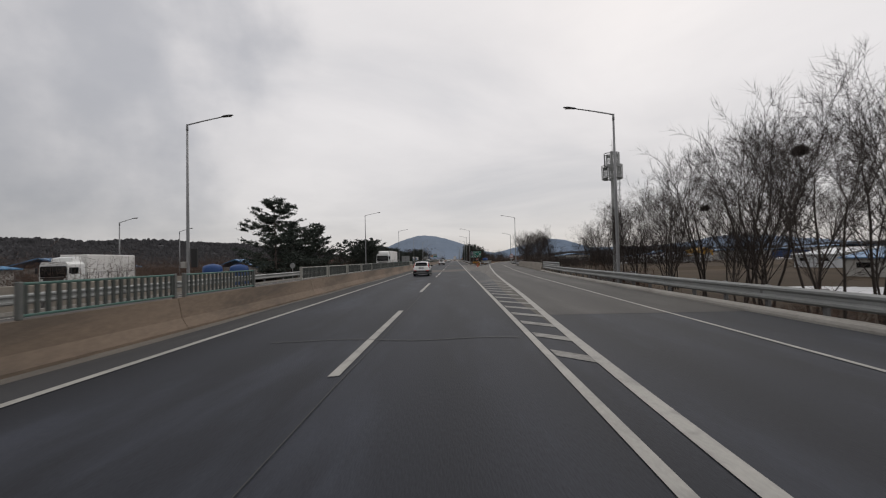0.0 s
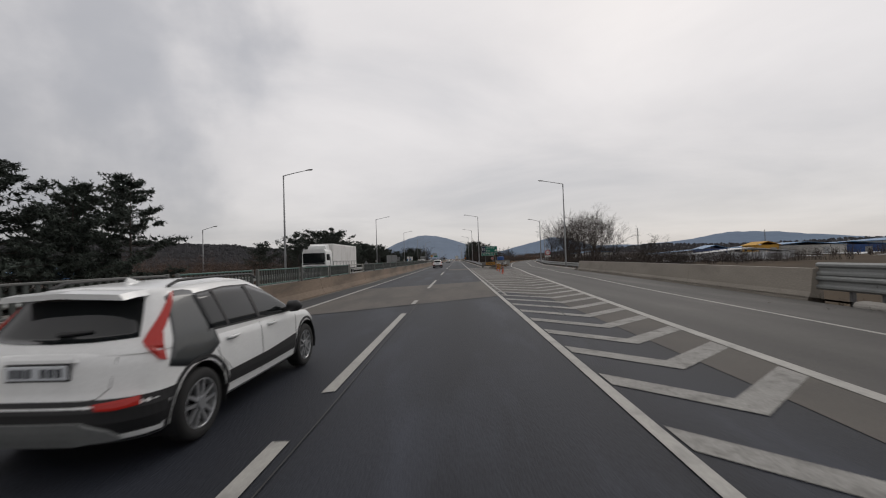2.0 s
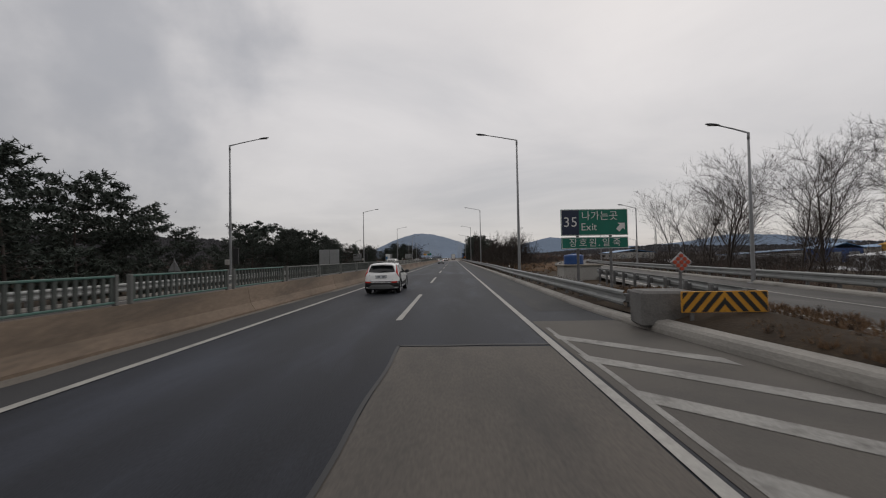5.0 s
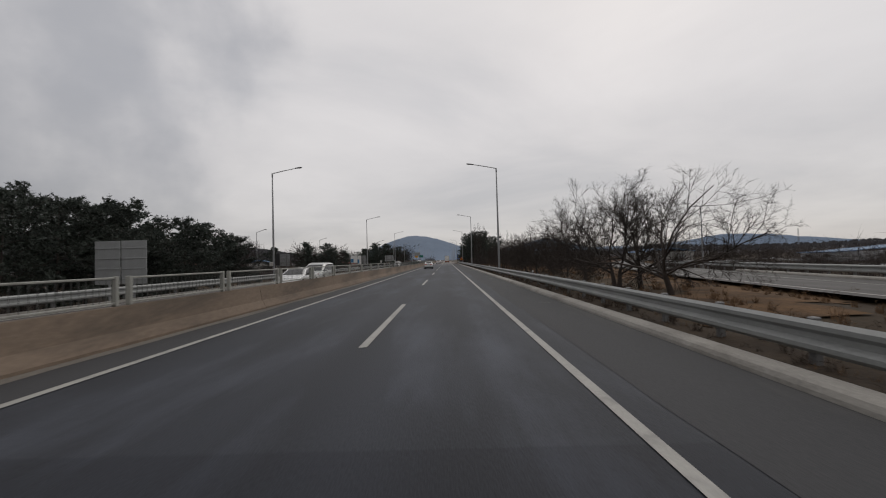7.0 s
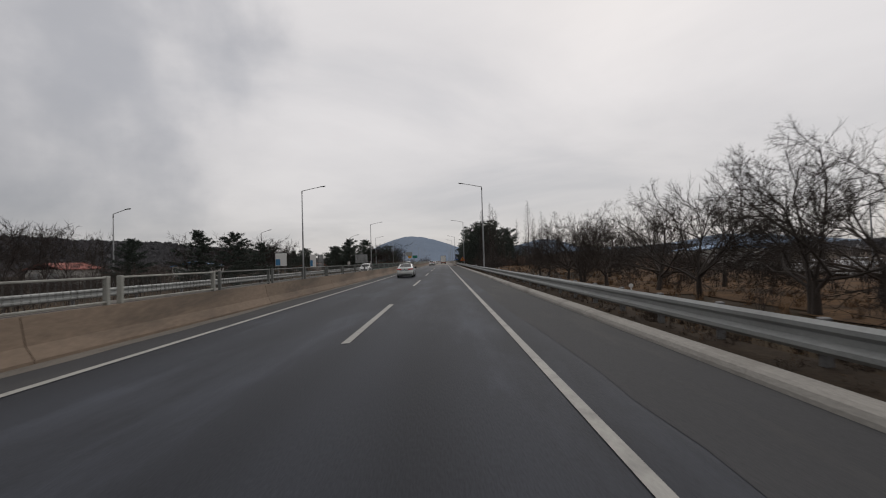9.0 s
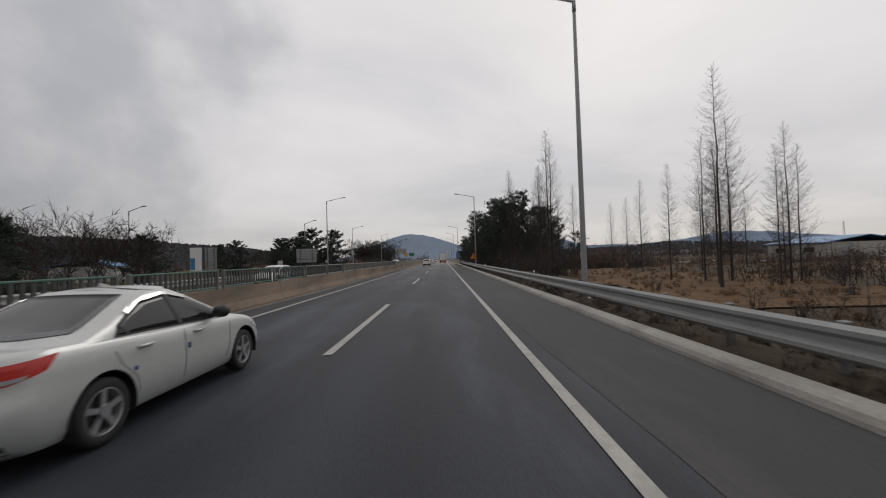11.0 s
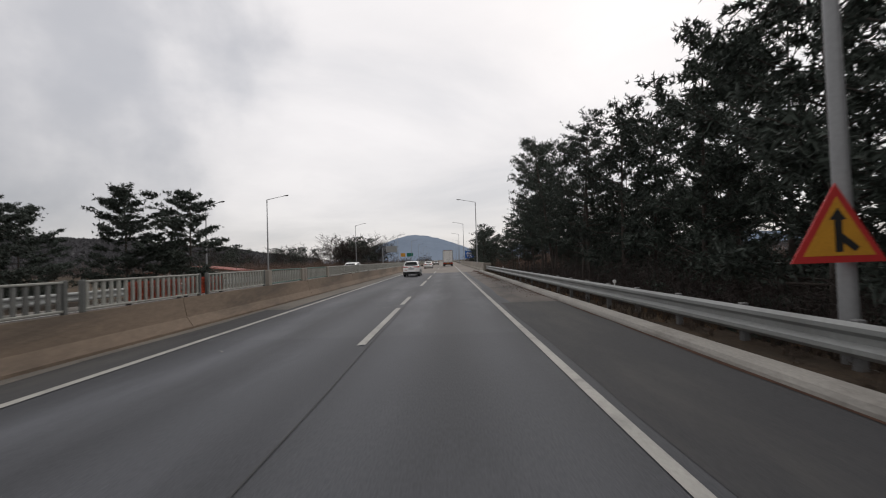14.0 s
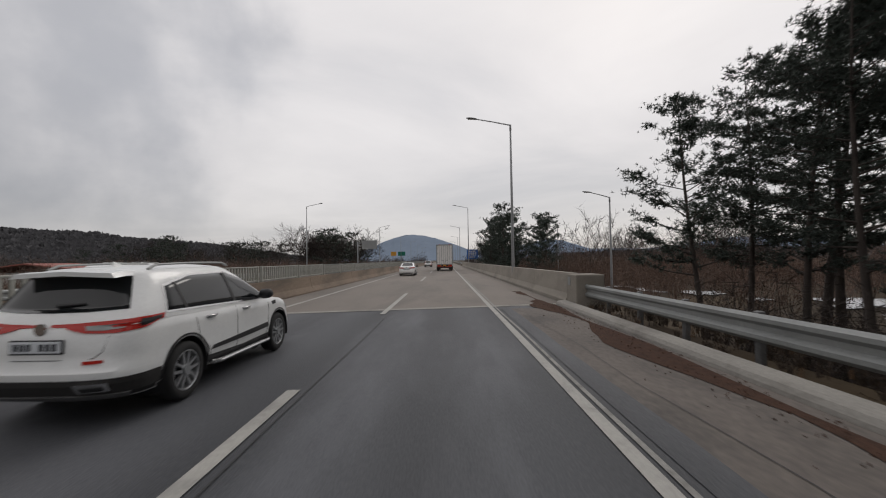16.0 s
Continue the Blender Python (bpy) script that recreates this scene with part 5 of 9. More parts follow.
for i, (x, y, h) in enumerate(((9.0, 369, 11.5), (11.5, 395, 12), (16, 373, 10.5), (12.5, 380, 11.5), (9.5, 388, 11), (14, 362, 9), (10.4, 378, 10.5))):
    tree("pine_tree", BRIDGE_PINE[i % 2], "dark pine beside the bridge approach", x, y, h / 10, rnd(0, 6), "pines by the bridge")
# thin leafless trees by the exit ramp
for i, (x, y, h) in enumerate(((13.2, 16.5, 9.0), (14.5, 20, 11.0), (16.5, 21.5, 10.8), (19.0, 21, 12.0), (15.8, 25.0, 10.5), (18.0, 28, 12.0), (14.2, 30, 8.6), (20.5, 26, 13.5),
                               (16.2, 34, 9.0), (19.5, 36, 10.5), (15.2, 38.5, 7.6), (18.0, 42, 8.6), (22.5, 33, 11), (23, 41, 10.5), (17.0, 46.5, 6.8), (20.0, 47.5, 6.4), (24.5, 23, 10.5),
                               (16.8, 13.5, 10.0), (20, 14, 10.5), (14.8, 42, 6.6), (16.2, 30, 10), (18.6, 24, 12.6), (26, 29, 12), (21.5, 20.0, 13), (14.0, 34.6, 7.5), (12.4, 22.5, 7.0), (12.8, 27.0, 7.6), (12.6, 31.5, 6.6), (13.2, 36.5, 6.4), (13.0, 13.0, 8.2), (14.6, 26.8, 8.8), (13.6, 40.0, 5.8), (13.4, 18.6, 8.4), (14.2, 45.0, 5.4))):
    tree("bare_tree", THIN[i % 4], "slender leafless tree behind the ramp guard rail", x, y, h / 10, rnd(0, 6), "leafless trees by the ramp", ("trunk", "crown"))
for i, (x, y, h) in enumerate(((17.2, 92, 7.2), (19.0, 96, 8.0), (21.0, 100, 7.0), (18.5, 104, 7.6), (22.5, 108, 8.5), (21.0, 115, 8.0), (25, 112, 9), (23.0, 121, 8.8), (26, 127, 9.5), (20.8, 127, 8.5),
                               (24.5, 134, 9.0), (28, 138, 10), (27, 119, 8.5), (30.5, 146, 10), (26.8, 144, 9), (31, 131, 9), (20, 110, 6.5), (24, 102, 7))):
    tree("bare_tree", THIN[(i + 1) % 4], "leafless tree with fine upright branches by the ramp", x, y, h / 10 * 1.25, rnd(0, 6), "leafless trees by the ramp",
         ("trunk", "crown"), wide=1.2)
tree("bare_tree", ORCHARD[0], "small crooked leafless tree in the field", 23.0, 87.0, 0.9, 1.0, "trees of the field", ("trunk", "crown"))
tree("bare_tree", ORCHARD[1], "small crooked leafless tree in the field", 25.5, 84.0, 0.6, 2.0, "trees of the field", ("trunk", "crown"))
# spreading trees of the orchard between road and ramp
for i, (x, y, h) in enumerate(((9.0, 150.5, 5.3), (9.4, 153.9, 5.5), (8.5, 154.4, 5.0), (8.5, 159.2, 4.7), (9.9, 162.6, 2.6), (9.6, 166.5, 3.7), (9.4, 170.1, 4.2), (8.7, 173.4, 4.4), (9.2, 176.0, 4.3),
                               (8.6, 178.2, 4.4), (9.0, 182.0, 4.4), (8.8, 186.0, 4.4), (9.3, 189.5, 4.5), (8.8, 193.5, 4.4), (9.0, 197.5, 4.3), (9.3, 201.5, 4.4), (8.8, 205.5, 4.2), (9.1, 209.0, 4.2),
                               (13.0, 172.5, 4.4), (12.6, 178.5, 4.8), (13.2, 184.5, 4.8), (12.8, 190.5, 4.9), (13.2, 196.5, 4.9), (12.7, 202.5, 4.8), (13.1, 208.5, 4.7))):
    tree("orchard_tree", ORCHARD[i % 4], "dark leafless spreading orchard tree on dry grass", x, y, h / (6.7 if y < 164 else 7.2), rnd(0, 6), "orchard trees beside the road", ("trunk", "crown"))
for i, (x, y, h) in enumerate(((8.6, 242, 11.4), (9.4, 262.8, 12.8), (12.2, 228, 9.6), (13.2, 229.6, 6.8), (13.8, 231.5, 7.6), (12.9, 233, 6.5), (14.9, 228.2, 6.2), (17.4, 230, 6.6), (14.8, 231, 8.4), (16.2, 234, 7.8), (15.6, 228.5, 7.2), (18.5, 236, 7.0), (9.0, 262.0, 13.5), (11.6, 256.5, 12.4), (12.6, 253, 8.0),
                               (16.5, 260, 11), (10.2, 262, 10.5), (9.4, 250, 8.0), (18.4, 247.2, 8.2), (9.2, 243.2, 10.8), (8.9, 246, 9.5), (20.5, 242, 7.5), (23.5, 238, 6.5), (17.6, 248.2, 6.8),
                               (9.1, 259.6, 10.4), (22, 262, 9), (27, 246, 7))):
    tree("redwood_tree", REDWOOD[i % 3], "tall leafless conical tree with thin rising branches", x, y, h / 12, rnd(0, 6), "conical trees beside the road", ("trunk", "crown"))
for i in range(24):
    x, y = rnd(7.6, 20), rnd(252, 292)
    tree("shrub", SHRUB[i % 3], "leafless reddish brown shrub on the embankment", x, y, rnd(0.7, 1.35), rnd(0, 6), "shrubs beside the road", ("stem", "crown"))
for i in range(12):
    y = rnd(318, 372)
    tree("shrub", SHRUB[i % 3], "leafless reddish brown shrub below the bridge", rnd(10, 26), y, rnd(0.9, 1.6), rnd(0, 6), "shrubs below the bridge", ("stem", "crown"))
for i in range(16):
    y = rnd(8, 50)
    tree("shrub", SHRUB[i % 3], "leafless brown shrub behind the ramp guard rail", ramp_kerb(y) + rnd(1.8, 7), y, rnd(0.5, 1.0), rnd(0, 6), "shrubs by the ramp", ("stem", "crown"))
for i in range(12):
    y = rnd(86, 130)
    tree("shrub", SHRUB[i % 3], "leafless brown shrub behind the ramp guard rail", ramp_kerb(y) + rnd(1.6, 6), y, rnd(0.5, 1.1), rnd(0, 6), "shrubs by the ramp", ("stem", "crown"))
# leafless woods beyond the oncoming carriageway
for i in range(26):
    x, y = (rnd(-60, -30), rnd(186, 246)) if i < 14 else (rnd(-46, -30), rnd(246, 262))
    tree("bare_tree", FAR_BARE[i % 3], "leafless tree in the wood beyond the guard rail", x, y, rnd(0.7, 0.95), rnd(0, 6), "leafless trees beyond the oncoming carriageway", ("trunk", "crown"))
for i in range(64):
    x, y = (rnd(-58, -31), rnd(436, 486)) if i < 34 else (rnd(-135, -58), rnd(430, 500))
    top = (rnd(9.5, 16) if x < -35 else rnd(5, 9)) if i < 34 else rnd(7.5, 12)
    z0 = rise(x, y)
    if i % 5 == 0 or (i >= 34 and i % 2):
        tree("pine_tree", FAR_PINE[i % 2], "dark pine in the mixed winter wood", x, y, (top - z0) / 8 * 0.92, rnd(0, 6), "trees of the mixed wood", wide=1.15)
    else:
        tree("bare_tree", FAR_BARE[i % 3], "leafless brown tree in the mixed winter wood", x, y, (top - z0) / 10, rnd(0, 6), "trees of the mixed wood", ("trunk", "crown"), wide=1.4)
for i in range(12):
    x, y = rnd(20, 46), rnd(352, 400)
    tree("bare_tree", FAR_BARE[i % 3], "slender leafless tree in the brush below the bridge", x, y, rnd(0.75, 1.15), rnd(0, 6), "leafless trees below the bridge", ("trunk", "crown"))
for i in range(22):
    x, y = rnd(10, 40), rnd(410, 520)
    tree("bare_tree", FAR_BARE[i % 3], "leafless tree far along the road", x, y, rnd(0.8, 1.2), rnd(0, 6), "leafless trees far along the road", ("trunk", "crown"), wide=1.3)


# ---------------------------------------------------------------- brush, grass
def brush(name, boxes, n, h, w, material, label, seed, branch=3, clump=7, base=None):
    """Uncounted bushes of twigs that fan out from clumps, over rectangles (x0, x1, y0, y1)."""
    rng = np.random.default_rng(seed)
    area = [(b[1] - b[0]) * (b[3] - b[2]) for b in boxes]
    vs = []
    for b, a in zip(boxes, area):
        m = max(1, int(n * a / sum(area) / clump))
        cx, cy = np.repeat(rng.uniform(b[0], b[1], m), clump), np.repeat(rng.uniform(b[2], b[3], m), clump)
        if b[0] > 8 and b[2] < 280:
            on = np.array([100 < q < 280 and island_right(min(q, 280)) - 1.5 < p < ramp_kerb(min(q, 280)) + 2.2 for p, q in zip(cx, cy)])
            cx, cy = cx[~on], cy[~on]
            m = len(cx) // clump
        size = h * np.repeat(rng.uniform(0.4, 1.1, m), clump)
        k = m * clump
        x, y = cx + rng.normal(size=k) * 0.13 * size, cy + rng.normal(size=k) * 0.13 * size
        z = np.array([rise(p, q) if base is None else base for p, q in zip(x, y)])
        hh = size * rng.uniform(0.55, 1.1, k)
        az, ti = rng.uniform(0, 2 * math.pi, k), np.abs(rng.normal(size=k)) * 0.42
        p = np.stack([x, y, z - 0.05], 1)
        top = p + np.stack([np.cos(az) * np.sin(ti) * hh, np.sin(az) * np.sin(ti) * hh, np.cos(ti) * hh], 1)
        a_ = rng.uniform(0, math.pi, k)
        s = np.stack([np.cos(a_), np.sin(a_), 0 * a_], 1) * w
        vs.append(np.stack([p - s, p + s, top], 1))
        for _ in range(branch):
            c = p + (top - p) * rng.uniform(0.2, 0.95, (k, 1))
            q = rng.normal(size=(k, 3))
            q[:, 2] = q[:, 2] * 0.6 + 0.55
            q /= np.linalg.norm(q, axis=1)[:, None]
            e = c + q * (hh * rng.uniform(0.12, 0.42, k))[:, None]
            s2 = np.cross(q, rng.normal(size=(k, 3)))
            s2 /= np.linalg.norm(s2, axis=1)[:, None] + 1e-9
            vs.append(np.stack([c - s2 * w * 0.6, c + s2 * w * 0.6, e], 1))
    v = np.concatenate(vs).reshape(-1, 3)
    m = len(v) // 3
    me = bpy.data.meshes.new(name)
    me.vertices.add(m * 3)
    me.vertices.foreach_set("co", v.ravel())
    me.loops.add(m * 3)
    me.loops.foreach_set("vertex_index", np.arange(m * 3))
    me.polygons.add(m)
    me.polygons.foreach_set("loop_start", np.arange(m) * 3)
    me.materials.append(material)
    me.update(calc_edges=True)
    return single(name, me, None, label, "brush", kind="stuff")


brush("brush", [(-62, -27, 66, 108), (-60, -33, 20, 62)], 9000, 4.6, 0.022, TWIG_RED, "dense brown leafless brush beyond the guard rail", 1, 7)
brush("brush", [(-70, -24, 128, 160), (-70, -28, 186, 250)], 8000, 3.6, 0.024, TWIG, "brown leafless brush beyond the oncoming carriageway", 2, 6)
brush("brush", [(-95, -24, 400, 500), (-70, -32, 340, 400)], 8000, 4.2, 0.040, TWIG_RED, "reddish brown brush under the winter wood", 3, 6)
brush("brush", [(30, 70, 222, 330)], 4200, 2.4, 0.026, TWIG_RED, "reddish brown brush behind the roadside trees", 4, 7)
brush("brush", [(7.6, 10.5, 240, 250), (7.8, 24, 254, 292)], 12000, 2.6, 0.016, TWIG, "dark leafless thicket between the roadside trees", 14, 8)
brush("brush", [(13, 70, 330, 420)], 9000, 3.2, 0.024, TWIG_RED, "reddish brown brush below the bridge", 5, 8, 11)
brush("brush", [(16, 70, 340, 420)], 3000, 6.5, 0.022, TWIG_RED, "taller leafless bushes below the bridge", 20, 12, 5)
brush("brush", [(30, 90, 130, 215)], 7500, 4.4, 0.030, TWIG, "brown brush beyond the ramp", 6, 6)
brush("brush", [(7.6, 30, 286, 319)], 13500, 3.0, 0.020, TWIG, "dark undergrowth between the pine trunks", 7, 7)
brush("far_woods", [(-420, -70, 430, 620), (40, 420, 440, 640), (-90, -16, 560, 700), (16, 90, 560, 700)], 9000, 8.0, 0.16, FAR_TWIG, "leafless woods along the horizon", 8, 6)
brush("far_woods", [(-300, -75, -20, 330)], 6500, 5.5, 0.11, FAR_TWIG, "leafless trees across the fields", 9, 6)
brush("far_woods", [(120, 420, 130, 420)], 5000, 5.0, 0.13, FAR_TWIG, "leafless trees across the right-hand fields", 10, 6)
brush("brush", [(14, 36, 178, 234)], 3800, 2.0, 0.018, TWIG, "dark scrub behind the orchard trees", 21, 8, 9)
brush("grass", [(4.75, 6.6, 108, 321)], 9000, 0.26, 0.007, GRASS, "dry straw-coloured grass along the kerb", 11, 1, 12, 0.07)
brush("weeds", [(4.75, 6.3, 108, 321)], 22000, 0.36, 0.011, DEAD, "dead brown weeds and twigs below the guard rail", 15, 4, 14, 0.04)
brush("weeds", [(6.0, 7.8, 108, 321)], 8000, 0.75, 0.010, DEAD, "tall dead weeds behind the guard rail", 17, 4, 12, -0.2)
brush("grass", [(5.5, 8.4, 103, 113), (5.3, 7.0, 100.8, 104)], 16000, 0.20, 0.008, GRASS, "dry straw-coloured grass on the gore island", 12, 1, 10, 0.36)
brush("weeds", [(5.4, 8.6, 101.5, 114)], 2500, 0.20, 0.009, DEAD, "dead brown weeds on the gore island", 18, 3, 14, 0.36)
brush("grass", [(6.4, 17, 142, 236), (11, 34, 232, 256)], 27000, 0.42, 0.014, GRASS, "dry tufted grass under the orchard trees", 13, 2, 24)
brush("brush", [(8, 22, 172, 232)], 1200, 1.1, 0.012, TWIG, "low dark scrub among the orchard trees", 19, 7, 16)
brush("weeds", [(9.2, 12.5, -6, 52)], 2500, 0.45, 0.008, DEAD, "dead weeds behind the ramp kerb", 16, 3)


def cover(name, x0, x1, y0, y1, material, label, lift, cut, seed, step=0.8):
    """A patch lying on the ground with a ragged outline that thins out towards its borders."""
    g, ids = Geo(), {}
    nx, ny = int((x1 - x0) / step), int((y1 - y0) / step)

    def vid(i, j):
        if (i, j) not in ids:
            x, y = x0 + i * step, y0 + j * step
            x += 0.6 * step * noise.noise(Vector((x * 0.9, y * 0.9, 3.3)))
            y += 0.6 * step * noise.noise(Vector((x * 0.9, y * 0.9, 8.1)))
            ids[i, j] = len(g.v)
            g.v.append((x, y, rise(x, y) + lift))
        return ids[i, j]
    for i in range(nx):
        for j in range(ny):
            x, y = x0 + i * step, y0 + j * step
            edge = min(x - x0, x1 - x, y - y0, y1 - y)
            v = noise.noise(Vector((x * 0.07 + seed, y * 0.05, seed))) + 0.35 * noise.noise(Vector((x * 0.3, y * 0.25, seed + 4))) - 0.5 * max(0, 1 - edge / 7)
            if v > cut:
                g.f.append((vid(i, j), vid(i + 1, j), vid(i + 1, j + 1), vid(i, j + 1)))
    return single(name, g, material, label, "ground cover", kind="structure", smooth=True)


cover("snow_patch", 20, 80, 2, 46, SNOW, "patches of old snow on the low field", 0.10, -0.22, 2.0)
cover("snow_patch_far", 60, 180, 150, 330, SNOW, "thin snow on the far fields", 0.12, 0.15, 6.0, 1.6)
cover("snow_patch_bridge", 12, 60, 300, 360, SNOW, "old snow patches below the pines", 0.10, 0.36, 11.0, 0.8)
cover("straw_patch", 7, 30, 145, 232, STRAW, "dry yellow-brown grass under the trees", 0.03, -0.35, 4.0)
cover("straw_patch_field", 8, 60, 222, 300, STRAW, "dry yellow-brown grass in the clearing", 0.05, -0.32, 8.0)
# dirt gathered along the cushion and the nose of the island
ysl = steps(94.6, 100.2, 0.3)
single("gore_dirt", Geo().sheet([(5.25 + (yy - 95) * 0.03 - 0.22 * noise.noise(Vector((yy * 0.8, 3, 5))) - 0.1 * noise.noise(Vector((yy * 2.7, 8, 5))) - 0.35 * max(0, yy - 98.6), yy) for yy in ysl],
                                [(6.35 + (yy - 95) * 0.08 + 0.25 * noise.noise(Vector((yy * 0.9, 5, 5))), yy) for yy in ysl], 0.015), VERGE, "dark dirt gathered beside the crash cushion", "dirt", kind="structure")
# leaf litter along the kerb by the bridge
g = Geo()
g2 = Geo()
ysl = steps(262, 300, 0.7)
lf, rt = [], []
for yy in ysl:
    k = max(0.01, 0.05 + 0.14 * noise.noise(Vector((yy * 0.22, 4, 1))) + 0.08 * noise.noise(Vector((yy * 1.3, 9, 1))))
    lf.append((KERB_X - k, yy))
    rt.append((KERB_X + 0.015, yy))
single("leaf_litter_strip", g2.sheet(lf, rt, 0.013), LITTER, "thin strip of rusty leaf litter in the gutter", "leaf litter", kind="structure")
ysl = steps(299, 328, 0.6)
lf, rt = [], []
for yy in ysl:
    k = max(0.06, 0.34 + 0.85 * noise.noise(Vector((yy * 0.30, 1, 1))) + 0.3 * noise.noise(Vector((yy * 1.4, 6, 1))) + (0.18 if 308 < yy < 322 else 0))
    c = KERB_X - 0.25 - 0.25 * k
    lf.append((c - 0.5 * k, yy))
    rt.append((min(KERB_X + 0.02, c + 0.45 * k), yy))
single("leaf_litter", g.sheet(lf, rt, 0.016), LITTER, "brown rotted leaf litter along the kerb", "leaf litter", kind="structure")
rng = np.random.default_rng(5)
lp = [(KERB_X - abs(rng.normal()) * 0.45 - 0.03, yy, 0.02) for yy in rng.uniform(286, 322, 1500)]
single("fallen_leaves", triangle_mesh("fallen_leaves", blades(lp, rng, 1, 0.035, 0.028, 0.0), LITTER), None, "scattered brown fallen leaves by the kerb", "leaves", kind="stuff")


# ---------------------------------------------------------------- street lamps
def lamp_meshes(h, reach):
    pole = Geo().tube([(0, 0, -0.4), (0, 0, 0.35), (0, 0, h * 0.5), (0, 0, h)], [0.115, 0.112, 0.09, 0.06], 12)
    pole.box((0, 0, 0.02), (0.42, 0.42, 0.05), 0.01)
    arm = Geo().tube([(0, 0, h - 0.08), (0.05, 0, h + 0.04), (reach * 0.5, 0, h + 0.28), (reach, 0, h + 0.50)], [0.055, 0.05, 0.042, 0.036], 8)
    arm.tube([(0, 0, h - 0.35), (0, 0, h + 0.06)], [0.075, 0.07], 10)
    head, lens = Geo(), Geo()
    n = 9
    for i in range(n):
        t = i / (n - 1)
        w = 0.16 * math.sin(math.pi * (0.12 + 0.82 * t)) ** 0.6
        hz = 0.075 * math.sin(math.pi * (0.1 + 0.84 * t)) ** 0.5
        x, z = reach - 0.08 + 0.78 * t, h + 0.49 + 0.10 * t
        for k in range(10):
            a = 2 * math.pi * k / 10
            head.v.append((x, w * math.cos(a), z + hz * math.sin(a) * (1 if math.sin(a) > 0 else 0.5)))
    head.f = [(i * 10 + k, i * 10 + (k + 1) % 10, (i + 1) * 10 + (k + 1) % 10, (i + 1) * 10 + k) for i in range(n - 1) for k in range(10)]
    head.f += [tuple(range(9, -1, -1)), tuple((n - 1) * 10 + k for k in range(10))]
    lens.box((reach + 0.40, 0, h + 0.505), (0.36, 0.20, 0.02), 0.005)
    return {"pole": pole.mesh("pole", POLE, True), "arm": arm.mesh("arm", POLE, True), "head": head.mesh("lamp_head", LAMP_HEAD, True),
            "lens": lens.mesh("lens", LAMP_GLASS)}


LAMP_MAIN, LAMP_SMALL = lamp_meshes(11.0, 2.45), lamp_meshes(8.6, 1.7)
BOX_ME = Geo().box((0, 0, 0), (0.30, 0.22, 0.42), 0.02).mesh("junction_box", WALL_PALE)
PANEL_ME = Geo().box((0, 0, 0), (0.42, 0.16, 1.25), 0.02).mesh("cabinet", TRIM)
PLATE_ME = Geo().box((0, -0.118, 0), (0.16, 0.01, 0.22), 0.002).mesh("number_tag", SIGN_WHITE)


def street_lamp(x, y, side, small=False, z=0.0, boxed=False, tag=False, group="street lamps along the road", top=11.0):
    """side +1: the arm reaches towards larger x."""
    t = thing("street_lamp", "tall grey galvanised street lamp with a single arm" if not small else "slender grey street lamp with a short arm", "street lamp",
              at=Matrix.Translation((x, y, z)) @ Matrix.Rotation(0 if side > 0 else math.pi, 4, "Z")
              @ Matrix.Diagonal((1, 1, top / 11.0, 1)), group=group)
    me = LAMP_SMALL if small else LAMP_MAIN
    part("pole", me["pole"], None, t)
    part("arm", me["arm"], None, t)
    hd = part("lamp_head", me["head"], None, t, "dark grey lamp housing")
    part("lens", me["lens"], None, hd)
    if boxed:
        part("junction_box", BOX_ME, None, t, "small white box on the pole", at=pose(-0.16, -0.2, 1.75))
        part("cabinet", PANEL_ME, None, t, "black cabinet fixed to the pole", at=pose(0.42, 0.05, 2.2))
    if tag:
        part("number_tag", PLATE_ME, None, t, "small pale plate on the pole", at=pose(0, 0, 1.6))
    return t


for x, y, b, h in ((-18.0, -24, False, 11.2), (-17.75, 25.4, True, 11.2), (-18.0, 79.7, False, 11.0), (-17.9, 127.3, True, 11.05), (-18.05, 175.5, True, 11.2),
                   (-18.2, 225.1, False, 11.4), (-18.4, 275.6, True, 11.55), (-25.6, 325.3, False, 11.1), (-26.5, 384, False, 12.4), (-20, 430, False, 12), (-19, 480, False, 12),
                   (-19, 530, False, 12), (-19, 580, False, 12), (-19, 640, False, 12)):
    street_lamp(x, y, 1, boxed=b, group="street lamps of the oncoming carriageway", top=h)
for x, y, h in ((10.45, 24.8, 10.9), (13.95, 90.2, 11.0)):
    street_lamp(x, y, -1, tag=True, z=-0.15, top=h)
for x, y, h in ((4.93, 127.0, 10.8), (5.42, 176.2, 11.2), (5.72, 226.2, 11.45), (5.52, 274.3, 11.35), (5.0, 335.6, 11.2), (5.05, 390, 12.4), (5.1, 440, 12.4), (6, 490, 12), (6, 540, 12), (6, 590, 12), (6, 650, 12)):
    street_lamp(x, y, -1, tag=True, top=h)
street_lamp(16.9, 119.2, -1, small=True)
for x, y, s in ((24.5, 150, -1), (33, 186, -1), (47, 216, -1), (68, 246, -1), (-42, 48, 1), (-44, 226, 1), (-41.5, 264, 1), (-26.7, 289, 1), (-47, 66, 1), (-40, 100, 1), (15.0, 343, -1), (18.5, 372, -1), (-30, 318, 1)):
    street_lamp(x, y, s, small=True, z=rise(x, y) - 0.1, group="lamps of the side roads", top=13.4 if x < 0 and y > 200 else 11.0)


# ---------------------------------------------------------------- signs
def post_geo(h, r=0.045):
    return Geo().tube([(0, 0, -0.6), (0, 0, h)], [r, r], 10)


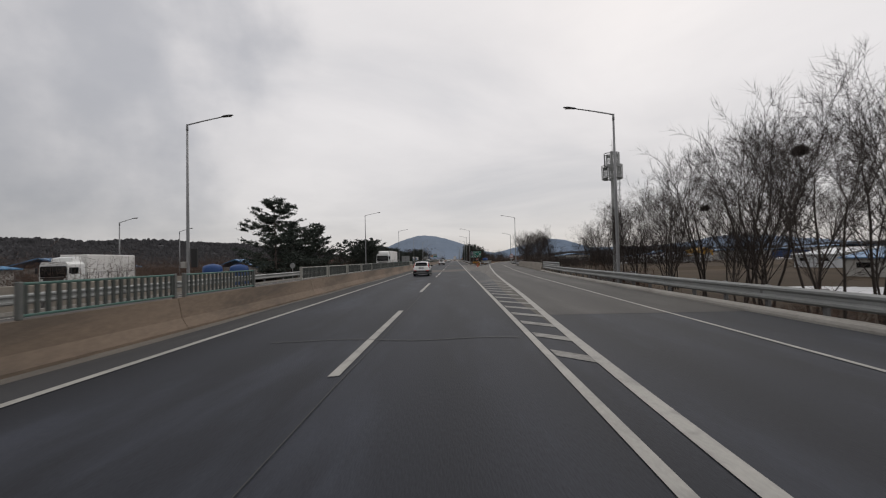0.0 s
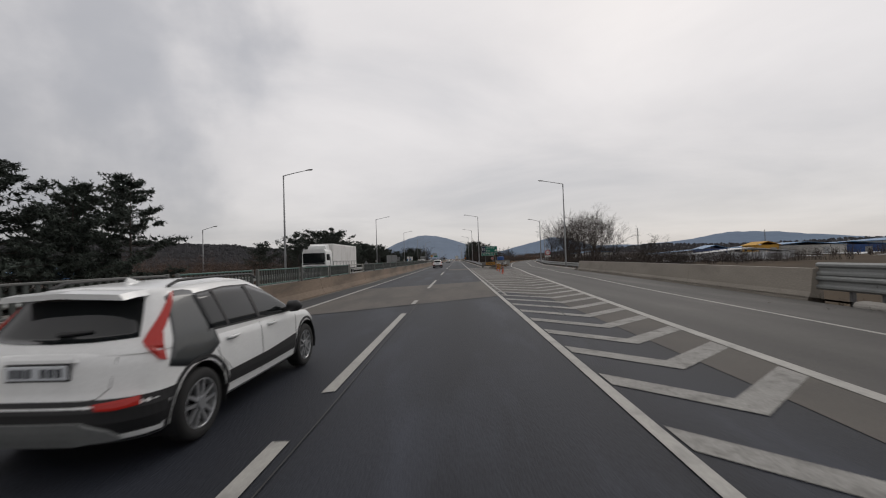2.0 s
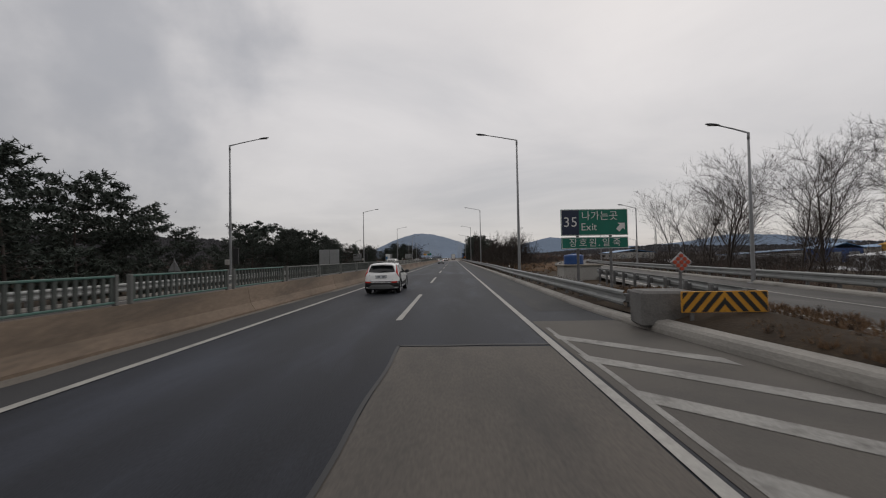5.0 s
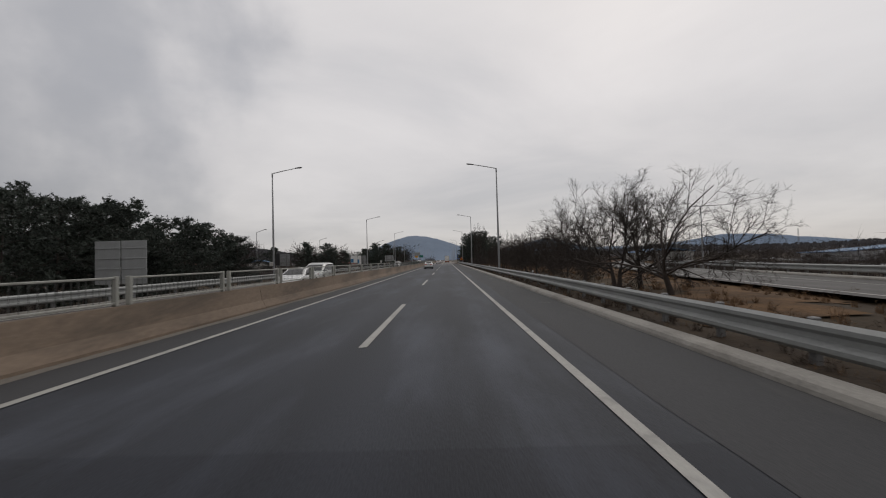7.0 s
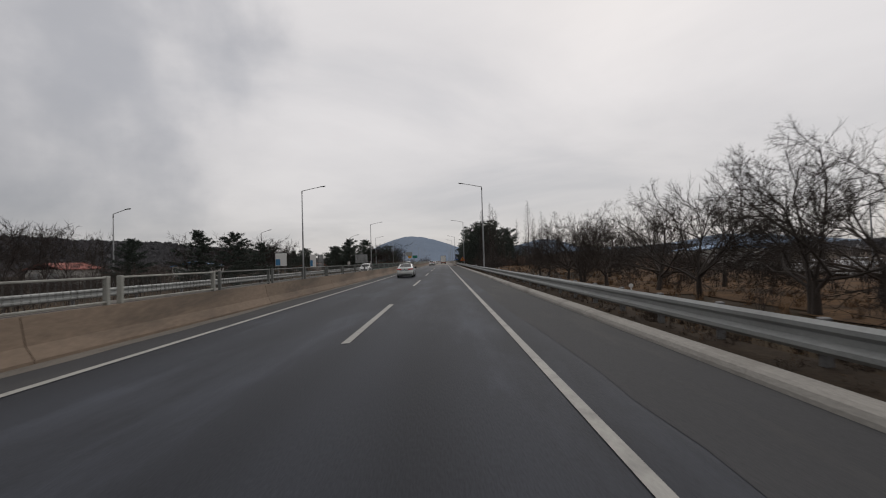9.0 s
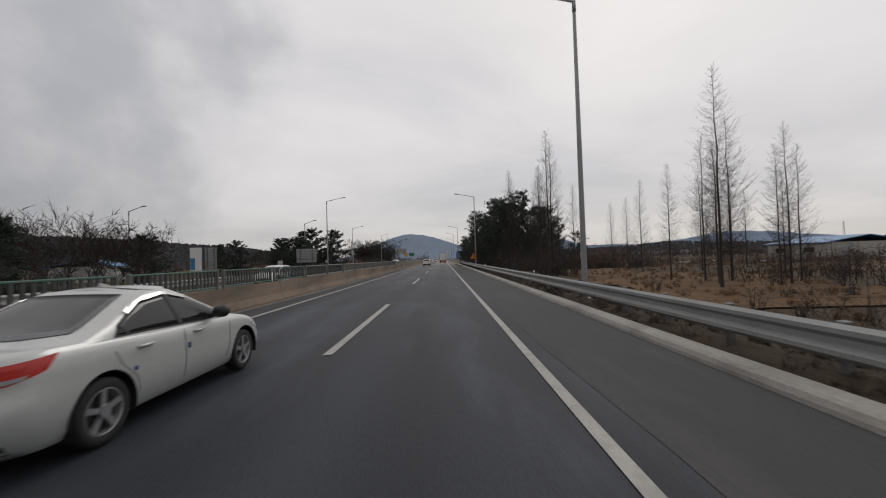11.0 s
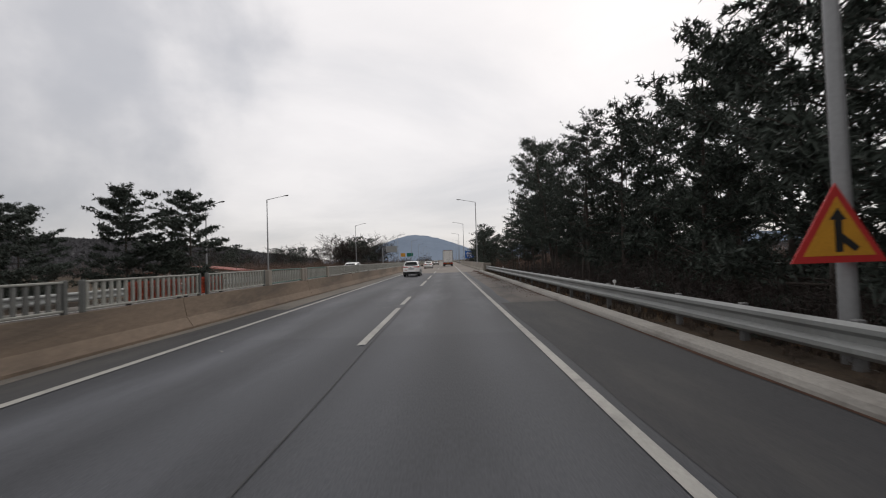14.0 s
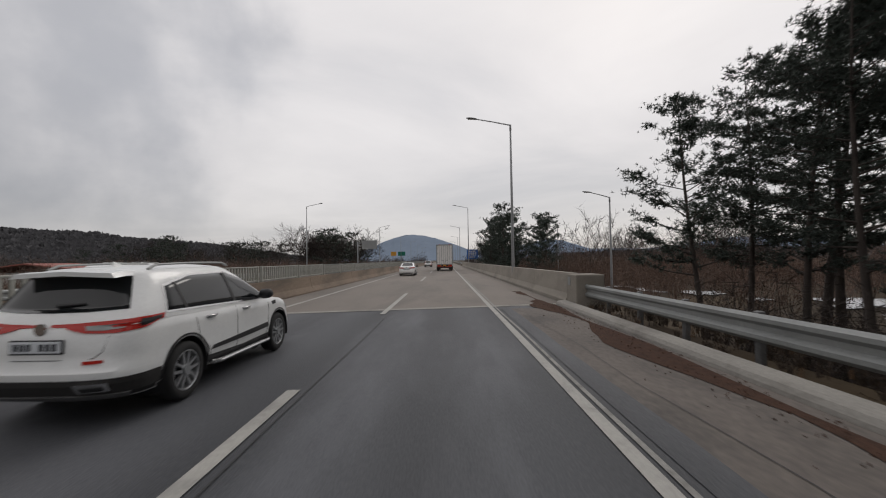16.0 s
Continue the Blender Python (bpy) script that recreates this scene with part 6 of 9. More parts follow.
def exit_sign():
    t = thing("exit_sign", "green exit sign with white lettering on two steel posts", "road sign", at=pose(6.15, 114.0, 0, 0, 0, 4))
    for x in (-0.75, 0.75):
        part("post", Geo().tube([(x, 0.07, -0.5), (x, 0.07, 3.7)], [0.06, 0.06], 10), GALV_DARK, t)
    up = part("upper_panel", Geo().box((0, 0, 3.24), (3.05, 0.06, 1.18), 0.02), SIGN_GREEN, t)
    lo = part("lower_panel", Geo().box((0, 0, 2.32), (3.05, 0.06, 0.52), 0.02), SIGN_GREEN, t)
    part("number_field", Geo().box((-1.10, -0.036, 3.24), (0.78, 0.012, 1.1), 0.004), SIGN_NAVY, up)
    for o, zc, w, h in ((up, 3.24, 3.0, 1.13), (lo, 2.32, 3.0, 0.47)):
        b = Geo()
        for s in (-1, 1):
            b.box((s * w / 2, -0.034, zc), (0.022, 0.006, h)).box((0, -0.034, zc + s * h / 2), (w, 0.006, 0.022))
        part("border", b, SIGN_WHITE, o)
    R = Matrix.Rotation(radians(90), 4, "X")

    def put(words, size, x, z, o):
        lettering("lettering", words, size, SIGN_WHITE, o, Matrix.Translation((x, -0.045, z)) @ R)
    for k, w in enumerate("35"):
        put(w, 0.62, -1.27 + 0.34 * k, 3.24, up)
    for k, w in enumerate("\ub098\uac00\ub294\uacf3"):
        put(w, 0.44, -0.40 + 0.42 * k, 3.50, up)
    for w, x in (("E", -0.52), ("x", -0.28), ("i", -0.10), ("t", 0.02)):
        put(w, 0.46, x, 3.02, up)
    for w, x in (("\uc7a5", -1.0), ("\ud638", -0.55), ("\uc6d0", -0.10), (".", 0.18), ("\uc77c", 0.50), ("\uc8fd", 0.98)):
        put(w, 0.40, x, 2.31, lo)
    a = Geo()
    for vs in (((-0.20, -0.06), (-0.06, -0.20), (0.12, -0.02), (-0.02, 0.12)), ((-0.12, 0.20), (0.20, -0.12), (0.20, 0.20))):
        k = len(vs)
        a.add([(1.17 + p, -0.041, 3.0 + q) for p, q in vs], [tuple(range(k))])
    part("arrow", a, SIGN_WHITE, up)


exit_sign()


def chevron_board():
    t = thing("chevron_board", "yellow and black chevron board at the end of the gore", "warning board", at=Matrix.Translation((5.66, 104.87, 0.24)) @ Matrix.Rotation(radians(-2), 4, "Z") @ Matrix.Diagonal((0.82, 0.82, 0.82, 1)))
    part("board", Geo().box((0, 0, 0.58), (2.2, 0.05, 0.56), 0.01), YELLOW, t)
    b = Geo()

    for s in (-1, 1):
        for k in range(-2, 5):
            a, w, run = 0.02 + 0.30 * k, 0.15, 0.44
            rows = []
            for q in range(9):
                u = q / 8
                lo, hi = a + run * u, a + w + run * u
                rows.append((max(0.0, min(1.08, lo)), max(0.0, min(1.08, hi)), 0.84 - 0.52 * u))
            for p, q in zip(rows[:-1], rows[1:]):
                if p[1] - p[0] > 0.001 or q[1] - q[0] > 0.001:
                    f = [(s * p[0], -0.03, p[2]), (s * p[1], -0.03, p[2]), (s * q[1], -0.03, q[2]), (s * q[0], -0.03, q[2])]
                    b.add(f, [(0, 1, 2, 3) if s < 0 else (3, 2, 1, 0)])
    part("stripe_pattern", b, BLACK, t)
    for x in (-0.8, 0.8):
        part("leg", Geo().box((x, 0.06, 0.2), (0.08, 0.06, 0.9), 0.01), GALV_DARK, t)
    d = thing("diamond_reflector", "orange reflector diamond on a short steel post", "road sign", at=pose(6.05, 107.2, -0.08))
    part("post", post_geo(1.4, 0.04), GALV_DARK, d)
    R = Matrix.Rotation(radians(45), 4, "Y")
    part("plate", Geo().box((0, -0.05, 0), (0.42, 0.03, 0.42), 0.01, Matrix.Translation((0, 0, 1.62)) @ R), RIM, d)
    for i in (-1, 0, 1):
        for j in (-1, 0, 1):
            part("reflector", Geo().disc((0, 0, 0), 0.055, "y", 12, 0.02), ORANGE, d, "round orange reflector",
                 at=Matrix.Translation((0, -0.075, 1.62)) @ R @ Matrix.Translation((i * 0.125, 0, j * 0.125)))
    single("rail_end_block", Geo().box((0, 0, 0.36), (1.15, 0.85, 0.84), 0.06), OLD_BLOCK, "weathered grey concrete end block of the gore guard rail", "end block", at=pose(4.75, 105.75, 0.14, 0, 0, -6))
    w = thing("signal_post", "grey solar-powered warning lamp box on a steel post in dry grass", "signal post", at=pose(6.05, 101.35, 0.42))
    part("post", Geo().tube([(0, 0, -0.4), (0, 0, 1.66)], [0.045, 0.045], 10), GALV_DARK, w)
    part("cabinet", Geo().box((0.16, 0.02, 1.55), (0.36, 0.28, 0.36), 0.03), CHASSIS, w, "dark weathered metal cabinet")
    part("lamp", Geo().box((-0.10, -0.08, 1.56), (0.13, 0.14, 0.40), 0.03), RUST_LAMP, w, "faded rusty lamp unit")
    part("solar_panel", Geo().box((0.02, 0, 0), (0.72, 0.5, 0.035), 0.008, Matrix.Translation((0.05, 0, 1.92)) @ Matrix.Rotation(radians(14), 4, "Y")), CHASSIS, w, "dark tilted solar panel")
    part("bracket", Geo().tube([(0, 0, 1.6), (0.03, 0, 1.90)], [0.03, 0.03], 8), GALV_DARK, w)


chevron_board()


def crash_cushion():
    t = thing("crash_cushion", "grey steel crash cushion with a black and yellow nose", "crash cushion",
              at=Matrix.Translation((5.85, 95.25, 0)) @ Matrix.Rotation(radians(-6), 4, "Z") @ Matrix.Diagonal((0.80, 0.62, 1.0, 1)))
    for s in (-1, 1):
        for z in (0.08, 0.26, 0.44):
            part("side_beam", Geo().sweep([(0, 0), (0.05 * s, 0.04), (0.05 * s, 0.11), (0, 0.16), (-0.02 * s, 0.16), (-0.02 * s, 0)][::s],
                                          [(0.30 * s, 0.15, z), (0.31 * s, 4, z), (0.34 * s, 7.6, z)]), GALV, t)
    part("top_cover", Geo().sweep([(0.37 * math.cos(math.pi * k / 10), 0.30 * math.sin(math.pi * k / 10)) for k in range(10, -1, -1)], [(0, 0.02, 0.58), (0, 7.6, 0.58)]), GALV, t)
    nose = part("nose", Geo().sweep([(-0.35, 0.0), (-0.35, 0.50)] + [(0.35 * math.cos(math.pi * k / 10), 0.50 + 0.29 * math.sin(math.pi * k / 10)) for k in range(9, 0, -1)] + [(0.35, 0.50), (0.35, 0.0)], [(0, -0.02, 0.06), (0, 0.16, 0.06)]), YELLOW, t)
    b = Geo()
    for k in range(3):
        z = 0.10 + 0.22 * k
        b.add([(-0.32, -0.026, z), (0, -0.026, z + 0.20), (0.32, -0.026, z), (0.32, -0.026, z + 0.11), (0, -0.026, z + 0.31), (-0.32, -0.026, z + 0.11)],
              [(0, 1, 4, 5), (1, 2, 3, 4)])
    part("stripe_pattern", b, BLACK, nose)
    part("base_plate", Geo().box((0, 3.8, 0.03), (0.5, 7.4, 0.05), 0.01), GALV_DARK, t)


crash_cushion()

for x, y, h in ((4.62, 80.0, 0.74), (5.06, 83.0, 0.74), (5.02, 86.7, 0.72), (5.05, 89.6, 0.72)):
    t = thing("delineator_post", "scuffed orange plastic delineator post in the gore", "delineator", at=pose(x, y, 0.012, rnd(-2, 2), rnd(-2, 2), 0),
              group="delineator posts of the gore")
    part("base", Geo().tube([(0, 0, 0), (0, 0, 0.035), (0, 0, 0.07)], [0.13, 0.12, 0.05], 14), ORANGE, t)
    part("tube", Geo().tube([(0, 0, 0.05), (0, 0, h - 0.03), (0, 0, h)], [0.042, 0.042, 0.03], 12), ORANGE, t)
    for z in (0.48, 0.60):
        part("band", Geo().tube([(0, 0, z), (0, 0, z + 0.06)], [0.0435, 0.0435], 12, cap=False), RAIL_DARK, t, "dirty reflective band")


def round_sign(x, y, ring, label, words="", back=False):
    t = thing("speed_sign" if not back else "round_sign", label, "road sign", at=pose(x, y, min(0, rise(x, y)) + 0.2))
    part("post", post_geo(2.9 if not back else 1.9, 0.04), GALV, t)
    if back:
        part("disc", Geo().disc((0, 0, 1.55), 0.32, "y", 24, 0.02), SIGN_BACK, t)
        return
    part("disc", Geo().disc((0, -0.05, 2.25), 0.45, "y", 28, 0.02), ring, t)
    part("face", Geo().disc((0, -0.066, 2.25), 0.34, "y", 28, 0.014), SIGN_WHITE, t)
    part("plate", Geo().box((0, -0.05, 1.62), (0.9, 0.02, 0.26), 0.004), SIGN_WHITE, t, "white plate with unreadable dark lettering")
    b = Geo()
    for k in range(5):
        b.box((-0.3 + 0.15 * k, -0.065, 1.62), (0.10, 0.006, 0.12))
    part("marking", b, BAR, t)
    part("flasher", Geo().box((0.16, 0, 2.85), (0.34, 0.2, 0.10), 0.02, Matrix.Identity(4)), SIGN_WHITE, t)
    for k, w in enumerate(words):
        lettering("lettering", w, 0.42, BLACK, t, Matrix.Translation((-0.13 + 0.26 * k, -0.078, 2.25)) @ Matrix.Rotation(radians(90), 4, "X"))


round_sign(15.2, 105.8, SIGN_RED, "round red-rimmed speed limit sign above a white plate", "50")
round_sign(-19.6, 47.0, SIGN_RED, "grey back of a round road sign on a post", back=True)

t = thing("merge_sign", "orange triangular merge warning sign on the lamp post", "road sign", at=pose(5.14, 274.0, 1.15))
part("triangle", Geo().add([(-0.62, 0, 0.36), (0.62, 0, 0.36), (0, 0, 1.40), (-0.62, 0.02, 0.36), (0.62, 0.02, 0.36), (0, 0.02, 1.40)],
                           [(0, 1, 2), (5, 4, 3), (0, 3, 4, 1), (1, 4, 5, 2), (2, 5, 3, 0)]), SIGN_RED, t)
part("face", Geo().add([(-0.47, -0.006, 0.45), (0.47, -0.006, 0.45), (0, -0.006, 1.23)], [(0, 1, 2)]), YELLOW, t)
part("symbol", Geo().add([(-0.05, -0.012, 0.5), (0.05, -0.012, 0.5), (0.05, -0.012, 0.92), (0.11, -0.012, 0.92), (0, -0.012, 1.08), (-0.11, -0.012, 0.92), (-0.05, -0.012, 0.92),
                          (0.05, -0.012, 0.62), (0.20, -0.012, 0.50), (0.26, -0.012, 0.56), (0.05, -0.012, 0.74)],
                         [(0, 1, 2, 6), (6, 2, 3, 4, 5), (7, 8, 9, 10)]), BLACK, t)
part("bracket", Geo().box((0, 0.06, 0.62), (0.3, 0.09, 0.05), 0.01).box((0, 0.06, 0.9), (0.2, 0.09, 0.05), 0.01), GALV_DARK, t)


def sign_board(x, y, w, z0, z1, turn, label, face, name="sign_board", ribs=True, blue=False, posts=2):
    t = thing(name, label, "road sign", at=pose(x, y, rise(x, y), 0, 0, turn))
    b = -rise(x, y)
    for s in ((-0.3, 0.3) if posts == 2 else (0,)):
        part("post", Geo().tube([(s * w, 0.08 if face != SIGN_BACK else -0.08, -0.4), (s * w, 0.08 if face != SIGN_BACK else -0.08, z1 + b)], [0.06, 0.06], 8), GALV_DARK, t)
    n = 9 if ribs else 1
    for k in range(n):
        h = (z1 - z0) / n
        part("panel", Geo().box((0, 0, z0 + b + h * (k + 0.5)), (w, 0.05, h - (0.0 if not ribs else 0.09 if k == 2 else 0.025)), 0.006), face, t)
    if blue:
        part("blue_field", Geo().box((-w * 0.27, -0.03, z0 + b + (z1 - z0) * 0.30), (w * 0.42, 0.012, (z1 - z0) * 0.5), 0.003), BLUE_SHEET, t, "blue lower field of the board")
    return t


sign_board(-19.6, 269.0, 2.9, 1.75, 3.75, 0, "grey ribbed back of a road sign on two posts", SIGN_BACK)
sign_board(-22.5, 188.5, 1.9, 1.5, 3.1, 0, "grey ribbed back of a road sign on two posts", SIGN_BACK)
sign_board(-26.4, 254.0, 1.15, 1.2, 3.7, 12, "tall white information board with a blue field", SIGN_WHITE, blue=True, ribs=False)
sign_board(-25.0, 254.4, 1.15, 1.2, 3.7, 12, "tall grey ribbed board on two posts", SIGN_BACK)
sign_board(10.6, 460.0, 4.2, 2.0, 5.6, 0, "blue road sign with unreadable white lettering", SIGN_BLUE, ribs=False)
sign_board(-21.5, 226.0, 1.5, 1.6, 3.3, 0, "blue and white roadside notice on posts", SIGN_WHITE, blue=True, ribs=False)
b = Geo()
for i, (w, z) in enumerate(((2.6, 4.9), (3.2, 4.2), (2.9, 3.5), (2.2, 2.7))):
    for k in range(4):
        b.box((10.6 - w / 2 + w * (k + 0.5) / 4, 459.95, z - 0.0), (w / 4 - 0.15, 0.02, 0.38))
part("marking", b, SIGN_WHITE, bpy.data.objects["sign_board.004"], at=bpy.data.objects["sign_board.004"].matrix_basis.inverted())
t = thing("warning_triangle", "grey back of a triangular sign on a post", "road sign", at=pose(-19.4, 123.0, 0))
part("post", post_geo(2.1, 0.035), GALV_DARK, t)
part("triangle", Geo().add([(-0.45, 0, 1.2), (0.45, 0, 1.2), (0, 0, 2.0), (-0.45, 0.02, 1.2), (0.45, 0.02, 1.2), (0, 0.02, 2.0)],
                           [(0, 1, 2), (5, 4, 3), (0, 3, 4, 1), (1, 4, 5, 2), (2, 5, 3, 0)]), SIGN_BACK, t)
t = thing("roadside_box", "small pale equipment box on a post", "equipment box", at=pose(-21.6, 264.5, -0.6))
part("post", post_geo(2.1, 0.05), GALV_DARK, t)
part("box", Geo().box((0, 0, 2.35), (0.5, 0.4, 0.7), 0.03), WALL_PALE, t)
t = thing("sign_gantry", "steel gantry with road signs over the carriageway", "sign gantry", at=pose(-24.6, 420, 0))
part("mast", Geo().tube([(0, 0, -0.5), (0, 0, 7.2)], [0.2, 0.15], 10), POLE, t)
part("beam", Geo().tube([(0, 0, 6.9), (5.6, 0, 6.9)], [0.12, 0.10], 8).tube([(0, 0, 6.1), (5.6, 0, 6.1)], [0.10, 0.08], 8), POLE, t)
part("panel", Geo().box((3.4, -0.15, 6.4), (4.2, 0.08, 2.4), 0.02), SIGN_BACK, t)
for nm, x, w, m_, lab in (("direction_sign", -27.5, 4.6, SIGN_GREEN, "green direction sign far along the road"), ("direction_sign", -32.6, 3.4, YELLOW, "orange direction board far along the road")):
    t = thing(nm, lab, "road sign", at=pose(x, 560, 0))
    part("post", Geo().tube([(0, 0.1, -1.5), (0, 0.1, 7.4)], [0.18, 0.15], 8), POLE, t)
    part("panel", Geo().box((0, 0, 6.2), (w, 0.1, 2.6), 0.02), m_, t)
for k in range(8):
    single("rail_reflector", Geo().disc((0, 0, 0.09), 0.055, "y", 14, 0.02).box((0, 0, 0.02), (0.03, 0.02, 0.08)), SIGN_WHITE, "round white reflector on top of the guard rail",
           "reflector", at=pose(5.12, 134 + 24.5 * k, 0.79), group="reflectors on the guard rail")


# ---------------------------------------------------------------- mast, tanks, buildings
def radio_mast():
    t = thing("radio_mast", "grey steel radio mast with ringed antenna screens and ladder", "radio mast", at=pose(20.75, 51.2, rise(20.75, 51.2)))
    H = 13.7
    part("pole", Geo().tube([(0, 0, -0.4), (0, 0, 1.0), (0, 0, H + 3.6)], [0.27, 0.25, 0.17], 18), GALV, t, smooth=True)
    part("footing", Geo().box((0, 0, 0.15), (1.6, 1.6, 0.7), 0.05), PARAPET, t)
    for lvl, (z, r, n, h) in enumerate(((H, 1.28, 8, 1.75), (H + 1.6, 0.95, 6, 1.75))):
        for dz in (0.05, h - 0.05):
            ring = [(r * math.cos(a) * 0.97, r * math.sin(a) * 0.97, z + dz) for a in [2 * math.pi * k / 24 for k in range(25)]]
            part("ring", Geo().tube(ring, [0.035] * 25, 6, cap=False), GALV_DARK, t)
            sp = Geo()
            for k in range(6):
                a = 2 * math.pi * k / 6
                sp.tube([(0, 0, z + dz), (r * math.cos(a), r * math.sin(a), z + dz)], [0.03, 0.03], 5)
            part("hub_frame", sp, GALV_DARK, t)
        for k in range(n):
            if (k + lvl) % 5 == 4:
                continue
            a0 = 2 * math.pi * (k + 0.06) / n
            a1 = 2 * math.pi * (k + 0.90) / n
            g, cols_, rows_ = Geo(), 12, 14
            for j in range(rows_ + 1):
                for i in range(cols_ + 1):
                    a = a0 + (a1 - a0) * i / cols_
                    g.v.append((r * math.cos(a), r * math.sin(a), z + h * j / rows_))
            for j in range(rows_):
                for i in range(cols_):
                    inner = 2 <= i < cols_ - 2 and 3 <= j < rows_ - 3
                    if inner and (i + j) % 2 == 0:
                        continue
                    q = j * (cols_ + 1) + i
                    g.f.append((q, q + 1, q + cols_ + 2, q + cols_ + 1))
            ob = part("screen", g, GALV, t)
            s = ob.modifiers.new("thickness", "SOLIDIFY")
            s.thickness = 0.03
    la = Geo()
    for x in (0.42, 0.78):
        la.tube([(x, -0.25, 0.6), (x, -0.25, H + 0.2)], [0.025, 0.025], 6)
    for k in range(44):
        la.tube([(0.42, -0.25, 0.8 + 0.3 * k), (0.78, -0.25, 0.8 + 0.3 * k)], [0.014, 0.014], 4)
    part("ladder", la, GALV_DARK, t)
    cage = Geo()
    for k in range(15):
        z = 2.6 + 0.8 * k
        cage.tube([(0.62 + 0.36 * math.cos(a), -0.25 - 0.45 + 0.42 * math.sin(a) + 0.42, z) for a in [2 * math.pi * q / 14 for q in range(15)]], [0.016] * 15, 4, cap=False)
    for a in (0.3, 1.2, 1.9, 2.8, 4.7):
        cage.tube([(0.62 + 0.36 * math.cos(a), -0.28 + 0.42 * math.sin(a), 2.6), (0.62 + 0.36 * math.cos(a), -0.28 + 0.42 * math.sin(a), H)], [0.014, 0.014], 4)
    part("safety_cage", cage, GALV_DARK, t)
    for z in (5.0, 8.8):
        part("rest_platform", Geo().box((0.7, -0.2, z), (1.3, 0.9, 0.05), 0.01).tube([(0.25, -0.1, z - 0.7), (1.2, -0.2, z - 0.03)], [0.03, 0.03], 5), GALV_DARK, t)
    part("aerial", Geo().tube([(0.1, 0, H + 3.5), (0.1, 0, H + 5.2)], [0.03, 0.015], 5).box((0.1, 0, H + 4.4), (0.5, 0.03, 0.03)), GALV_DARK, t)
    f = thing("screen_fence", "pale grey panel fence round the mast footing", "fence", at=pose(19.9, 51.5, rise(21, 51)))
    for i in range(4):
        part("panel", Geo().box((-2.4 + 1.5 * i, -1.8, 1.0), (1.44, 0.06, 1.5), 0.01), SIGN_BACK, f)
        part("post", Geo().box((-3.15 + 1.5 * i, -1.8, 0.9), (0.07, 0.07, 1.9), 0.01), GALV_DARK, f)


radio_mast()


def water_tank(x, y, z, r, h, name="water_tank", label="blue plastic water tank with a ribbed side"):
    t = thing(name, label, "water tank", at=pose(x, y, z))
    pts, rad = [], []
    for k in range(9):
        q = k / 8
        pts.append((0, 0, h * q * 0.86))
        rad.append(r * (1.0 if k % 2 else 0.97))
    pts += [(0, 0, h * 0.93), (0, 0, h)]
    rad += [r * 0.92, r * 0.45]
    part("body", Geo().tube(pts, rad, 24), TANK_BLUE, t, smooth=True)
    part("lid", Geo().tube([(0, 0, h - 0.01), (0, 0, h + 0.07)], [r * 0.28, r * 0.25], 16), TANK_BLUE, t)
    return t


water_tank(-27.0, 43.0, rise(-27, 43), 1.0, 2.9)
water_tank(-24.8, 44.5, rise(-24.8, 44.5), 1.0, 2.8)
t = thing("pump_hut", "low pale concrete pump hut in the gore", "hut", at=pose(10.4, 130.0, -0.4))
part("body", Geo().box((0, 0, 0.55), (3.0, 2.2, 1.5), 0.03), WALL_PALE, t)
part("roof_slab", Geo().box((0, 0, 1.36), (3.3, 2.5, 0.12), 0.02), PARAPET, t)
water_tank(10.0, 130.0, 1.02, 0.80, 0.85, label="blue plastic water tank on the hut roof")


def shed(name, x, y, w, l, h, roof, turn, label, walls, rise_roof=1.3, doors=2):
    t = thing(name, label, "building", at=pose(x, y, rise(x, y) - 0.1, 0, 0, turn))
    part("wall", Geo().box((0, 0, h / 2), (w, l, h), 0.03), walls, t)
    g = Geo()
    ov = 0.5
    prof = [(-w / 2 - ov, h - 0.15), (0, h + rise_roof), (w / 2 + ov, h - 0.15), (w / 2 + ov, h), (0, h + rise_roof + 0.18), (-w / 2 - ov, h)]
    g.sweep(prof[::-1], [(0, -l / 2 - ov, 0), (0, l / 2 + ov, 0)])
    part("roof", g, roof, t)
    for k in range(doors):
        dx = -w / 2 + w * (k + 0.5) / doors
        part("door", Geo().box((dx, -l / 2 - 0.02, h * 0.38), (min(3, w / doors * 0.6), 0.06, h * 0.74), 0.01), SIGN_BACK, t)
        part("window", Geo().box((-w / 2 - 0.02, -l / 2 + l * (k + 0.5) / doors, h * 0.62), (0.06, l / doors * 0.35, h * 0.25), 0.01), GLASS, t)
    return t


for i, (x, y, w, l, h, rf, tn, wl_) in enumerate(((150, 225, 40, 18, 4.0, ROOF_BLUE, 8, WALL_PALE), (185, 240, 34, 16, 4.5, ROOF_BLUE, -5, TANK_BLUE), (120, 240, 46, 10, 2.6, ROOF_BLUE, 2, FILM),
                                                  (230, 250, 50, 22, 6, ROOF_BLUE, 4, WALL_PALE), (126, 208, 9, 8, 4.8, WALL_YELLOW, 0, WALL_YELLOW), (108, 212, 10, 7, 4.2, ROOF_BLUE, 0, TANK_BLUE),
                                                  (95, 175, 30, 7, 2.2, FILM, 3, FILM), (70, 60, 22, 9, 3.0, ROOF_BLUE, 20, WALL_PALE), (95, 95, 26, 9, 3.2, FILM, 10, FILM), (88, 300, 22, 12, 4, ROOF_BLUE, 10, WALL_PALE))):
    shed("farm_shed", x, y, w, l, h, rf, tn, "low farm shed with a metal roof across the field" if rf is not FILM else "pale plastic greenhouse across the field", wl_)
shed("farm_building", -64, 372, 22, 9, 1.8, ROOF_RED, 6, "low building with a faded red roof", WALL_PALE)
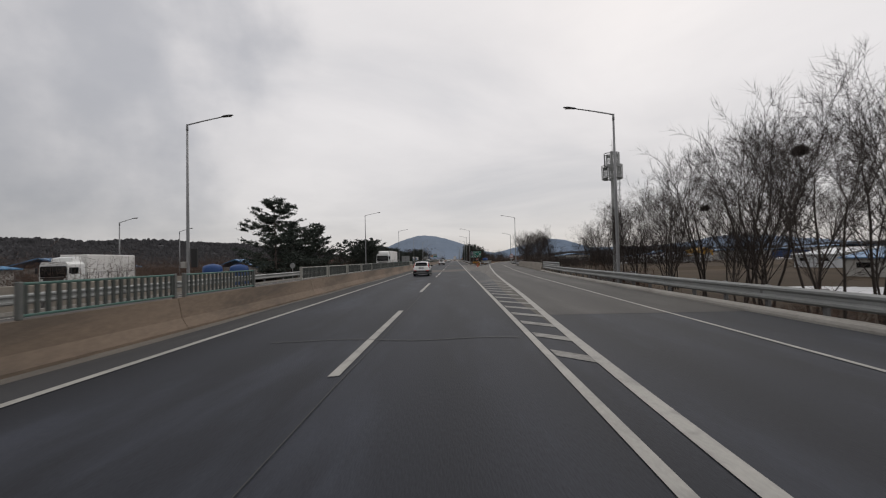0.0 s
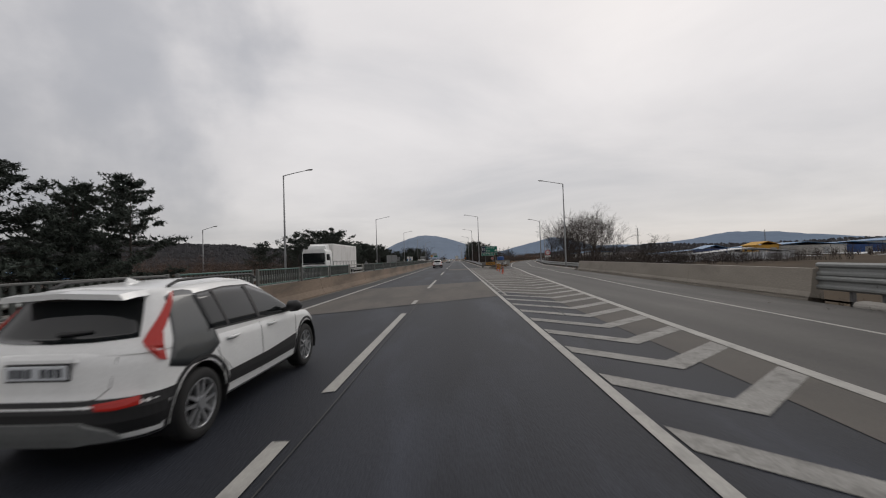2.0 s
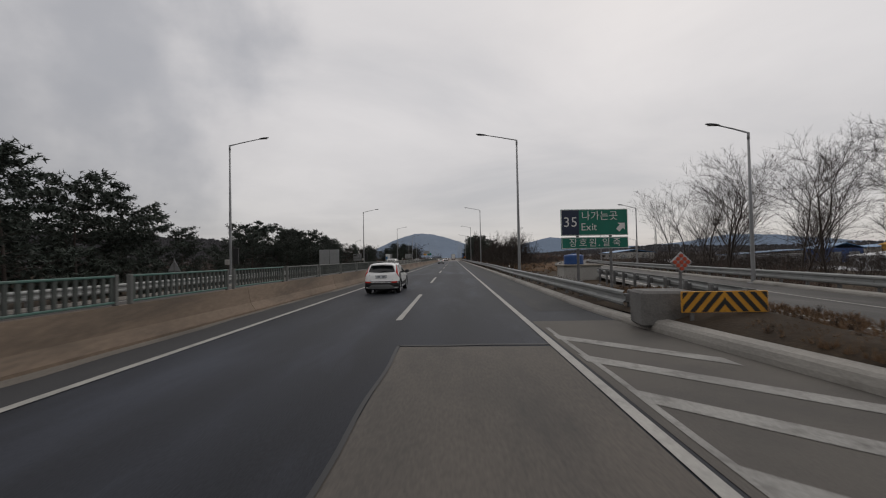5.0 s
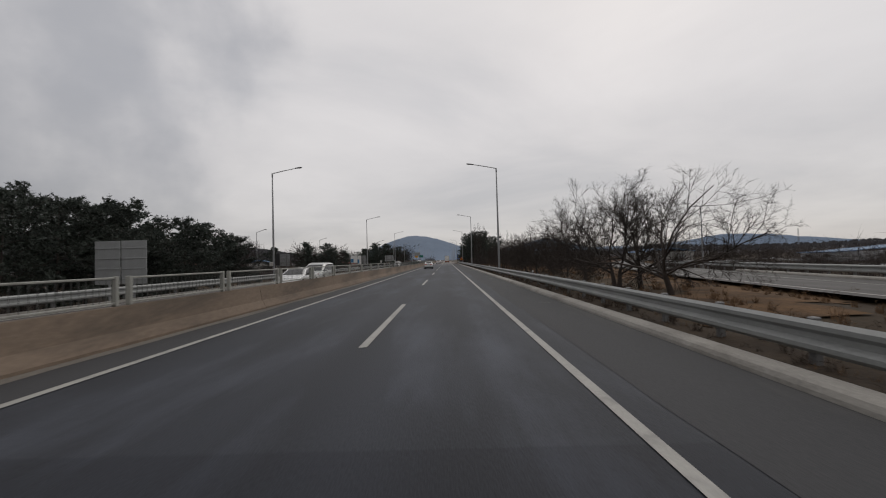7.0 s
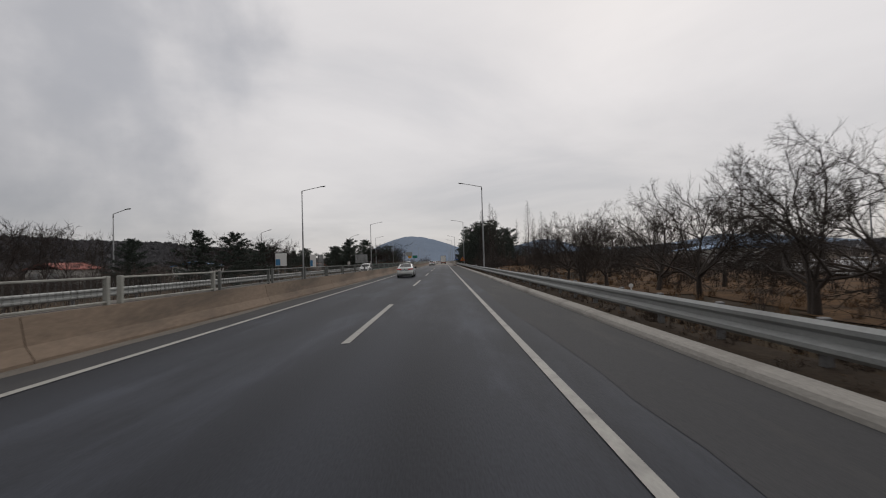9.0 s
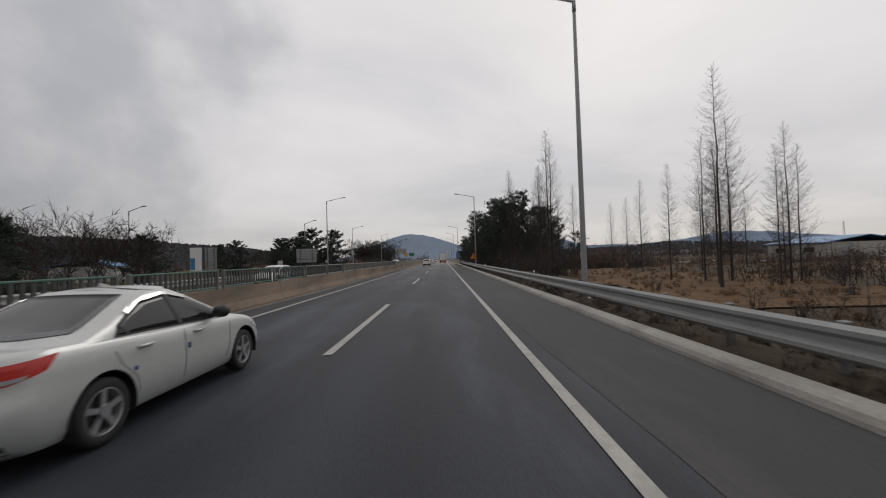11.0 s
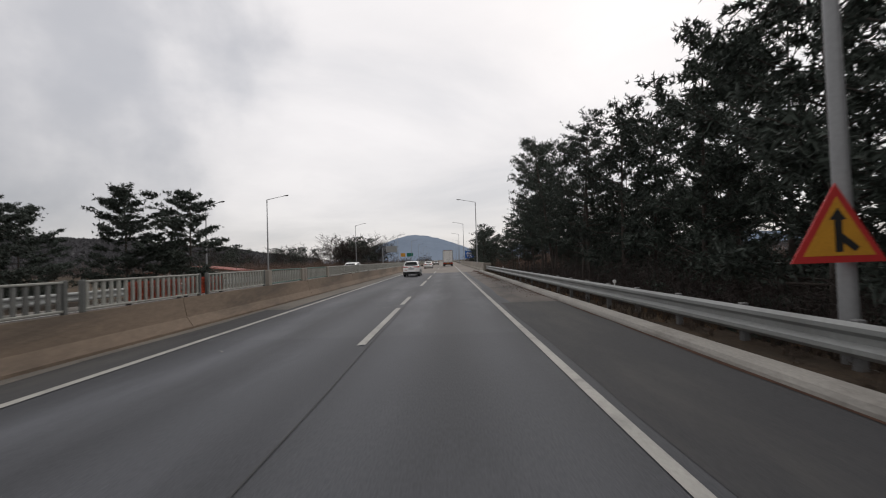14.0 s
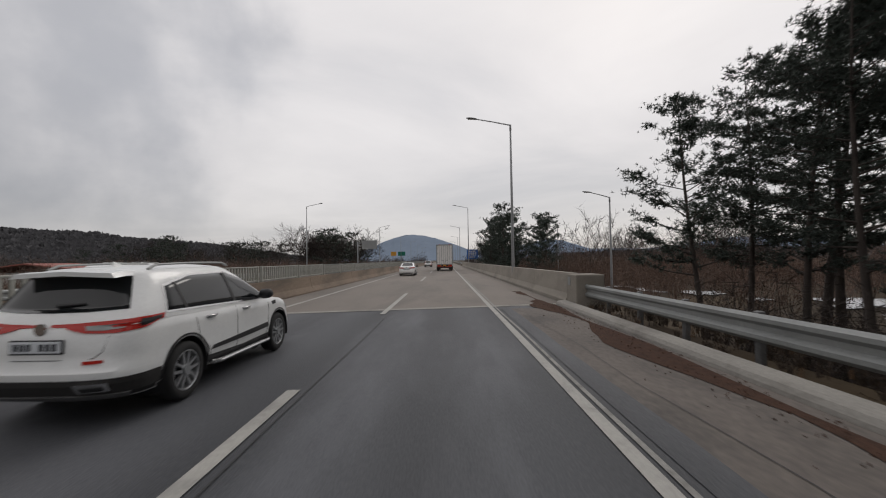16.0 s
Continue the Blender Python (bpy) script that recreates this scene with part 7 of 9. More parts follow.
shed("farm_shed", -40, 73, 7, 5, 2.3, ROOF_BLUE, 5, "small shed with a blue metal roof", WALL_PALE)
shed("farm_shed", -58, 58, 14, 8, 2.8, ROOF_BLUE, -8, "long shed with a blue metal roof", WALL_PALE)
shed("farm_shed", -62, 40, 20, 9, 3.0, BLUE_SHEET, 3, "long shed under blue sheeting", WALL_PALE)
shed("farm_building", -78, 300, 12, 9, 3.5, ROOF_BLUE, 15, "pale house across the field", WALL_PALE)
shed("farm_building", -85, 262, 10, 8, 3.5, ROOF_RED, -10, "pale house across the field", WALL_PALE)
single("retaining_wall", Geo().box((0, 0, 0.3), (0.35, 34, 1.6), 0.03), PARAPET, "low pale concrete wall beyond the oncoming carriageway", "wall", at=pose(-22.5, 22, -0.2), kind="structure")
for i, (x, y) in enumerate(((60, 260), (130, 330))):
    t = thing("lattice_mast", "thin far-off lattice mast above the fields", "mast", at=pose(x * 4, y * 2.2, -2))
    g = Geo()
    for s in ((-1, -1), (1, -1), (1, 1), (-1, 1)):
        g.tube([(s[0] * 1.2, s[1] * 1.2, 0), (s[0] * 0.4, s[1] * 0.4, 36)], [0.18, 0.14], 4)
    for k in range(12):
        w0, w1 = 1.2 - 0.8 * k / 12, 1.2 - 0.8 * (k + 1) / 12
        g.tube([(-w0, -w0, 3 * k), (w1, -w1, 3 * k + 3)], [0.1, 0.1], 3).tube([(w0, -w0, 3 * k), (-w1, -w1, 3 * k + 3)], [0.1, 0.1], 3)
    part("frame", g, GALV_DARK, t)
for x, y, z, r in ((18.9, 21.2, 7.2, 0.42), (18.1, 28.2, 5.0, 0.33)):
    g = Geo()
    rr = np.random.default_rng(int(x * 10))
    for _ in range(120):
        d = Vector(rr.normal(size=3))
        d.normalize()
        e = Vector((d.y, -d.x, rr.normal() * 0.3)) * r * 0.8
        c = Vector((d.x, d.y, d.z * 0.75)) * r * 0.8
        g.tube([c - e * 0.6, c + e * 0.6], [0.02, 0.012], 3, cap=False)
    g.tube([(0, 0, -r * 0.6), (0, 0, 0), (0, 0, r * 0.6)], [r * 0.5, r * 0.85, r * 0.4], 10)
    single("bird_nest", g, NEST, "dark round twig nest in a leafless tree", "nest", at=pose(x, y, z), group="nests in the trees")

# orange ribbed sheets behind the fence
for ya in (278.2, 280.3):
    t = thing("orange_sheet", "faded orange ribbed plastic sheet standing on the barrier", "plastic sheet", at=pose(BAR_X - 0.07, ya, TOP), group="orange sheets on the median")
    part("sheet", Geo().box((0, 1.0, 0.30), (0.012, 1.95, 0.52), 0.003), ORANGE, t)
    for k in range(5):
        part("rib", Geo().box((0.012, 1.0, 0.08 + 0.105 * k), (0.022, 1.95, 0.04), 0.008), ORANGE, t)
    for q in (0.1, 1.9):
        part("foot", Geo().box((-0.01, q, 0.02), (0.05, 0.12, 0.04), 0.008), TRIM, t)

# two pale panels on posts beyond the oncoming carriageway, seen from the back
t = thing("road_sign", "pale grey back of a double road sign on two posts", "road sign", at=pose(-19.6, 158.0, 0))
for q in (-0.75, 0.75):
    part("post", Geo().tube([(q, 0.06, -1.2), (q, 0.06, 3.3)], [0.06, 0.06], 10), POLE, t)
    part("panel", Geo().box((q * 1.07, 0, 2.1), (1.52, 0.05, 2.6), 0.01), SIGN_BACK, t)
    for k in range(4):
        part("stiffener", Geo().box((q * 1.07, -0.04, 1.1 + 0.62 * k), (1.46, 0.04, 0.07), 0.01), SIGN_BACK, t)

# small reflectors fixed to the face of the barrier
for z, q in ((0.62, -7.425), (0.21, -7.285)):
    t = thing("barrier_reflector", "small black reflector with a white lens on the barrier", "reflector", at=pose(q, 96.2, z), group="reflectors on the barrier")
    part("housing", Geo().box((0, 0, 0), (0.06, 0.13, 0.10), 0.015), TRIM, t)
    part("lens", Geo().box((0.028, -0.045, 0.0), (0.02, 0.06, 0.075), 0.008), SIGN_WHITE, t, "white lens")


# ---------------------------------------------------------------- vehicles
def lerp_rows(rows, v):
    """Linear reading of rows of (v, a, b, ...) at v."""
    if v <= rows[0][0]:
        return rows[0][1:]
    for a, b in zip(rows[:-1], rows[1:]):
        if v <= b[0]:
            t = (v - a[0]) / (b[0] - a[0])
            return tuple(p + (q - p) * t for p, q in zip(a[1:], b[1:]))
    return rows[-1][1:]


def half_outline(w, y0, y1, d0, d1, n0, n1, barrel):
    """Half of a car's plan outline from the middle of the tail to the middle of the nose."""
    pts = []
    for i in range(15):
        th = math.pi / 2 * i / 14
        pts.append((w * math.sin(th) ** (2 / n0), y0 + d0 * (1 - math.cos(th) ** (2 / n0))))
    for i in range(1, 34):
        pts.append((w, y0 + d0 + (y1 - d1 - y0 - d0) * i / 34))
    for i in range(15):
        th = math.pi / 2 * (1 - i / 14)
        pts.append((w * math.sin(th) ** (2 / n1), y1 - d1 * (1 - math.cos(th) ** (2 / n1))))
    mid, half = (y0 + y1) / 2, (y1 - y0) / 2
    return [(x * (1 - barrel * ((y - mid) / half) ** 2), y) for x, y in pts]


def loft(rings, crown_low, crown_top, cols=10):
    """A closed body through half rings of (x, y, z), mirrored, capped below and above by crowned sheets."""
    bm = bmesh.new()
    n = len(rings[0])
    loops = []
    for r in rings:
        right = [bm.verts.new(p) for p in r]
        left = [right[0]] + [bm.verts.new((-p[0], p[1], p[2])) for p in r[1:-1]] + [right[-1]]
        loops.append((right, left))
    for (r0, l0), (r1, l1) in zip(loops[:-1], loops[1:]):
        for i in range(n - 1):
            bm.faces.new((r0[i], r0[i + 1], r1[i + 1], r1[i]))
            bm.faces.new((l0[i], l1[i], l1[i + 1], l0[i + 1]))
    for (right, left), crown, up in ((loops[0], crown_low, False), (loops[-1], crown_top, True)):
        rows = []
        for i in range(n):
            if i in (0, n - 1):
                rows.append([right[i]] * (cols + 1))
                continue
            a = right[i].co
            row = [right[i]]
            for j in range(1, cols):
                s = 1 - 2 * j / cols
                row.append(bm.verts.new((a.x * s, a.y, a.z + crown(a.y) * (1 - s * s) * min(1, a.x / 0.45))))
            rows.append(row + [left[i]])
        for p, q in zip(rows[:-1], rows[1:]):
            for j in range(cols):
                f = []
                for v in ((p[j], q[j], q[j + 1], p[j + 1]) if up else (p[j], p[j + 1], q[j + 1], q[j])):
                    if v not in f:
                        f.append(v)
                if len(f) > 2:
                    bm.faces.new(f)
    bmesh.ops.recalc_face_normals(bm, faces=bm.faces[:])
    return bm


CAR_SHAPES = {
    "suv": dict(L=4.42, sill=0.24, r=0.345, wheels=(0.82, 3.54), belt=((0, 1.0), (0.8, 1.0), (2.0, 0.97), (3.0, 0.955), (3.5, 0.93), (4.0, 0.85), (4.45, 0.70)), roof=(1.535, 1.75, 0.035),
                low=((0, .80, .16, 4.28), (.08, .87, .06, 4.36), (.30, .902, .0, 4.42), (.46, .912, .01, 4.42), (.56, .908, .05, 4.40), (.62, .905, .06, 4.38), (.84, .90, .09, 4.33), (.95, .885, .11, 4.26), (1, .862, .14, 4.20)),
                top=((-.05, .872, .13, 3.50), (.06, .866, .16, 3.37), (.28, .828, .25, 3.13), (.5, .782, .33, 2.88), (.75, .725, .41, 2.58), (.9, .678, .45, 2.38), (.97, .635, .47, 2.26), (1, .57, .50, 2.14)),
                glass=((1.0, 1.045), (1.5, 1.035), (2.1, 1.02), (2.7, 1.005), (3.06, .985)), glass_top=((.93, 1.40), (1.5, 1.44), (2.05, 1.43), (2.46, 1.30), (3.05, 1.0)),
                rear=(.68, 1.10, .56, 1.43), front=(.72, 1.02, .58, 1.44)),
    "sedan": dict(L=4.53, sill=0.20, r=0.32, wheels=(0.95, 3.60), belt=((0, 1.0), (.3, 1.03), (.9, 1.01), (1.6, .975), (3.0, .93), (3.5, .90), (4.1, .80), (4.55, .64)), roof=(1.445, 1.95, 0.035),
                  low=((0, .79, .16, 4.42), (.1, .85, .06, 4.48), (.33, .88, .0, 4.53), (.52, .887, .01, 4.53), (.57, .883, .03, 4.50), (.72, .882, .045, 4.47), (.88, .87, .06, 4.40), (.96, .85, .085, 4.30), (1, .815, .12, 4.2)),
                  top=((-.06, .838, .42, 3.56), (.06, .822, .58, 3.42), (.28, .785, .86, 3.16), (.5, .74, 1.08, 2.90), (.75, .685, 1.34, 2.61), (.9, .64, 1.51, 2.42), (.97, .60, 1.62, 2.30), (1, .53, 1.72, 2.2)),
                  glass=((1.12, 1.015), (1.6, 1.005), (2.1, .985), (2.6, .97), (3.02, .955)), glass_top=((1.22, 1.10), (1.58, 1.31), (2.0, 1.365), (2.38, 1.275), (3.04, .968)),
                  rear=(.63, 1.09, .50, 1.395), front=(.68, 1.0, .52, 1.37)),
    "big": dict(L=4.68, sill=0.27, r=0.355, wheels=(1.02, 3.72), belt=((0, 1.06), (.8, 1.08), (2.0, 1.05), (3.1, 1.03), (3.6, 1.02), (4.2, .94), (4.7, .78)), roof=(1.645, 1.85, 0.032),
                low=((0, .82, .18, 4.52), (.1, .89, .07, 4.61), (.26, .915, .0, 4.68), (.40, .925, .0, 4.68), (.46, .92, .04, 4.66), (.62, .922, .05, 4.63), (.82, .918, .07, 4.58), (.94, .902, .10, 4.5), (1, .875, .14, 4.42)),
                top=((-.05, .888, .12, 3.66), (.06, .88, .15, 3.53), (.28, .842, .25, 3.28), (.5, .795, .34, 3.02), (.75, .738, .43, 2.72), (.9, .69, .48, 2.52), (.97, .645, .51, 2.40), (1, .58, .55, 2.28)),
                glass=((.72, 1.13), (1.4, 1.115), (2.1, 1.095), (2.8, 1.075), (3.20, 1.055)), glass_top=((.80, 1.41), (1.30, 1.52), (2.15, 1.53), (2.62, 1.40), (3.22, 1.07)),
                rear=(.72, 1.20, .58, 1.54), front=(.74, 1.09, .6, 1.54)),
    "van": dict(L=5.10, sill=0.24, r=0.35, wheels=(0.98, 4.04), belt=((0, 1.08), (2, 1.08), (3.6, 1.05), (4.2, 1.0), (4.7, .90), (5.1, .74)), roof=(1.735, 2.0, 0.03),
                low=((0, .84, .14, 4.95), (.1, .92, .05, 5.02), (.3, .955, .0, 5.08), (.5, .965, .01, 5.10), (.6, .96, .03, 5.06), (.82, .955, .04, 5.0), (.95, .94, .06, 4.92), (1, .915, .08, 4.84)),
                top=((-.05, .925, .07, 4.45), (.06, .918, .09, 4.28), (.28, .885, .15, 3.98), (.5, .845, .20, 3.68), (.75, .79, .26, 3.38), (.9, .74, .30, 3.2), (.97, .70, .33, 3.08), (1, .63, .37, 2.98)),
                glass=((.45, 1.16), (1.2, 1.16), (2.4, 1.13), (3.3, 1.10), (3.95, 1.06)), glass_top=((.52, 1.58), (1.2, 1.60), (2.4, 1.59), (3.1, 1.46), (3.98, 1.08)),
                rear=(.78, 1.16, .62, 1.6), front=(.8, 1.1, .62, 1.6))}


class CarBody:
    """Lower body and cabin of one kind of car, lofted through outlines at rising heights, wheel openings cut."""

    def __init__(self, kind):
        c = CAR_SHAPES[kind]
        self.c, self.kind = c, kind
        sedan = kind == "sedan"
        low = []
        for f, w, y0, y1 in c["low"]:
            ring = half_outline(w, y0, y1, 0.50, 0.80, 3.4, 3.0, 0.045)
            low.append([(x, y, c["sill"] + (self.belt(y) - c["sill"]) * f) for x, y in ring])
        top = []
        for g, w, y0, y1 in c["top"]:
            ring = half_outline(w, y0, y1, 0.42 if not sedan else 0.5, 0.42, 3.6, 3.2, 0.03)
            top.append([(x, y, self.belt(y) + (self.roof(y) - self.belt(y)) * g) for x, y in ring])
        self.low_mesh = self.finish(loft(low, lambda y: 0.0, lambda y: 0.055 if y > c["L"] * 0.6 else 0.006), "body", True)
        self.top_mesh = self.finish(loft(top, lambda y: 0.0, lambda y: 0.030), "cabin", False)
        vs, fs = [], []
        for me in (self.low_mesh, self.top_mesh):
            k = len(vs)
            vs += [v.co.copy() for v in me.vertices]
            fs += [[i + k for i in p.vertices] for p in me.polygons]
        self.tree = BVHTree.FromPolygons(vs, fs)

    def belt(self, y):
        return lerp_rows(self.c["belt"], y)[0]

    def roof(self, y):
        z, mid, bow = self.c["roof"]
        return z - bow * ((y - mid) / 1.25) ** 2

    def finish(self, bm, name, cut):
        me = bpy.data.meshes.new(name)
        bm.to_mesh(me)
        bm.free()
        if cut:
            body = new("cutting_body", me)
            temps = []
            for y in self.c["wheels"]:
                tool = bpy.data.meshes.new("cutter")
                tb = bmesh.new()
                bmesh.ops.create_cone(tb, cap_ends=True, segments=44, radius1=self.c["r"] + 0.055, radius2=self.c["r"] + 0.055, depth=3.0,
                                      matrix=Matrix.Translation((0, y, self.c["r"] + 0.01)) @ Matrix.Rotation(radians(90), 4, "Y"))
                tb.to_mesh(tool)
                tb.free()
                ob = new("cutter", tool)
                temps.append(ob)
                m = body.modifiers.new("opening", "BOOLEAN")
                m.operation, m.solver, m.object = "DIFFERENCE", "EXACT", ob
            bpy.context.view_layer.update()
            out = bpy.data.meshes.new_from_object(body.evaluated_get(bpy.context.evaluated_depsgraph_get()))
            for ob in [body] + temps:
                bpy.data.objects.remove(ob)
            me = out
            me.name = name
        me.polygons.foreach_set("use_smooth", [True] * len(me.polygons))
        me.set_sharp_from_angle(angle=radians(38))
        return me

    def painted(self, me, paint):
        k = me.copy()
        k.materials.clear()
        k.materials.append(paint)
        return k

    def cast(self, mode, u, z):
        """The point and normal of the skin seen from the side (u: y), the tail (u: x) or round a corner (u: degrees from the tail or nose)."""
        L = self.c["L"]
        if mode == "side":
            o, d = Vector((2.5, u, z)), Vector((-1, 0, 0))
        elif mode == "tail":
            o, d = Vector((u, -2.0, z)), Vector((0, 1, 0))
        elif mode == "nose":
            o, d = Vector((u, L + 2.0, z)), Vector((0, -1, 0))
        else:
            s = -1 if mode == "tail_corner" else 1
            a = radians(u)
            d = Vector((-math.sin(a), -s * math.cos(a), 0))
            o = Vector((0, 1.2 if s < 0 else L - 1.2, z)) - d * 4
        p, n, _, _ = self.tree.ray_cast(o, d)
        if p is None:
            p, n = o + d * 3.2, -d
        return p, (n if n.dot(d) < 0 else -n)

    def patch(self, mode, a, b, off=0.006, cols=14, rows=6, side=1, skirt=0.012):
        """A panel on the skin between two edges a and b, each a list of (u, z), with its rim turned in."""
        def along(e, t):
            q = t * (len(e) - 1)
            i = min(int(q), len(e) - 2)
            return tuple(m + (k - m) * (q - i) for m, k in zip(e[i], e[i + 1]))
        g = Geo()
        ids = []
        for i in range(cols + 1):
            p, q = along(a, i / cols), along(b, i / cols)
            row = []
            for j in range(rows + 1):
                v = j / rows
                pos, nor = self.cast(mode, p[0] + (q[0] - p[0]) * v, p[1] + (q[1] - p[1]) * v)
                row.append(len(g.v))
                pos = pos + nor * off
                g.v.append((pos.x * side, pos.y, pos.z))
                if i in (0, cols) or j in (0, rows):
                    inn = pos - nor * (off + skirt)
                    row[-1] = (row[-1], len(g.v))
                    g.v.append((inn.x * side, inn.y, inn.z))
                else:
                    row[-1] = (row[-1], None)
            ids.append(row)
        flip = (side < 0) != (mode in ("tail", "tail_corner"))
        for i in range(cols):
            for j in range(rows):
                f = (ids[i][j][0], ids[i + 1][j][0], ids[i + 1][j + 1][0], ids[i][j + 1][0])
                g.f.append(f[::-1] if flip else f)
        rim = [ids[i][0] for i in range(cols + 1)] + [ids[cols][j] for j in range(1, rows + 1)] + [ids[i][rows] for i in range(cols - 1, -1, -1)] + [ids[0][j] for j in range(rows - 1, 0, -1)]
        for p, q in zip(rim, rim[1:] + rim[:1]):
            g.f.append((p[0], p[1], q[1], q[0]))
        return g

    def seam(self, mode, pts, r=0.005, side=1, off=0.0):
        line = []
        for u, z in pts:
            p, n = self.cast(mode, u, z)
            p = p + n * off
            line.append((p.x * side, p.y, p.z))
        return Geo().tube(line, [r] * len(line), 5, cap=True)


BODIES = {k: CarBody(k) for k in CAR_SHAPES}


def wheel_meshes(r, w, spokes, style=0):
    tyre = Geo()
    prof = [(-w / 2, r * 0.64), (-w / 2, r * 0.88), (-w * 0.44, r * 0.96), (-w * 0.34, r), (w * 0.34, r), (w * 0.44, r * 0.96), (w / 2 + 0.004, r * 0.88), (w / 2, r * 0.74), (w * 0.46, r * 0.66)]
    n = 36
    for k in range(n):
        a = 2 * math.pi * k / n
        for x, q in prof:
            tyre.v.append((x, q * math.cos(a), q * math.sin(a)))
    m = len(prof)
    tyre.f = [(k * m + j, k * m + j + 1, ((k + 1) % n) * m + j + 1, ((k + 1) % n) * m + j) for k in range(n) for j in range(m - 1)]
    rim, dark = Geo(), Geo()
    for k in range(spokes):
        M = Matrix.Rotation(2 * math.pi * k / spokes, 4, "X")
        for tw in ((-1, 1) if style == 0 else (0,)):
            b, e = (0.042, 0.026) if style == 0 else (0.050, 0.062)
            o0, o1 = tw * 0.020, tw * r * 0.17
            rim.add([M @ Vector(p) for p in ((w * 0.42, o0 - b / 2, 0.03), (w * 0.42, o0 + b / 2, 0.03), (w * 0.45, o1 + e / 2, r * 0.67), (w * 0.45, o1 - e / 2, r * 0.67),
                                             (w * 0.26, o0 - b / 2, 0.03), (w * 0.26, o0 + b / 2, 0.03), (w * 0.26, o1 + e / 2, r * 0.67), (w * 0.26, o1 - e / 2, r * 0.67))],
                    [(0, 1, 2, 3), (4, 7, 6, 5), (0, 3, 7, 4), (1, 5, 6, 2)])
    for (x0, q0), (x1, q1) in (((w * 0.47, r * 0.71), (w * 0.48, r * 0.66)), ((w * 0.48, r * 0.66), (w * 0.44, r * 0.645)), ((w * 0.44, r * 0.645), (w * 0.1, r * 0.60))):
        k0 = len(rim.v)
        for k in range(n):
            a = 2 * math.pi * k / n
            rim.v += [(x0, q0 * math.cos(a), q0 * math.sin(a)), (x1, q1 * math.cos(a), q1 * math.sin(a))]
        rim.f += [(k0 + 2 * k, k0 + 2 * k + 1, k0 + 2 * ((k + 1) % n) + 1, k0 + 2 * ((k + 1) % n)) for k in range(n)]
    rim.disc((w * 0.42, 0, 0), 0.062, "x", 14, 0.05)
    dark.disc((w * 0.08, 0, 0), r * 0.64, "x", 24, 0.04)
    return tyre.mesh("tyre", RUBBER, True), rim.mesh("rim", RIM), dark.mesh("brake_disc", TRIM)


WHEEL_CAR, WHEEL_OLD = wheel_meshes(0.345, 0.22, 5), wheel_meshes(0.32, 0.20, 5, 1)
WHEEL_BIG, WHEEL_TRUCK = wheel_meshes(0.355, 0.23, 5), wheel_meshes(0.48, 0.28, 8, 1)


def wheels(t, ys, x, r, meshes):
    for y in ys:
        for s in (1, -1):
            w = part("wheel", meshes[0], None, t, "black rubber tyre on its wheel", at=Matrix.Translation((x * s, y, r)) @ Matrix.Rotation(0 if s > 0 else math.pi, 4, "Z"))
            part("rim", meshes[1], None, w, "metal rim with spokes")
            part("brake_disc", meshes[2], None, w)


def arch_geo(B, y, r, z, w, sd, a0=-0.04, a1=1.04):
    """Cladding that follows the rim of a wheel opening on the skin."""
    a = [(y + r * math.cos(math.pi * q), z + r * math.sin(math.pi * q)) for q in [a0 + (a1 - a0) * i / 24 for i in range(25)]]
    b = [(y + (r + w) * math.cos(math.pi * q), z + (r + w) * math.sin(math.pi * q)) for q in [a0 + (a1 - a0) * i / 24 for i in range(25)]]
    return B.patch("side", b, a, 0.012, 24, 2, sd)


def plate(t, B, z, w=0.52, h=0.115):
    p, n = B.cast("tail", 0.0, z)
    pl = part("number_plate", Geo().box((0, p.y - 0.018, z), (w, 0.02, h), 0.004), PLATE, t, "pale number plate")
    part("plate_frame", Geo().box((0, p.y - 0.010, z), (w + 0.03, 0.018, h + 0.03), 0.004), TRIM, pl)
    gb = Geo()
    for k in range(7):
        if k != 3:
            gb.box((-0.195 + 0.065 * k, p.y - 0.030, z), (0.042, 0.006, 0.07))
    part("marking", gb, BAR, pl)


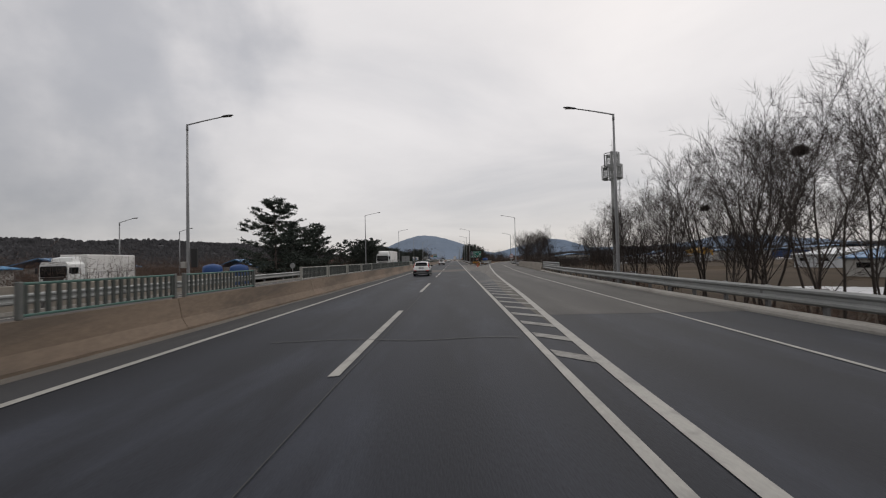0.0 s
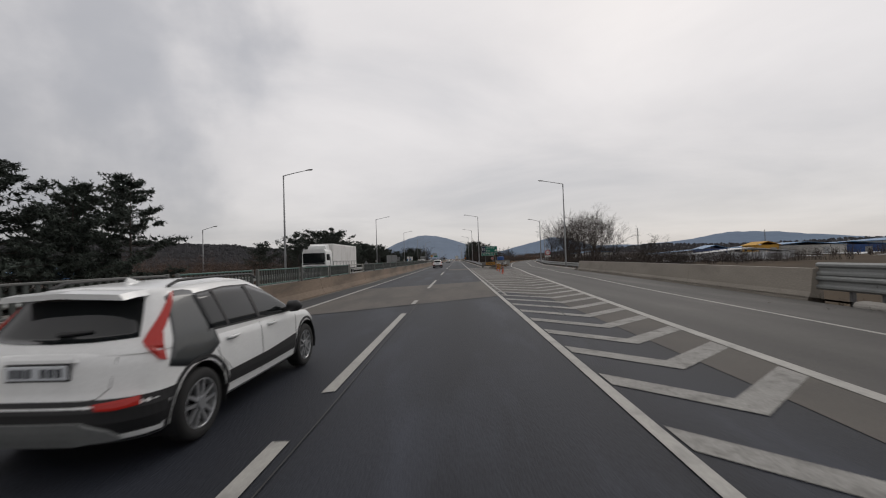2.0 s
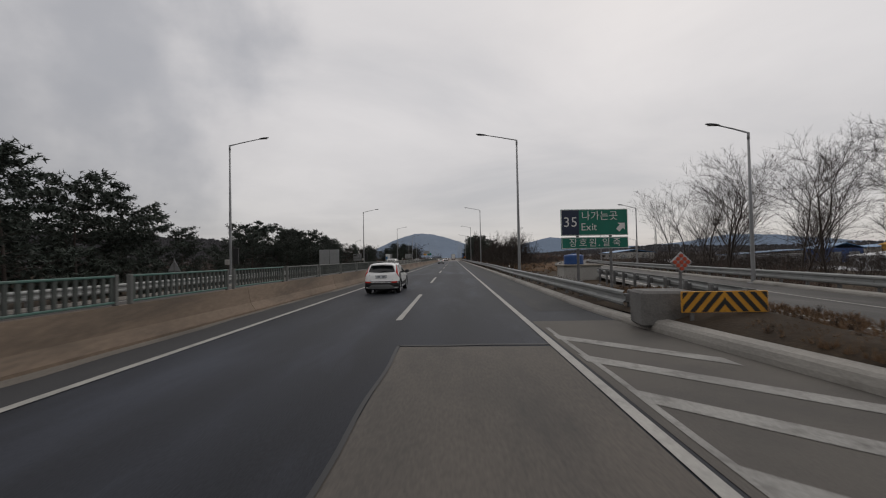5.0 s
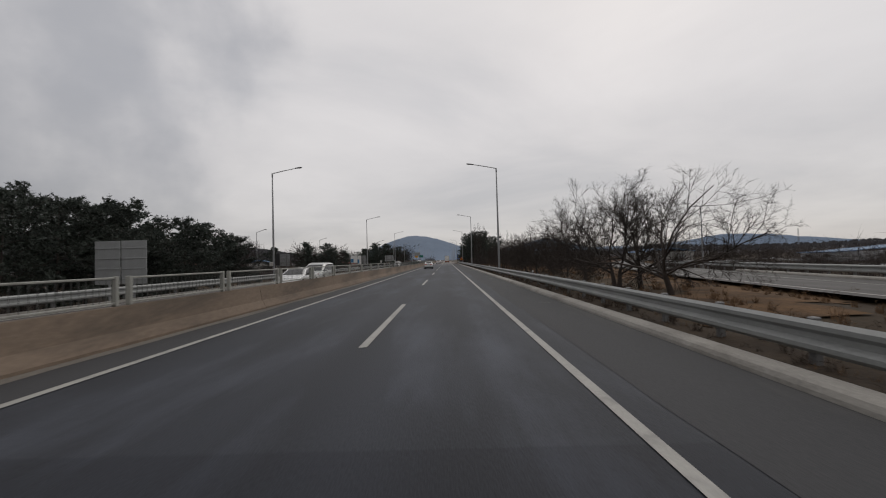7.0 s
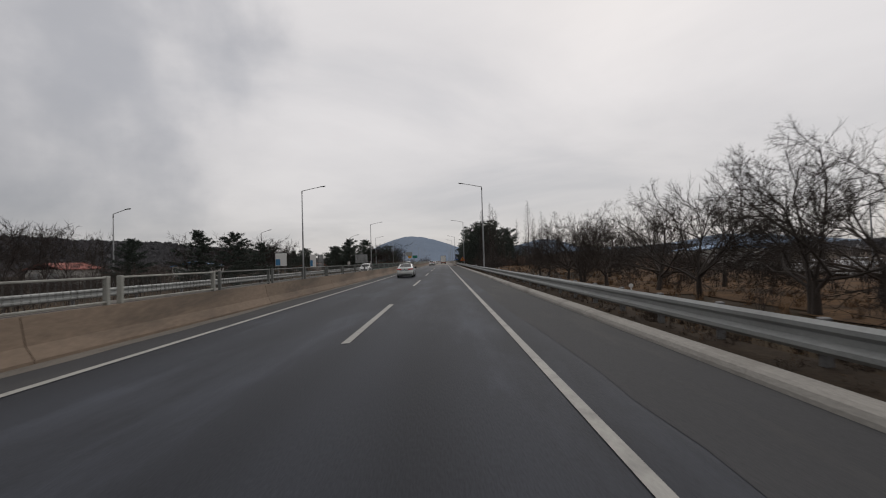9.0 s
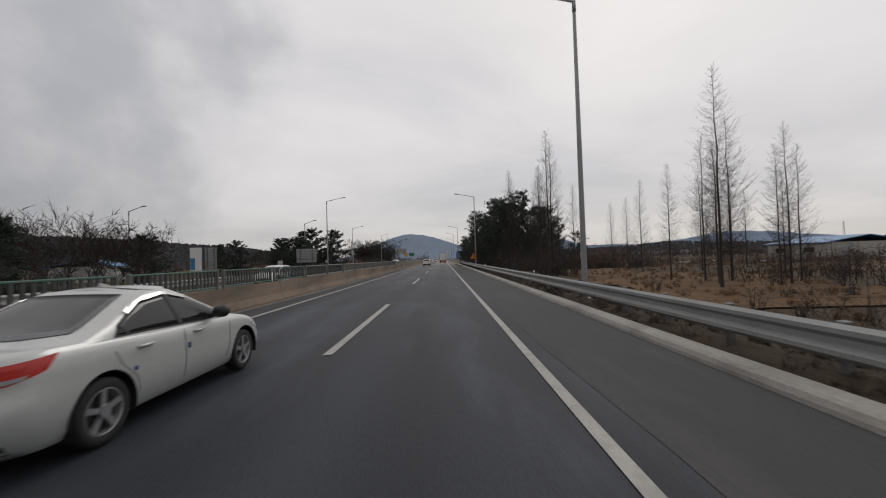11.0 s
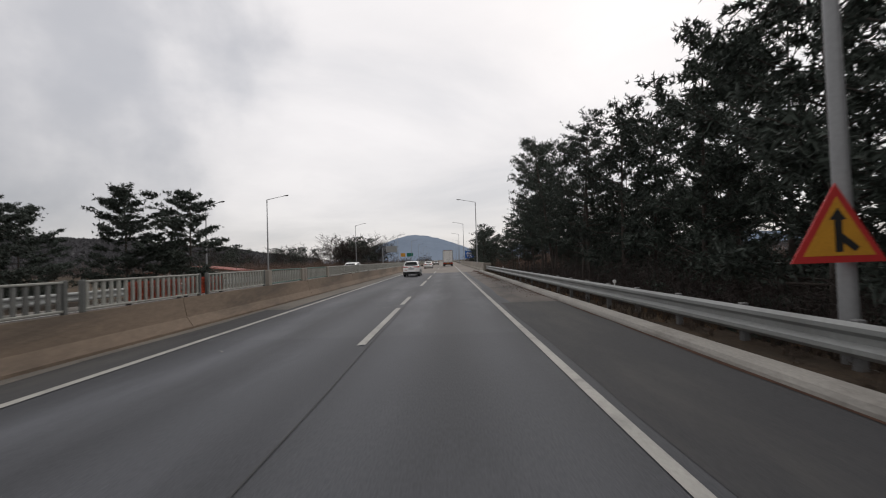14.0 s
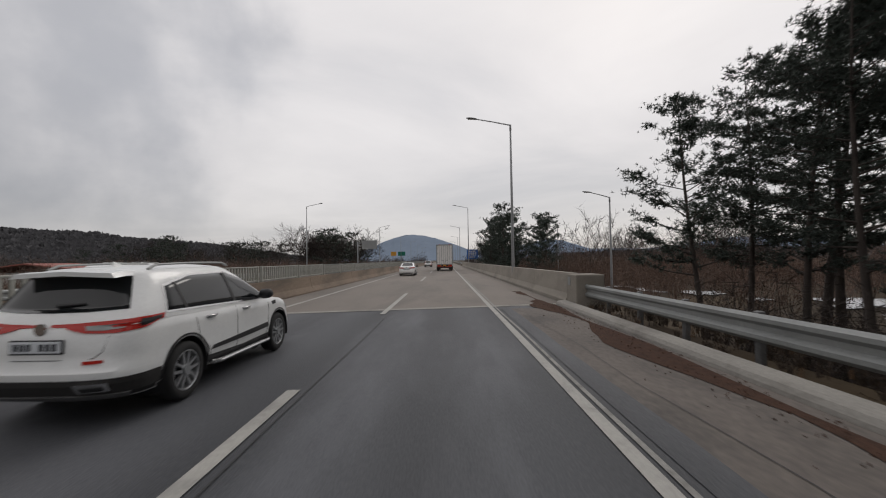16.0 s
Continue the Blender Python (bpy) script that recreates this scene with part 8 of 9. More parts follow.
def car(name, kind, paint, label, x, y, heading, group="", blue_pads=False):
    """A car standing with its tail at its origin and its nose along +y before turning."""
    B = BODIES[kind]
    c = B.c
    L, r = c["L"], c["r"]
    t = thing(name, label, "car", at=Matrix.Translation((x, y, 0.012)) @ Matrix.Rotation(radians(heading), 4, "Z"), group=group)
    body = part("body", B.painted(B.low_mesh, paint), None, t)
    part("cabin", B.painted(B.top_mesh, paint), None, t, "painted roof and pillars")
    gl, gt = c["glass"], c["glass_top"]
    z_handle = {"suv": 0.90, "sedan": 0.85, "big": 0.96, "van": 0.98}[kind]
    y_b = {"suv": 2.02, "sedan": 2.10, "big": 2.18, "van": 2.75}[kind]
    y_r0 = {"suv": 1.22, "sedan": 1.22, "big": 1.36, "van": 1.60}[kind]
    y_f1 = {"suv": 3.12, "sedan": 3.16, "big": 3.28, "van": 3.62}[kind]
    for sd in (1, -1):
        frame_edge = [(u, z - 0.022) for u, z in gl], [(u, z + 0.020) for u, z in gt]
        part("window_frame", B.patch("side", [(gl[0][0] - 0.03, gl[0][1] - 0.02)] + frame_edge[0][1:-1] + [(gl[-1][0] + 0.05, gl[-1][1] - 0.012)],
                                     [(gt[0][0] - 0.03, gt[0][1] + 0.015)] + frame_edge[1][1:-1] + [(gt[-1][0] + 0.05, gt[-1][1] + 0.004)], 0.006, 26, 6, sd),
             CHROME if kind == "big" else TRIM, t, "thin window surround")
        win = part("side_glass", B.patch("side", list(gl), list(gt), 0.012, 26, 6, sd), GLASS, t, "dark tinted side glass", smooth=True)
        for yy, w in ((y_b - 0.02, 0.035), (gl[0][0] + (0.32 if kind != "sedan" else 0.14), 0.020)):
            zl = lerp_rows(gl, yy)[0]
            zt = lerp_rows(gt, yy - 0.06)[0]
            part("pillar", B.patch("side", [(yy - w, zl), (yy + w, zl)], [(yy - w - 0.07, zt), (yy + w - 0.07, zt)], 0.017, 2, 8, sd), TRIM, win)
        for pts in (((y_b, c["sill"] + 0.12), (y_b + 0.01, 0.6), (y_b, z_handle + 0.06)), ((y_f1 - 0.10, c["sill"] + 0.14), (y_f1 - 0.02, 0.55), (y_f1, z_handle)),
                    ((y_r0 + 0.16, c["sill"] + 0.16), (y_r0 + 0.10, 0.55), (y_r0 - 0.10, 0.74), (y_r0 - 0.16, z_handle + 0.02))):
            dense = [(lerp_rows([(i, *p) for i, p in enumerate(pts)], k * (len(pts) - 1) / 12)) for k in range(13)]
            part("door_seam", B.seam("side", dense, 0.0045, sd), TRIM, body)
        for yy in (y_b - 0.66, y_b + 0.28):
            p, n = B.cast("side", yy, z_handle)
            # flat grey patch in place of the shaded hollow behind the handle
            part("handle_recess", B.patch("side", [(yy - 0.09, z_handle - 0.03), (yy + 0.09, z_handle - 0.03)], [(yy - 0.09, z_handle + 0.012), (yy + 0.09, z_handle + 0.012)], 0.003, 4, 2, sd), SIGN_BACK, body)
            part("door_handle", Geo().tube([(p.x * sd, yy - 0.11, z_handle), ((p.x + 0.035) * sd, yy - 0.07, z_handle + 0.004), ((p.x + 0.035) * sd, yy + 0.07, z_handle + 0.004), (p.x * sd, yy + 0.11, z_handle)],
                                           [0.014, 0.017, 0.017, 0.014], 8), CHROME if kind == "big" else paint, body, smooth=True)
        p, n = B.cast("side", gl[-1][0] - 0.28, gl[-1][1] + 0.03)
        m = part("mirror", Geo().tube([((p.x + 0.06) * sd, p.y + 0.02, p.z + 0.03), ((p.x + 0.10) * sd, p.y + 0.02, p.z + 0.05), ((p.x + 0.22) * sd, p.y, p.z + 0.06), ((p.x + 0.27) * sd, p.y - 0.01, p.z + 0.06)],
                                      [0.045, 0.085, 0.080, 0.045], 12, up=(0, 1, 0)), paint if kind == "van" else TRIM, t, "side mirror", smooth=True)
        part("mirror_foot", Geo().tube([(p.x * sd, p.y + 0.02, p.z), ((p.x + 0.1) * sd, p.y + 0.02, p.z + 0.03)], [0.035, 0.03], 8), TRIM, m)
        for wy in c["wheels"]:
            well = Geo()
            k0 = len(well.v)
            for i in range(41):
                a = 2 * math.pi * i / 40
                q = r + 0.050
                well.v += [((c["low"][3][1] - 0.012) * sd, wy + q * math.cos(a), r + 0.01 + q * math.sin(a)), (0.42 * sd, wy + q * math.cos(a), r + 0.01 + q * math.sin(a))]
            well.f += [(k0 + 2 * i, k0 + 2 * i + 1, k0 + 2 * i + 3, k0 + 2 * i + 2) for i in range(40) if not 22 < i < 38]
            well.disc((0.44 * sd, wy, r + 0.05), r + 0.02, "x", 26, 0.04)
            part("wheel_well", well, TRIM, t)
            if kind in ("suv", "big"):
                part("wheel_arch", arch_geo(B, wy, r + 0.05, r + 0.01, 0.065 if kind == "suv" else 0.04, sd), TRIM, t, "black wheel arch cladding")
        part("head_lamp", B.patch("nose_corner", [(26, c["belt"][-1][1] - 0.13), (40, c["belt"][-1][1] - 0.07), (56, c["belt"][-1][1] + 0.02)],
                                  [(26, c["belt"][-1][1] - 0.04), (40, c["belt"][-1][1] + 0.03), (58, c["belt"][-1][1] + 0.07)], 0.008, 8, 3, sd), HEAD_LENS, t, "clear head lamp")
    wheels(t, c["wheels"], c["low"][3][1] - 0.135, r, {"suv": WHEEL_CAR, "sedan": WHEEL_OLD, "big": WHEEL_BIG, "van": WHEEL_CAR}[kind])
    w0, z0, w1, z1 = c["rear"]
    bow = 0.03
    low_e, top_e = [(q * w0, z0 - bow * (1 - q * q)) for q in (-1, -.5, 0, .5, 1)], [(q * w1, z1 + 0.012 * (1 - q * q)) for q in (-1, -.5, 0, .5, 1)]
    part("rear_glass", B.patch("tail", low_e, top_e, 0.008, 16, 8), GLASS, t, "dark rear window", smooth=True)
    w0, z0, w1, z1 = c["front"]
    part("windscreen", B.patch("nose", [(q * w0, z0) for q in (-1, -.5, 0, .5, 1)], [(q * w1, z1 + 0.012 * (1 - q * q)) for q in (-1, -.5, 0, .5, 1)], 0.008, 16, 8), GLASS, t, "dark windscreen", smooth=True)
    zn = c["belt"][-1][1]
    part("grille", B.patch("nose", [(-.5, zn - .26), (0, zn - .28), (.5, zn - .26)], [(-.55, zn - .12), (0, zn - .11), (.55, zn - .12)], 0.008, 10, 3), TRIM, t, "dark front grille")
    part("intake", B.patch("nose", [(-.6, .30), (.6, .30)], [(-.5, .42), (.5, .42)], 0.008, 8, 2), TRIM, t, "dark lower intake")
    part("underbody", Geo().box((0, L / 2, c["sill"] + 0.02), (1.2, L - 0.7, 0.12), 0.03), CHASSIS, t)
    yf = 1.05 if kind != "sedan" else 1.95
    p, n = Vector((0, yf, B.roof(yf) + 0.03)), None
    part("roof_fin", Geo().add([(-0.028, yf - 0.09, p.z - 0.012), (0.028, yf - 0.09, p.z - 0.012), (0.02, yf + 0.12, p.z - 0.012), (-0.02, yf + 0.12, p.z - 0.012), (0, yf - 0.07, p.z + 0.055)],
                               [(0, 1, 4), (1, 2, 4), (2, 3, 4), (3, 0, 4)]), paint if kind != "sedan" else WALL_PALE, t)
    ring = lambda lo, hi, off, span=88, n=5: B.patch("tail_corner", [(-span + 2 * span * i / n, lo) for i in range(n + 1)], [(-span + 2 * span * i / n, hi) for i in range(n + 1)], off, 64, 4)
    if kind != "sedan":
        zr = B.roof(0.5)
        part("spoiler", Geo().sweep([(-0.58, -0.040), (-0.53, 0.012), (0, 0.036), (0.53, 0.012), (0.58, -0.040), (0, -0.012)],
                                    [(0, c["top"][-1][2] - 0.24, zr - 0.035), (0, c["top"][-1][2] - 0.10, zr - 0.018), (0, c["top"][-1][2] + 0.12, zr - 0.012)]), paint, t, "body-coloured roof spoiler")
        part("wiper", Geo().tube([(0.02, B.cast("tail", 0, c["rear"][1] + 0.05)[0].y - 0.03, c["rear"][1] + 0.045), (0.30, B.cast("tail", .3, c["rear"][1] + 0.07)[0].y - 0.03, c["rear"][1] + 0.065)], [0.022, 0.012], 6), TRIM, t, "black rear wiper")
        for sd in (1, -1):
            line = []
            for i in range(13):
                yy = 0.75 + (2.45 - 0.75) * i / 12
                line.append((sd * 0.60, yy, B.roof(yy) + (0.045 if 0 < i < 12 else 0.0)))
            part("roof_rail", Geo().tube(line, [0.016] * 13, 6), TRIM if kind == "suv" else GALV, t, "roof rail")
    if kind == "suv":
        for sd in (1, -1):
            part("rear_quarter", B.patch("side", [(.40, .82), (.62, .76), (.92, .76), (1.12, .88)], [(.62, 1.42), (.72, 1.465), (.85, 1.47), (.96, 1.455)], 0.007, 14, 10, sd), DARK_PAINT, t, "dark grey rear quarter panel", smooth=True)
            part("tail_lamp", B.patch("tail_corner", [(43.5, .90), (38, 1.05), (39.5, 1.11), (46.5, 1.30), (52, 1.45)], [(46, .88), (45, 1.03), (45.5, 1.12), (50.5, 1.30), (54.5, 1.465)], 0.016, 14, 3, sd), RED_LENS, t, "red upright tail lamp")
            part("door_cladding", B.patch("side", [(1.30, .40), (2.2, .39), (3.05, .40)], [(1.28, .54), (2.2, .56), (3.10, .62)], 0.010, 12, 2, sd), TRIM, t, "black door cladding")
            part("lamp_housing", B.patch("tail", [(.54 * sd, .565), (.66 * sd, .56), (.79 * sd, .58)], [(.50 * sd, .605), (.66 * sd, .62), (.78 * sd, .635)], 0.034, 8, 3, skirt=0.03), RED_LENS, t, "low red rear lamp")
        part("rear_bumper", ring(.28, .64, 0.008), TRIM, t, "black lower bumper")
        part("skid_plate", B.patch("tail", [(-.66, .32), (-.4, .30), (.4, .30), (.66, .32)], [(-.60, .40), (-.42, .48), (.42, .48), (.60, .40)], 0.034, 22, 3, skirt=0.03), GALV, t, "silver skid plate")
        part("tailgate_garnish", B.patch("tail", [(-.31, .935), (.31, .935)], [(-.27, .985), (.27, .985)], 0.022, 8, 2), paint, t)
        part("tailgate_seam", B.seam("tail", [(-.60, .96), (-.58, .72), (-.50, .645), (-.2, .635), (.2, .635), (.50, .645), (.58, .72), (.60, .96)], 0.004), TRIM, body)
        plate(t, B, .865)
    elif kind == "big":
        for sd in (1, -1):
            part("tail_lamp", B.patch("tail_corner", [(13, 1.02), (22, .975), (34, .965), (46, .995), (57, 1.06)], [(12, 1.06), (22, 1.075), (34, 1.09), (46, 1.105), (58, 1.115)], 0.014, 16, 3, sd), RED_LENS, t, "wide red tail lamp")
            part("lamp_strip", B.patch("tail", [(.08 * sd, 1.035), (.30 * sd, 1.03)], [(.08 * sd, 1.06), (.30 * sd, 1.068)], 0.012, 6, 2), RED_LENS, t, "thin red lamp strip on the tailgate")
            part("tail_lamp_clear", B.patch("tail_corner", [(23, 1.0), (30, .995), (38, 1.01)], [(22, 1.04), (30, 1.045), (39, 1.055)], 0.019, 8, 2, sd), SIGN_BACK, t, "clear lens inside the tail lamp")
            part("tail_lamp_dark", B.patch("tail_corner", [(44, 1.01), (50, 1.03), (55, 1.06)], [(44, 1.085), (50, 1.09), (55.5, 1.10)], 0.019, 8, 2, sd), TRIM, t, "smoked end of the tail lamp")
            part("sill_cladding", B.patch("side", [(1.42, .30), (2.4, .29), (3.28, .30)], [(1.44, .43), (2.4, .40), (3.28, .42)], 0.008, 12, 2, sd), TRIM, t, "black plastic sill cladding")
            part("door_moulding", B.patch("side", [(1.52, .50), (2.4, .51), (3.22, .53)], [(1.56, .55), (2.4, .585), (3.24, .61)], 0.012, 12, 2, sd), TRIM, t, "black door moulding")
            part("side_step", Geo().tube([(0.93 * sd, 1.50, 0.33), (0.975 * sd, 1.62, 0.325), (0.975 * sd, 3.12, 0.325), (0.93 * sd, 3.22, 0.33)], [0.03] * 4, 8), CHROME, t, "bright side step")
            part("reflector", B.patch("tail_corner", [(22, .665), (30, .675)], [(22, .70), (30, .705)], 0.010, 6, 2, sd), RED_LENS, t, "low red reflector strip")
            part("exhaust", B.patch("tail", [(.44 * sd, .40), (.70 * sd, .41)], [(.42 * sd, .48), (.70 * sd, .485)], 0.036, 6, 2, skirt=0.03), CHROME, t, "bright exhaust surround")
            part("exhaust_mouth", B.patch("tail", [(.48 * sd, .418), (.66 * sd, .426)], [(.47 * sd, .462), (.66 * sd, .467)], 0.044, 6, 2), TRIM, t, "dark exhaust mouth")
            part("fender_vent", B.patch("side", [(3.46, .90), (3.60, .91)], [(3.44, .96), (3.60, .97)], 0.010, 4, 2, sd), TRIM, t, "dark vent on the front wing")
        part("rear_bumper", ring(.30, .52, 0.008), CHASSIS, t, "dark grey lower bumper")
        part("skid_plate", ring(.305, .355, 0.022, 40), GALV_DARK, t, "grey skid plate")
        part("badge", Geo().disc((0, B.cast("tail", 0, 1.02)[0].y - 0.016, 1.02), 0.062, "y", 16, 0.02), CHROME, t)
        part("tailgate_seam", B.seam("tail", [(-.66, .94), (-.62, .78), (-.55, .725), (-.2, .715), (.2, .715), (.55, .725), (.62, .78), (.66, .94)], 0.005), TRIM, body)
        plate(t, B, .85)
    elif kind == "sedan":
        for sd in (1, -1):
            part("tail_lamp", B.patch("tail_corner", [(17, .80), (26, .795), (36, .80), (46, .87)], [(15.5, .915), (26, .935), (36, .955), (50, .99)], 0.012, 14, 4, sd), RED_LENS, t, "wide red tail lamp")
            part("tail_lamp_clear", B.patch("tail_corner", [(25, .80), (33, .80), (40, .83)], [(25, .83), (33, .84), (41, .86)], 0.017, 8, 2, sd), SIGN_BACK, t, "clear strip in the tail lamp")
            part("boot_seam", B.seam("tail", [(.50 * sd, .99), (.47 * sd, .80), (.44 * sd, .66), (.38 * sd, .635), (0, .63)], 0.0045), TRIM, body)
            part("rain_visor", B.patch("side", [(1.36, 1.19), (1.58, 1.305), (2.0, 1.355), (2.36, 1.27)], [(1.34, 1.22), (1.56, 1.34), (2.0, 1.392), (2.38, 1.305)], 0.022, 14, 2, sd), CHROME, t, "bright rain visor over the side glass")
            if blue_pads:
                for yy, zz, h in ((2.17, .66, .07), (1.30, .62, .04)):
                    part("door_pad", B.patch("side", [(yy - .018, zz), (yy + .018, zz)], [(yy - .018, zz + h), (yy + .018, zz + h)], 0.016, 2, 2, sd), TANK_BLUE, t, "small blue foam door guard")
        part("rear_bumper", B.patch("tail", [(-.72, .265), (0, .25), (.72, .265)], [(-.72, .345), (0, .36), (.72, .345)], 0.008, 14, 2), TRIM, t, "black lower valance")
        part("boot_lip", B.patch("tail", [(-.60, .945), (0, .955), (.60, .945)], [(-.60, .985), (0, .995), (.60, .985)], 0.014, 14, 2), paint, t)
        part("badge", Geo().disc((0, B.cast("tail", 0, .90)[0].y - 0.014, .90), 0.05, "y", 14, 0.02), TRIM, t)
        # no hollow here: a flat grey patch paints the shade round the plate
        part("plate_recess", B.patch("tail", [(-.36, .69), (.36, .69)], [(-.36, .86), (.36, .86)], 0.004, 8, 3), SIGN_BACK, t, "grey patch painted as the shade of the plate recess")
        plate(t, B, .765)
    else:
        for sd in (1, -1):
            part("tail_lamp", B.patch("tail_corner", [(36, .92), (34, 1.2), (36, 1.4)], [(42, .92), (43, 1.2), (42, 1.4)], 0.012, 8, 3, sd), RED_LENS, t, "upright red tail lamp")
        plate(t, B, .80)
    return t


car("crossover_car", "suv", WHITE_PAINT, "white crossover car with dark rear quarters and upright red lamps", -3.52, 41.7, 0)
car("crossover_car", "suv", WHITE_PAINT, "white crossover car with black cladding and upright red lamps", -3.85, 116.0, 0)
car("saloon_car", "sedan", SILVER_PAINT, "silver saloon car with red tail lamps and blue door guards", -3.78, 213.95, 0, blue_pads=True)
car("estate_car", "big", WHITE_PAINT, "large pearl-white sport utility car with wide red lamps", -3.93, 311.42, 0)
car("saloon_car", "sedan", WHITE_PAINT, "white saloon car far ahead in the outer lane", -4.05, 351, 0)
car("crossover_car", "suv", WHITE_PAINT, "white crossover car far ahead in the outer lane", -4.0, 404, 0)
car("saloon_car", "sedan", DARK_PAINT, "dark grey saloon car in the oncoming lanes", -11.2, 73.5, 180)
car("passenger_van", "van", SILVER_PAINT, "silver passenger van in the oncoming lanes", -11.4, 171.8, 180)
car("saloon_car", "sedan", WHITE_PAINT, "white saloon car in the oncoming lanes", -10.4, 164.0, 180)
car("crossover_car", "suv", WHITE_PAINT, "white crossover car in the oncoming lanes", -13.6, 246, 180)
car("passenger_van", "van", WHITE_PAINT, "white passenger van behind the glare fence", -13.2, 326, 180)


def lead_truck(x, y):
    """A box truck seen from behind; its tail stands at y."""
    t = thing("box_truck", "white box truck with tall rear doors and locking bars", "truck", at=pose(x, y, 0.012))
    W, H0, H1, L = 2.48, 1.05, 4.0, 8.2
    part("box_body", Geo().box((0, L / 2, (H0 + H1) / 2), (W, L, H1 - H0), 0.03), BOX_WHITE, t)
    fr = Geo()
    for s in (-1, 1):
        fr.box((s * (W / 2 - 0.05), -0.02, (H0 + H1) / 2), (0.13, 0.10, H1 - H0 + 0.06), 0.015)
    fr.box((0, -0.02, H1 + 0.01), (W + 0.03, 0.10, 0.14), 0.015).box((0, -0.02, H0 - 0.04), (W + 0.03, 0.10, 0.14), 0.015)
    part("rear_frame", fr, GALV, t, "grey steel rear frame")
    for s in (-1, 1):
        d = part("rear_door", Geo().box((s * 0.57, -0.03, (H0 + H1) / 2), (1.10, 0.06, H1 - H0 - 0.16), 0.012), BOX_WHITE, t, "dirty white rear door")
        for px in (0.12, 0.46, 0.80):
            part("lock_bar" if px != 0.46 else "door_rib", Geo().tube([(s * px, -0.085, H0 + 0.05), (s * px, -0.085, H1 - 0.08)], [0.022, 0.022], 6), GALV, d)
        for k in range(4):
            part("hinge", Geo().box((s * 1.06, -0.075, H0 + 0.3 + 0.68 * k), (0.2, 0.03, 0.06), 0.008), GALV_DARK, d)
        part("handle", Geo().box((s * 0.30, -0.11, H0 + 0.55), (0.36, 0.03, 0.04), 0.008), GALV_DARK, d)
        part("top_lamp", Geo().box((s * 0.75, -0.08, H1 + 0.01), (0.30, 0.03, 0.07), 0.01), RED_LENS, t, "small red marker lamp")
        part("tail_lamp", Geo().box((s * 0.92, -0.07, 0.86), (0.42, 0.06, 0.17), 0.02), RED_LENS, t, "red tail lamp cluster")
        part("turn_lamp", Geo().box((s * 0.62, -0.07, 0.86), (0.14, 0.05, 0.14), 0.015), ORANGE_LENS, t, "amber turn lamp")
        part("mud_flap", Geo().box((s * 0.95, 0.35, 0.50), (0.62, 0.03, 0.62), 0.01), CHASSIS, t)
        part("reflector_strip", Geo().box((s * 0.62, -0.075, 0.66), (1.05, 0.03, 0.09), 0.006), ORANGE, t, "orange reflective strip")
    part("number_plate", Geo().box((0, -0.08, 0.86), (0.46, 0.02, 0.2), 0.004), YELLOW, t, "yellow number plate")
    part("under_bumper", Geo().box((0, 0.05, 0.52), (2.2, 0.12, 0.14), 0.02), CHASSIS, t)
    part("chassis", Geo().box((0, L / 2, 0.82), (0.9, L - 0.2, 0.3), 0.03).box((0, 4.5, 0.62), (2.2, 2.0, 0.5), 0.05), CHASSIS, t)
    part("cab", Geo().sweep([(-1.15, 0.6), (-1.2, 1.8), (-1.08, 2.9), (1.08, 2.9), (1.2, 1.8), (1.15, 0.6)], [(0, L + 0.25, 0), (0, L + 1.6, 0), (0, L + 1.9, 0)]), WHITE_PAINT, t)
    for s in (-1, 1):
        part("mirror", Geo().box((s * 1.36, L + 1.5, 2.1), (0.2, 0.12, 0.5), 0.03), TRIM, t)
    wheels(t, (1.2, 2.5, L + 0.9), 1.02, 0.48, WHEEL_TRUCK)


lead_truck(0.1, 368.5)


